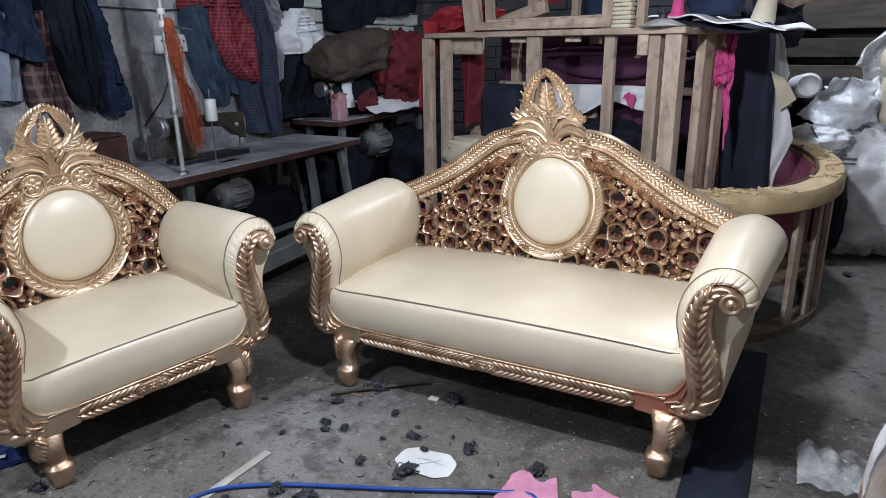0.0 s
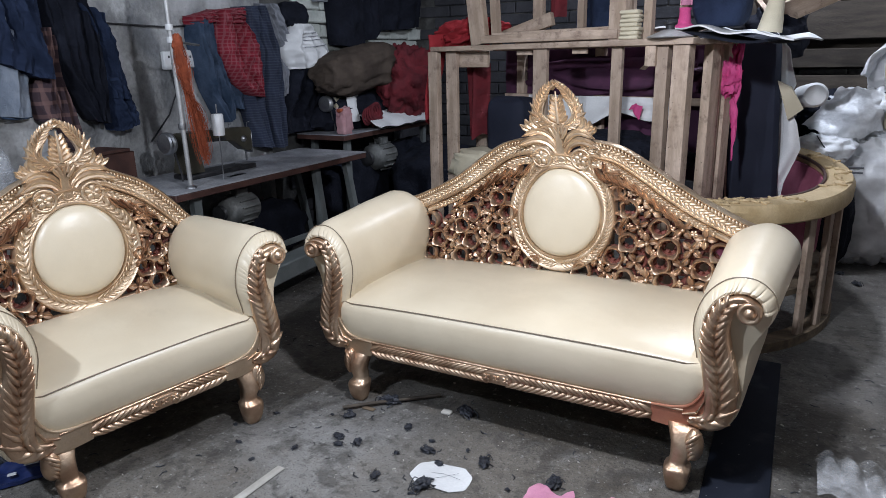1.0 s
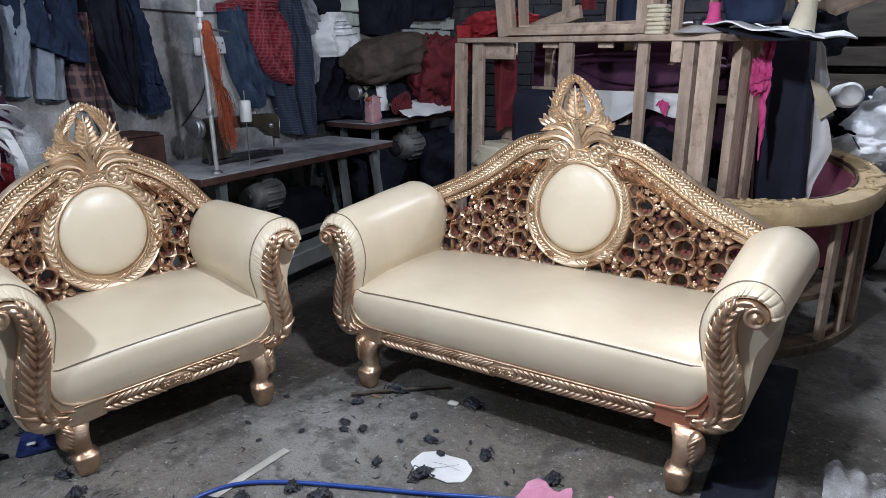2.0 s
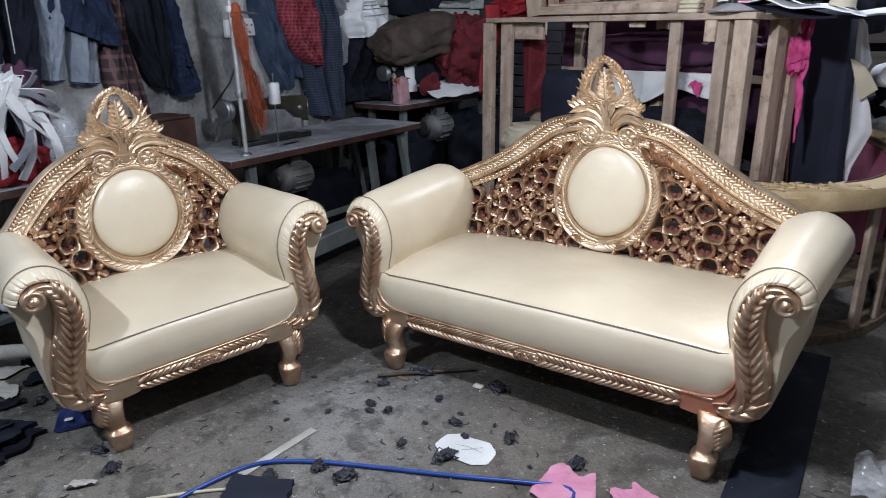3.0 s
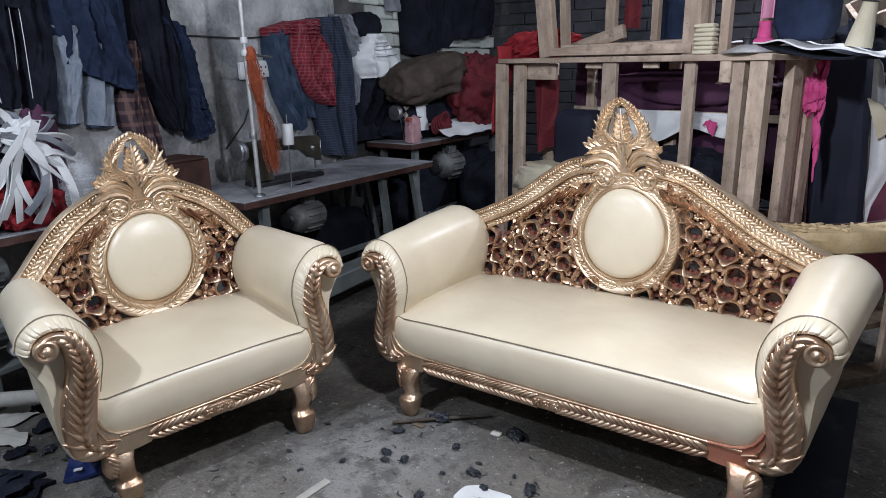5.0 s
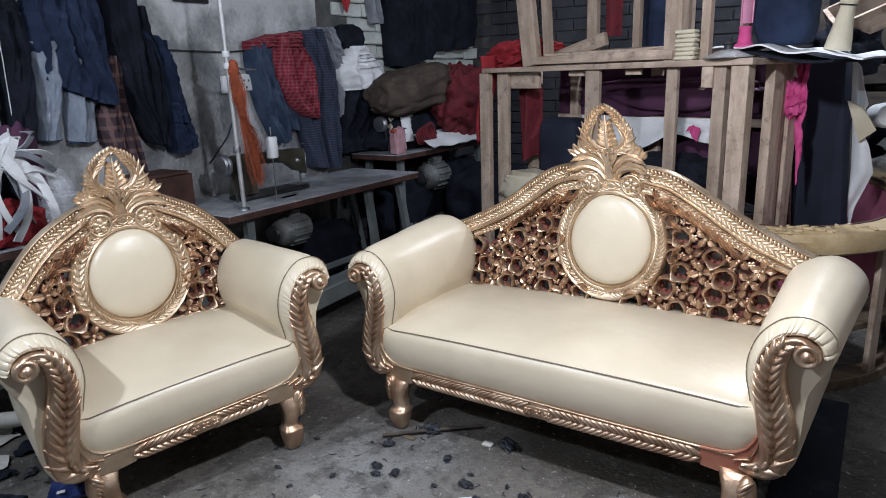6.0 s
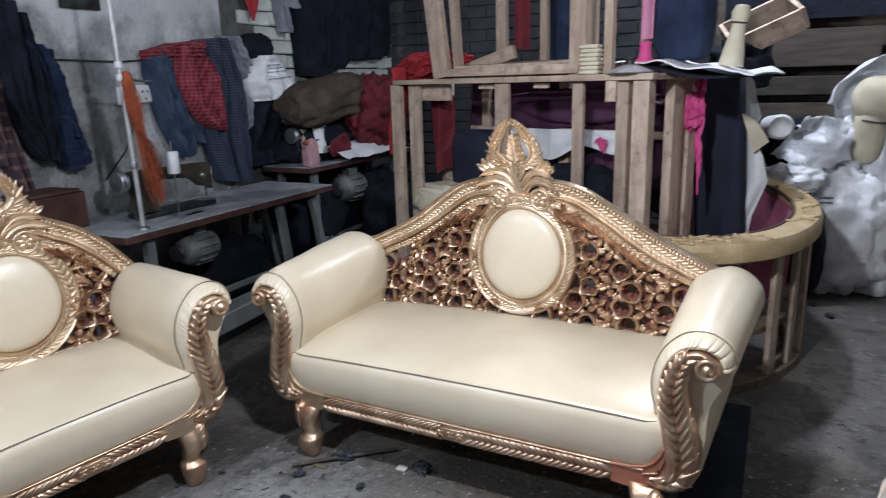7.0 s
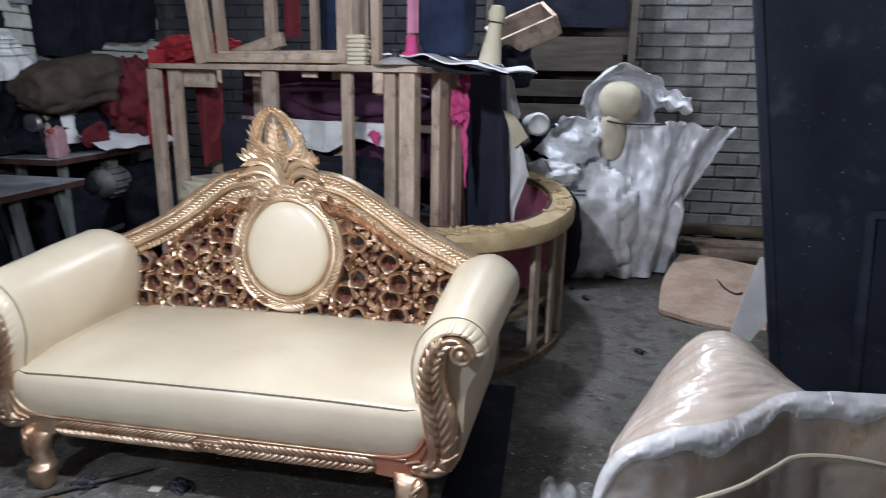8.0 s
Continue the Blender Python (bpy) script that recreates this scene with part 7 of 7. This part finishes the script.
def wrapped_sofa():
    """Tan sofa in stretch film: long curved back with a bunched film rim, film pulled tight over the padded arm."""
    root = thing("wrapped_sofa", "tan sofa tightly wrapped in clear stretch film", "sofa", pose(0, 0, 0))
    rim = smooth_path([(1.285, -0.42, 0.36), (1.295, -0.42, 0.48), (1.318, -0.42, 0.555), (1.362, -0.42, 0.61), (1.47, -0.40, 0.655), (1.60, -0.355, 0.668), (1.69, -0.29, 0.675), (1.81, -0.205, 0.695), (2.067, -0.155, 0.69), (2.30, -0.16, 0.685), (2.55, -0.2, 0.68)], 80)
    arch = smooth_path([(1.36, -0.12, 0.46), (1.483, 0.10, 0.535), (1.535, 0.10, 0.64), (1.611, 0.10, 0.744), (1.693, 0.10, 0.773), (1.781, 0.10, 0.739), (1.848, 0.10, 0.669), (1.899, 0.10, 0.577), (1.93, 0.06, 0.47)], 80)
    tan = surface("tan_hessian", (0.40, 0.27, 0.18), (0.54, 0.39, 0.28), 7, 0.7, 0, 0.3, 120, 0.15, stretch=(1, 1, 0.4))

    def back(out, low):
        rings = []
        for i, p in enumerate(rim):
            t = (rim[min(i + 1, 79)] - rim[max(i - 1, 0)])
            n = Vector((t.y, -t.x, 0)).normalized() if abs(t.x) + abs(t.y) > 1e-3 else Vector((0, -1, 0))
            fold = out * (1 + 0.8 * math.sin(i * 0.9 + 2 * math.sin(i * 0.31)))
            rings.append([p + Vector((0, 0, -0.005)) + n * (k * (0.5 if q == 0 else 1) + fold * (1 if q else 0.2)) - Vector((0, 0, (p.z - low) * q)) for q, k in ((0, 0.0), (0.12, 0.012), (0.4, 0.04), (0.75, 0.055), (1, 0.03))]
                         + [p - n * 0.09 - Vector((0, 0, p.z - low)), p - n * 0.05 - Vector((0, 0, 0.02))])
        return Geo().sweep(rings)

    part("back", back(0.0, 0.0), tan, root, "tan padded back")
    part("film", back(0.006, 0.02), CLEARFILM, root, "clear stretch film over the back")
    def band(u, v):
        i = int(u * 79)
        p, t = rim[i], rim[min(i + 1, 79)] - rim[max(i - 1, 0)]
        n = Vector((t.y, -t.x, 0)).normalized()
        wide = 0.042 + 0.016 * math.sin(u * 23) + 0.010 * math.sin(u * 61)
        crease = 0.004 * noise.noise(Vector((u * 34, v * 3, 3.0)))
        return p + n * (0.026 * math.sin(v * 2.2) - 0.010 + crease) + Vector((0, 0, 0.016 * math.cos(v * 1.6) - wide * v + 0.010 + crease))

    part("rim", Geo().sheet(band, 158, 12, 0.003), RIMFILM, root, "white rim of bunched film")

    def between(path, q):
        i = min(int(q), len(path) - 2)
        return path[i].lerp(path[i + 1], q - i)

    def tent(u, v):
        a, b = between(rim, 4 + u * 47), between(arch, u * 79)
        if v <= 0.72:
            k = v / 0.72
            p = a.lerp(b, k) + Vector((0, 0, 0.035 * math.sin(math.pi * k) * math.sin(math.pi * u)))
        else:
            k = (v - 0.72) / 0.28
            p = b + Vector((0.06 * k, 0.30 * k, -0.05 * k - 0.30 * k * k))
        pull = 0.0022 * math.sin(47 * v + 9 * u + 3 * math.sin(6 * u)) + 0.010 * abs(noise.noise(Vector((u * 3 + v, v * 13 + 2 * u, 1.0)))) + 0.005 * noise.noise(Vector((u * 6, v * 30 + 5 * u, 4.0)))
        return p + Vector((0, 0, pull * math.sin(math.pi * min(1, v * 1.2))))

    arm = part("arm", Geo().sheet(tent, 90, 110, 0.006), STRETCH, root, "padded arm under tightly pulled film", 60)
    part("arm_core", Geo().blob((1.70, 0.14, 0.38), (0.15, 0.24, 0.33), 0.03, 2, 93, 28, 18, 0.8), tan, arm)
    pts = []
    for i in range(16, 74):
        t = (rim[i + 1] - rim[i - 1]).normalized()
        n = Vector((t.y, -t.x, 0)).normalized()
        pts.append(Vector((rim[i].x, rim[i].y, 0)) + n * 0.066 + Vector((0, 0, 0.47 + 0.105 * math.sin(math.pi * (i - 12) / 56))))
    part("welt", Geo().tube(pts, 0.006, 6), CREAM, root, "cream welt line")
    part("seat", Geo().blob((2.1, 0.30, 0.17), (0.42, 0.36, 0.17), 0.05, 2, 91, 30, 18, 0.7, 0.0), tan, root)
    return root


wrapped_sofa()

# ---- the floor and what lies on it ----
whole("rubber_mat", Geo().box((0.905, 0.36, 0.006), (0.22, 1.6, 0.012), 0.003), DUSTYBLACK, "black board lying on the floor beside the sofa", "board")
rng = random.Random(17)


def rag(x, y, s, k):
    """Knotted scrap of dark thread and cloth."""
    s *= 0.60
    g = Geo().blob((0, 0, s * 0.40), (s * 1.05, s * 0.68, s * 0.42), 0.45, 2.2, k * 1.7, 40, 26, 1.0, 0.001).crumple(0.42 * s, 1.6 / s, k)
    r = random.Random(500 + k)
    tail = Geo()
    for j in range(9):
        a, b, c = r.uniform(0, 6.28), r.uniform(0.4, 1.5), r.uniform(-1.2, 1.2)
        tail.tube(smooth_path([(s * 0.3 * math.cos(a), s * 0.3 * math.sin(a), s * 0.5), (s * b * math.cos(a + c * 0.4), s * b * 0.8 * math.sin(a + c * 0.4), s * r.uniform(0.3, 0.8)), (s * (b + 0.3) * math.cos(a + c), s * b * math.sin(a + c), s * 0.08)], 8), s * 0.07, 4)
    knot = whole("rag", g, RAG, "small knotted dark blue rag on the floor", "rag", pose(x, y, 0, 0, 0, rng.uniform(0, 360)), "rags on the floor", angle=60)
    tagged(part("thread_fringe", tail, RAG, knot, "loose fringe of thread"), kind="stuff")


for k, (x, y, s) in enumerate(((-0.20, -0.27, 0.042), (0.035, -0.25, 0.05), (-0.585, -0.34, 0.038), (-0.49, -0.34, 0.036), (-0.36, -0.15, 0.034), (-0.11, -0.475, 0.06), (-0.35, -0.77, 0.06), (-0.64, -0.18, 0.04),
                               (-0.545, 0.0, 0.07), (-0.19, 0.06, 0.065), (0.32, -0.26, 0.055), (-0.30, -0.50, 0.035), (-0.22, -0.20, 0.02), (-0.47, -0.78, 0.05), (-0.58, -0.92, 0.05), (-0.12, -0.33, 0.03),
                               (-1.10, -1.20, 0.05), (-1.24, -1.16, 0.045), (-1.66, -1.06, 0.06), (-1.80, -1.10, 0.05), (-1.92, -1.0, 0.05), (-0.90, 0.55, 0.10), (-1.0, 0.75, 0.11), (-0.95, -0.3, 0.018),
                               (-0.72, -0.2, 0.015), (-0.80, -0.62, 0.018), (0.66, 0.02, 0.02), (1.69, 1.76, 0.05), (1.33, 2.9, 0.04), (1.42, 2.68, 0.05), (-1.05, -0.45, 0.016), (-0.45, -1.25, 0.05), (-0.2, -0.95, 0.03))):
    rag(x, y, s, k)
scatter = random.Random(31)
for k in range(9):
    rag(scatter.uniform(-0.95, 0.25), scatter.uniform(-0.62, 0.02), scatter.uniform(0.014, 0.03), 60 + k)
g = Geo().sheet(lambda u, v: (-0.075 + 0.115 * (2 * u - 1) * min(1.0, 1.45 - 0.85 * abs(2 * v - 1)) * (1 - 0.12 * max(0.0, v - 0.5)), -0.395 + 0.075 * (2 * v - 1), 0.006 + 0.004 * math.sin(5 * u) * math.sin(4 * v)), 18, 14, 0.0015)
paper = whole("paper", g, WHITE, "oval white paper cutting with pencil lines on the floor", "paper")
part("pencil_line", Geo().tube([(-0.13, -0.40, 0.009), (-0.07, -0.385, 0.0105), (0.0, -0.39, 0.0095)], 0.0007, 4), GREYCLOTH, paper)
part("pencil_line", Geo().tube([(-0.10, -0.43, 0.0085), (-0.06, -0.40, 0.0105), (-0.02, -0.36, 0.0105)], 0.0007, 4), GREYCLOTH, paper)
cable = smooth_path([(-0.80, -1.75, 0.01), (-0.76, -1.35, 0.01), (-0.73, -1.08, 0.01), (-0.66, -0.89, 0.012), (-0.50, -0.77, 0.01), (-0.28, -0.67, 0.01), (-0.03, -0.565, 0.01), (0.2, -0.46, 0.01), (0.34, -0.405, 0.01), (0.38, -0.46, 0.01), (0.30, -0.60, 0.01)], 90)
whole("air_hose", Geo().tube(cable, 0.0078, 8), BLUE, "thin blue air hose curving over the floor", "hose")
cable = smooth_path([(-0.95, -1.75, 0.006), (-0.86, -1.30, 0.006), (-0.80, -1.19, 0.006), (-0.60, -1.02, 0.006), (-0.45, -1.1, 0.006), (-0.4, -1.4, 0.006)], 60)
whole("yellow_cord", Geo().tube(cable, 0.006, 6), CREAM, "pale yellow cord on the floor", "cord")
whole("card_strip", Geo().box((0, 0, 0.002), (0.036, 0.36, 0.003), 0.0008), CARD, "narrow pale card strip on the floor", "card", pose(-0.665, -0.79, 0.002, 0, 0, -3))
for k, (x, y, a, r) in enumerate(((0.34, -0.39, 0.115, 10), (0.56, -0.34, 0.085, 60))):
    g = Geo().sheet(lambda u, v: (a * (2 * u - 1) * (1 - 0.35 * v), a * 0.75 * (2 * v - 1) * (1 + 0.3 * math.sin(7 * u)), 0.012 + 0.02 * abs(noise.noise(Vector((u * 4 + k, v * 4, 3))))), 16, 16, 0.003)
    whole("pink_offcut", g, PALEPINK, "torn pink fabric offcut on the floor", "offcut", pose(x, y, 0, 0, 0, r), "pink offcuts")
foam = thing("foam_offcut", "thick black foam offcut with torn edges on the floor", "foam", pose(0, 0, 0))


def torn(u, v):
    """Slab with ragged edges."""
    x, y = -1.587 - 0.47 * u + 0.127 * v, -1.211 - 0.28 * u - 0.36 * v
    r = 0.045 * noise.noise(Vector((u * 5, v * 5, 2.0))) + 0.020 * noise.noise(Vector((u * 15, v * 15, 5.0)))
    return (x + r, y + r * 0.6, 0.052 + 0.016 * math.sin(2.5 * u + 1) - 0.022 * (1 - v) * (1 - u) + 0.3 * r)


part("slab", Geo().sheet(torn, 48, 36, 0.022), DUSTYBLACK, foam)
part("lower_layer", Geo().sheet(lambda u, v: (torn(u, v)[0] + 0.05 - 0.02 * u, torn(v, u)[1] * 0 + torn(u, v)[1] + 0.03 * (1 - v) - 0.02, 0.020 + 0.004 * math.sin(8 * u)), 24, 18, 0.018), BLACK, foam, "torn lower layer")
foam = thing("foam_offcut", "small black foam offcut on the floor", "foam", pose(-0.53, -1.02, 0, 0, 0, 30))
part("slab", Geo().sheet(lambda u, v: (-0.11 + 0.22 * u + 0.012 * noise.noise(Vector((u * 5, v * 5, 1.0))), -0.08 + 0.16 * v + 0.014 * noise.noise(Vector((u * 6, v * 4, 4.0))), 0.030 + 0.006 * math.sin(4 * u + v)), 18, 14, 0.026), BLACKPANEL, foam)
pack = thing("packet", "crumpled dark blue printed packet on the floor", "packet", pose(-1.52, -1.07, 0, 0, 0, 55))
part("wrapper", Geo().sheet(lambda u, v: (-0.09 + 0.18 * u, -0.075 + 0.15 * v, 0.022 + 0.014 * noise.noise(Vector((u * 4, v * 4, 8)))), 14, 12, 0.015), DARKBLUE, pack)
part("print_bar", Geo().box((0.02, 0.01, 0.036), (0.05, 0.022, 0.003), 0.001), WHITE, pack, "white block of print")
part("print_bar", Geo().box((-0.04, -0.045, 0.036), (0.03, 0.02, 0.003), 0.001), WHITE, pack, "white block of print")
whole("stick", Geo().tube([(-0.70, -0.15, 0.016), (-0.55, -0.02, 0.018), (-0.36, 0.14, 0.016)], 0.008, 7), DARKPLANK, "broken wooden stick under the sofa's edge", "stick")
whole("chip", Geo().box((-0.60, -0.09, 0.004), (0.06, 0.022, 0.008), 0.002), OLDWOOD, "pale wood chip by the leg", "chip")
whole("chip", Geo().box((-0.27, 0.03, 0.006), (0.045, 0.035, 0.012), 0.003), CARD, "pale block chip under the sofa", "chip")
g = Geo().sheet(lambda u, v: (1.29 + 0.13 * (2 * u - 1), 0.18 + 0.13 * (2 * v - 1), 0.025 + 0.06 * abs(noise.noise(Vector((u * 3.5, v * 3.5, 5))))), 30, 30, 0.001)
whole("plastic_scrap", g, SCRAPFILM, "crumpled clear plastic sheet on the floor", "plastic")
for k, (x, y, w, d, r, mt, lab) in enumerate(((-2.06, -1.16, 0.22, 0.12, 20, CARD, "white crumpled wrapper on the floor"), (-2.28, -1.02, 0.26, 0.18, -15, CARD, "grey paper scrap on the floor"), (-2.20, -0.90, 0.16, 0.12, 40, BLACK, "black scrap on the floor"),
                                               (-1.88, -1.18, 0.10, 0.06, 70, BLACK, "black scrap on the floor"), (-2.42, -1.2, 0.3, 0.2, 10, BROWNCLOTH, "brown scrap on the floor"), (-2.0, -0.95, 0.2, 0.1, 80, BLACK, "black scrap on the floor"),
                                               (-1.1, -1.31, 0.09, 0.03, 50, CARD, "small paper shred on the floor"))):
    g = Geo().sheet(lambda u, v: (w * (u - 0.5) * (1 + 0.2 * math.sin(5 * v)), d * (v - 0.5) * (1 + 0.2 * math.sin(6 * u)), 0.012 + 0.03 * abs(noise.noise(Vector((u * 3 + k, v * 3, 1))))), 14, 12, 0.003)
    whole("scrap", g, mt, lab, "scrap", pose(x, y, 0, 0, 0, r), "scraps")
whole("tube", Geo().tube([(-2.5, -1.30, 0.10), (-2.2, -1.02, 0.10), (-1.98, -0.80, 0.09)], 0.035, 10), CARD, "long pale cardboard tube on the floor", "tube")
g = Geo()
rng = random.Random(9)
for k in range(300):
    x, y = rng.uniform(-2.2, 1.6), rng.uniform(-1.6, 1.2)
    s = rng.uniform(0.0015, 0.004) * (1 if rng.random() < 0.93 else 1.8)
    m = Matrix.Translation((x, y, s * 0.4)) @ Matrix.Rotation(rng.uniform(0, 6), 4, "Z") @ Matrix.Diagonal((s * rng.uniform(0.8, 3.0), s, s * 0.5, 1))
    g.ball(m, 5, 3)
tagged(whole("grit", g, CARD, "scattered pale chips and grit on the floor", "grit"), kind="stuff")
g = Geo()
for k in range(420):
    x, y = rng.uniform(-2.2, 1.6), rng.uniform(-1.6, 1.2)
    s = rng.uniform(0.003, 0.010)
    a = rng.uniform(0, 6)
    g.tube([(x, y, 0.003), (x + s * 2 * math.cos(a), y + s * 2 * math.sin(a), s * 0.5), (x + s * 4 * math.cos(a + 0.5), y + s * 4 * math.sin(a + 0.5), 0.003)], s * 0.25, 4)
tagged(whole("thread_scraps", g, RAG, "scattered dark thread ends on the floor", "thread scraps"), kind="stuff")

# ---- block courses of the bare walls ----
COURSE, LONG = 0.122, 0.40


def block_mesh(name, w, material, seed):
    """Rough block: uneven face and knocked corners."""
    g = Geo().box((0, 0, 0), (w, 0.06, COURSE - 0.009), 0.010)
    g.warp(lambda x, y, z: (x + 0.010 * noise.noise(Vector((x * 9, seed, z * 9))), y + 0.012 * noise.noise(Vector((x * 7, seed + 3, z * 7))), z + 0.010 * noise.noise(Vector((x * 9, seed + 7, z * 9)))))
    return mesh_of(name, g, material, 30)


def courses(parent, spots, material, turn):
    """Blocks as parts that share a few meshes, each slightly out of line."""
    kinds = [block_mesh("block", LONG - 0.008, material, k * 2.7) for k in range(5)]
    r = random.Random(11)
    for x, y, z, half in spots:
        ob = new("block", r.choice(kinds))
        ob.parent = parent
        off = r.uniform(-0.008, 0.006)
        ob.matrix_basis = pose(x + (off if turn else 0), y + (0 if turn else off), z + r.uniform(-0.004, 0.004), r.uniform(-1.2, 1.2), r.uniform(-0.8, 0.8), turn + r.choice((0, 180)) + r.uniform(-0.7, 0.7))


spots, rest = [], Geo()
for j in range(27):
    z = COURSE * (j + 0.5)
    for i in range(17):
        x = LEFT + LONG * (i + 0.5 + 0.5 * (j % 2))
        if x > RIGHT:
            continue
        # courses outside this span get the block colour with painted shade
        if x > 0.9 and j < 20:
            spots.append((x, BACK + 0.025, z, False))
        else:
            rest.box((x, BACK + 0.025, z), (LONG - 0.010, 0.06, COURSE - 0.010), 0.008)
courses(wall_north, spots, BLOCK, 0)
tagged(part("block_courses", rest, SHADEDBLOCK, wall_north, "", 30), kind="stuff")
spots, rest = [], Geo()
for j in range(27):
    z = COURSE * (j + 0.5)
    for i in range(8):
        y = 2.23 + LONG * (i + 0.5 - 0.5 * (j % 2))
        if y < 2.45 or y > BACK:
            continue
        # only these courses are whitewashed, the others have shade in their colour
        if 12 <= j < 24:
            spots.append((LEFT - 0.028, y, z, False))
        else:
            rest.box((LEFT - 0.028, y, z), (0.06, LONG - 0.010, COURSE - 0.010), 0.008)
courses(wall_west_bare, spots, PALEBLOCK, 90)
tagged(part("block_courses", rest, SHADEDBLOCK, wall_west_bare, "", 30), kind="stuff")
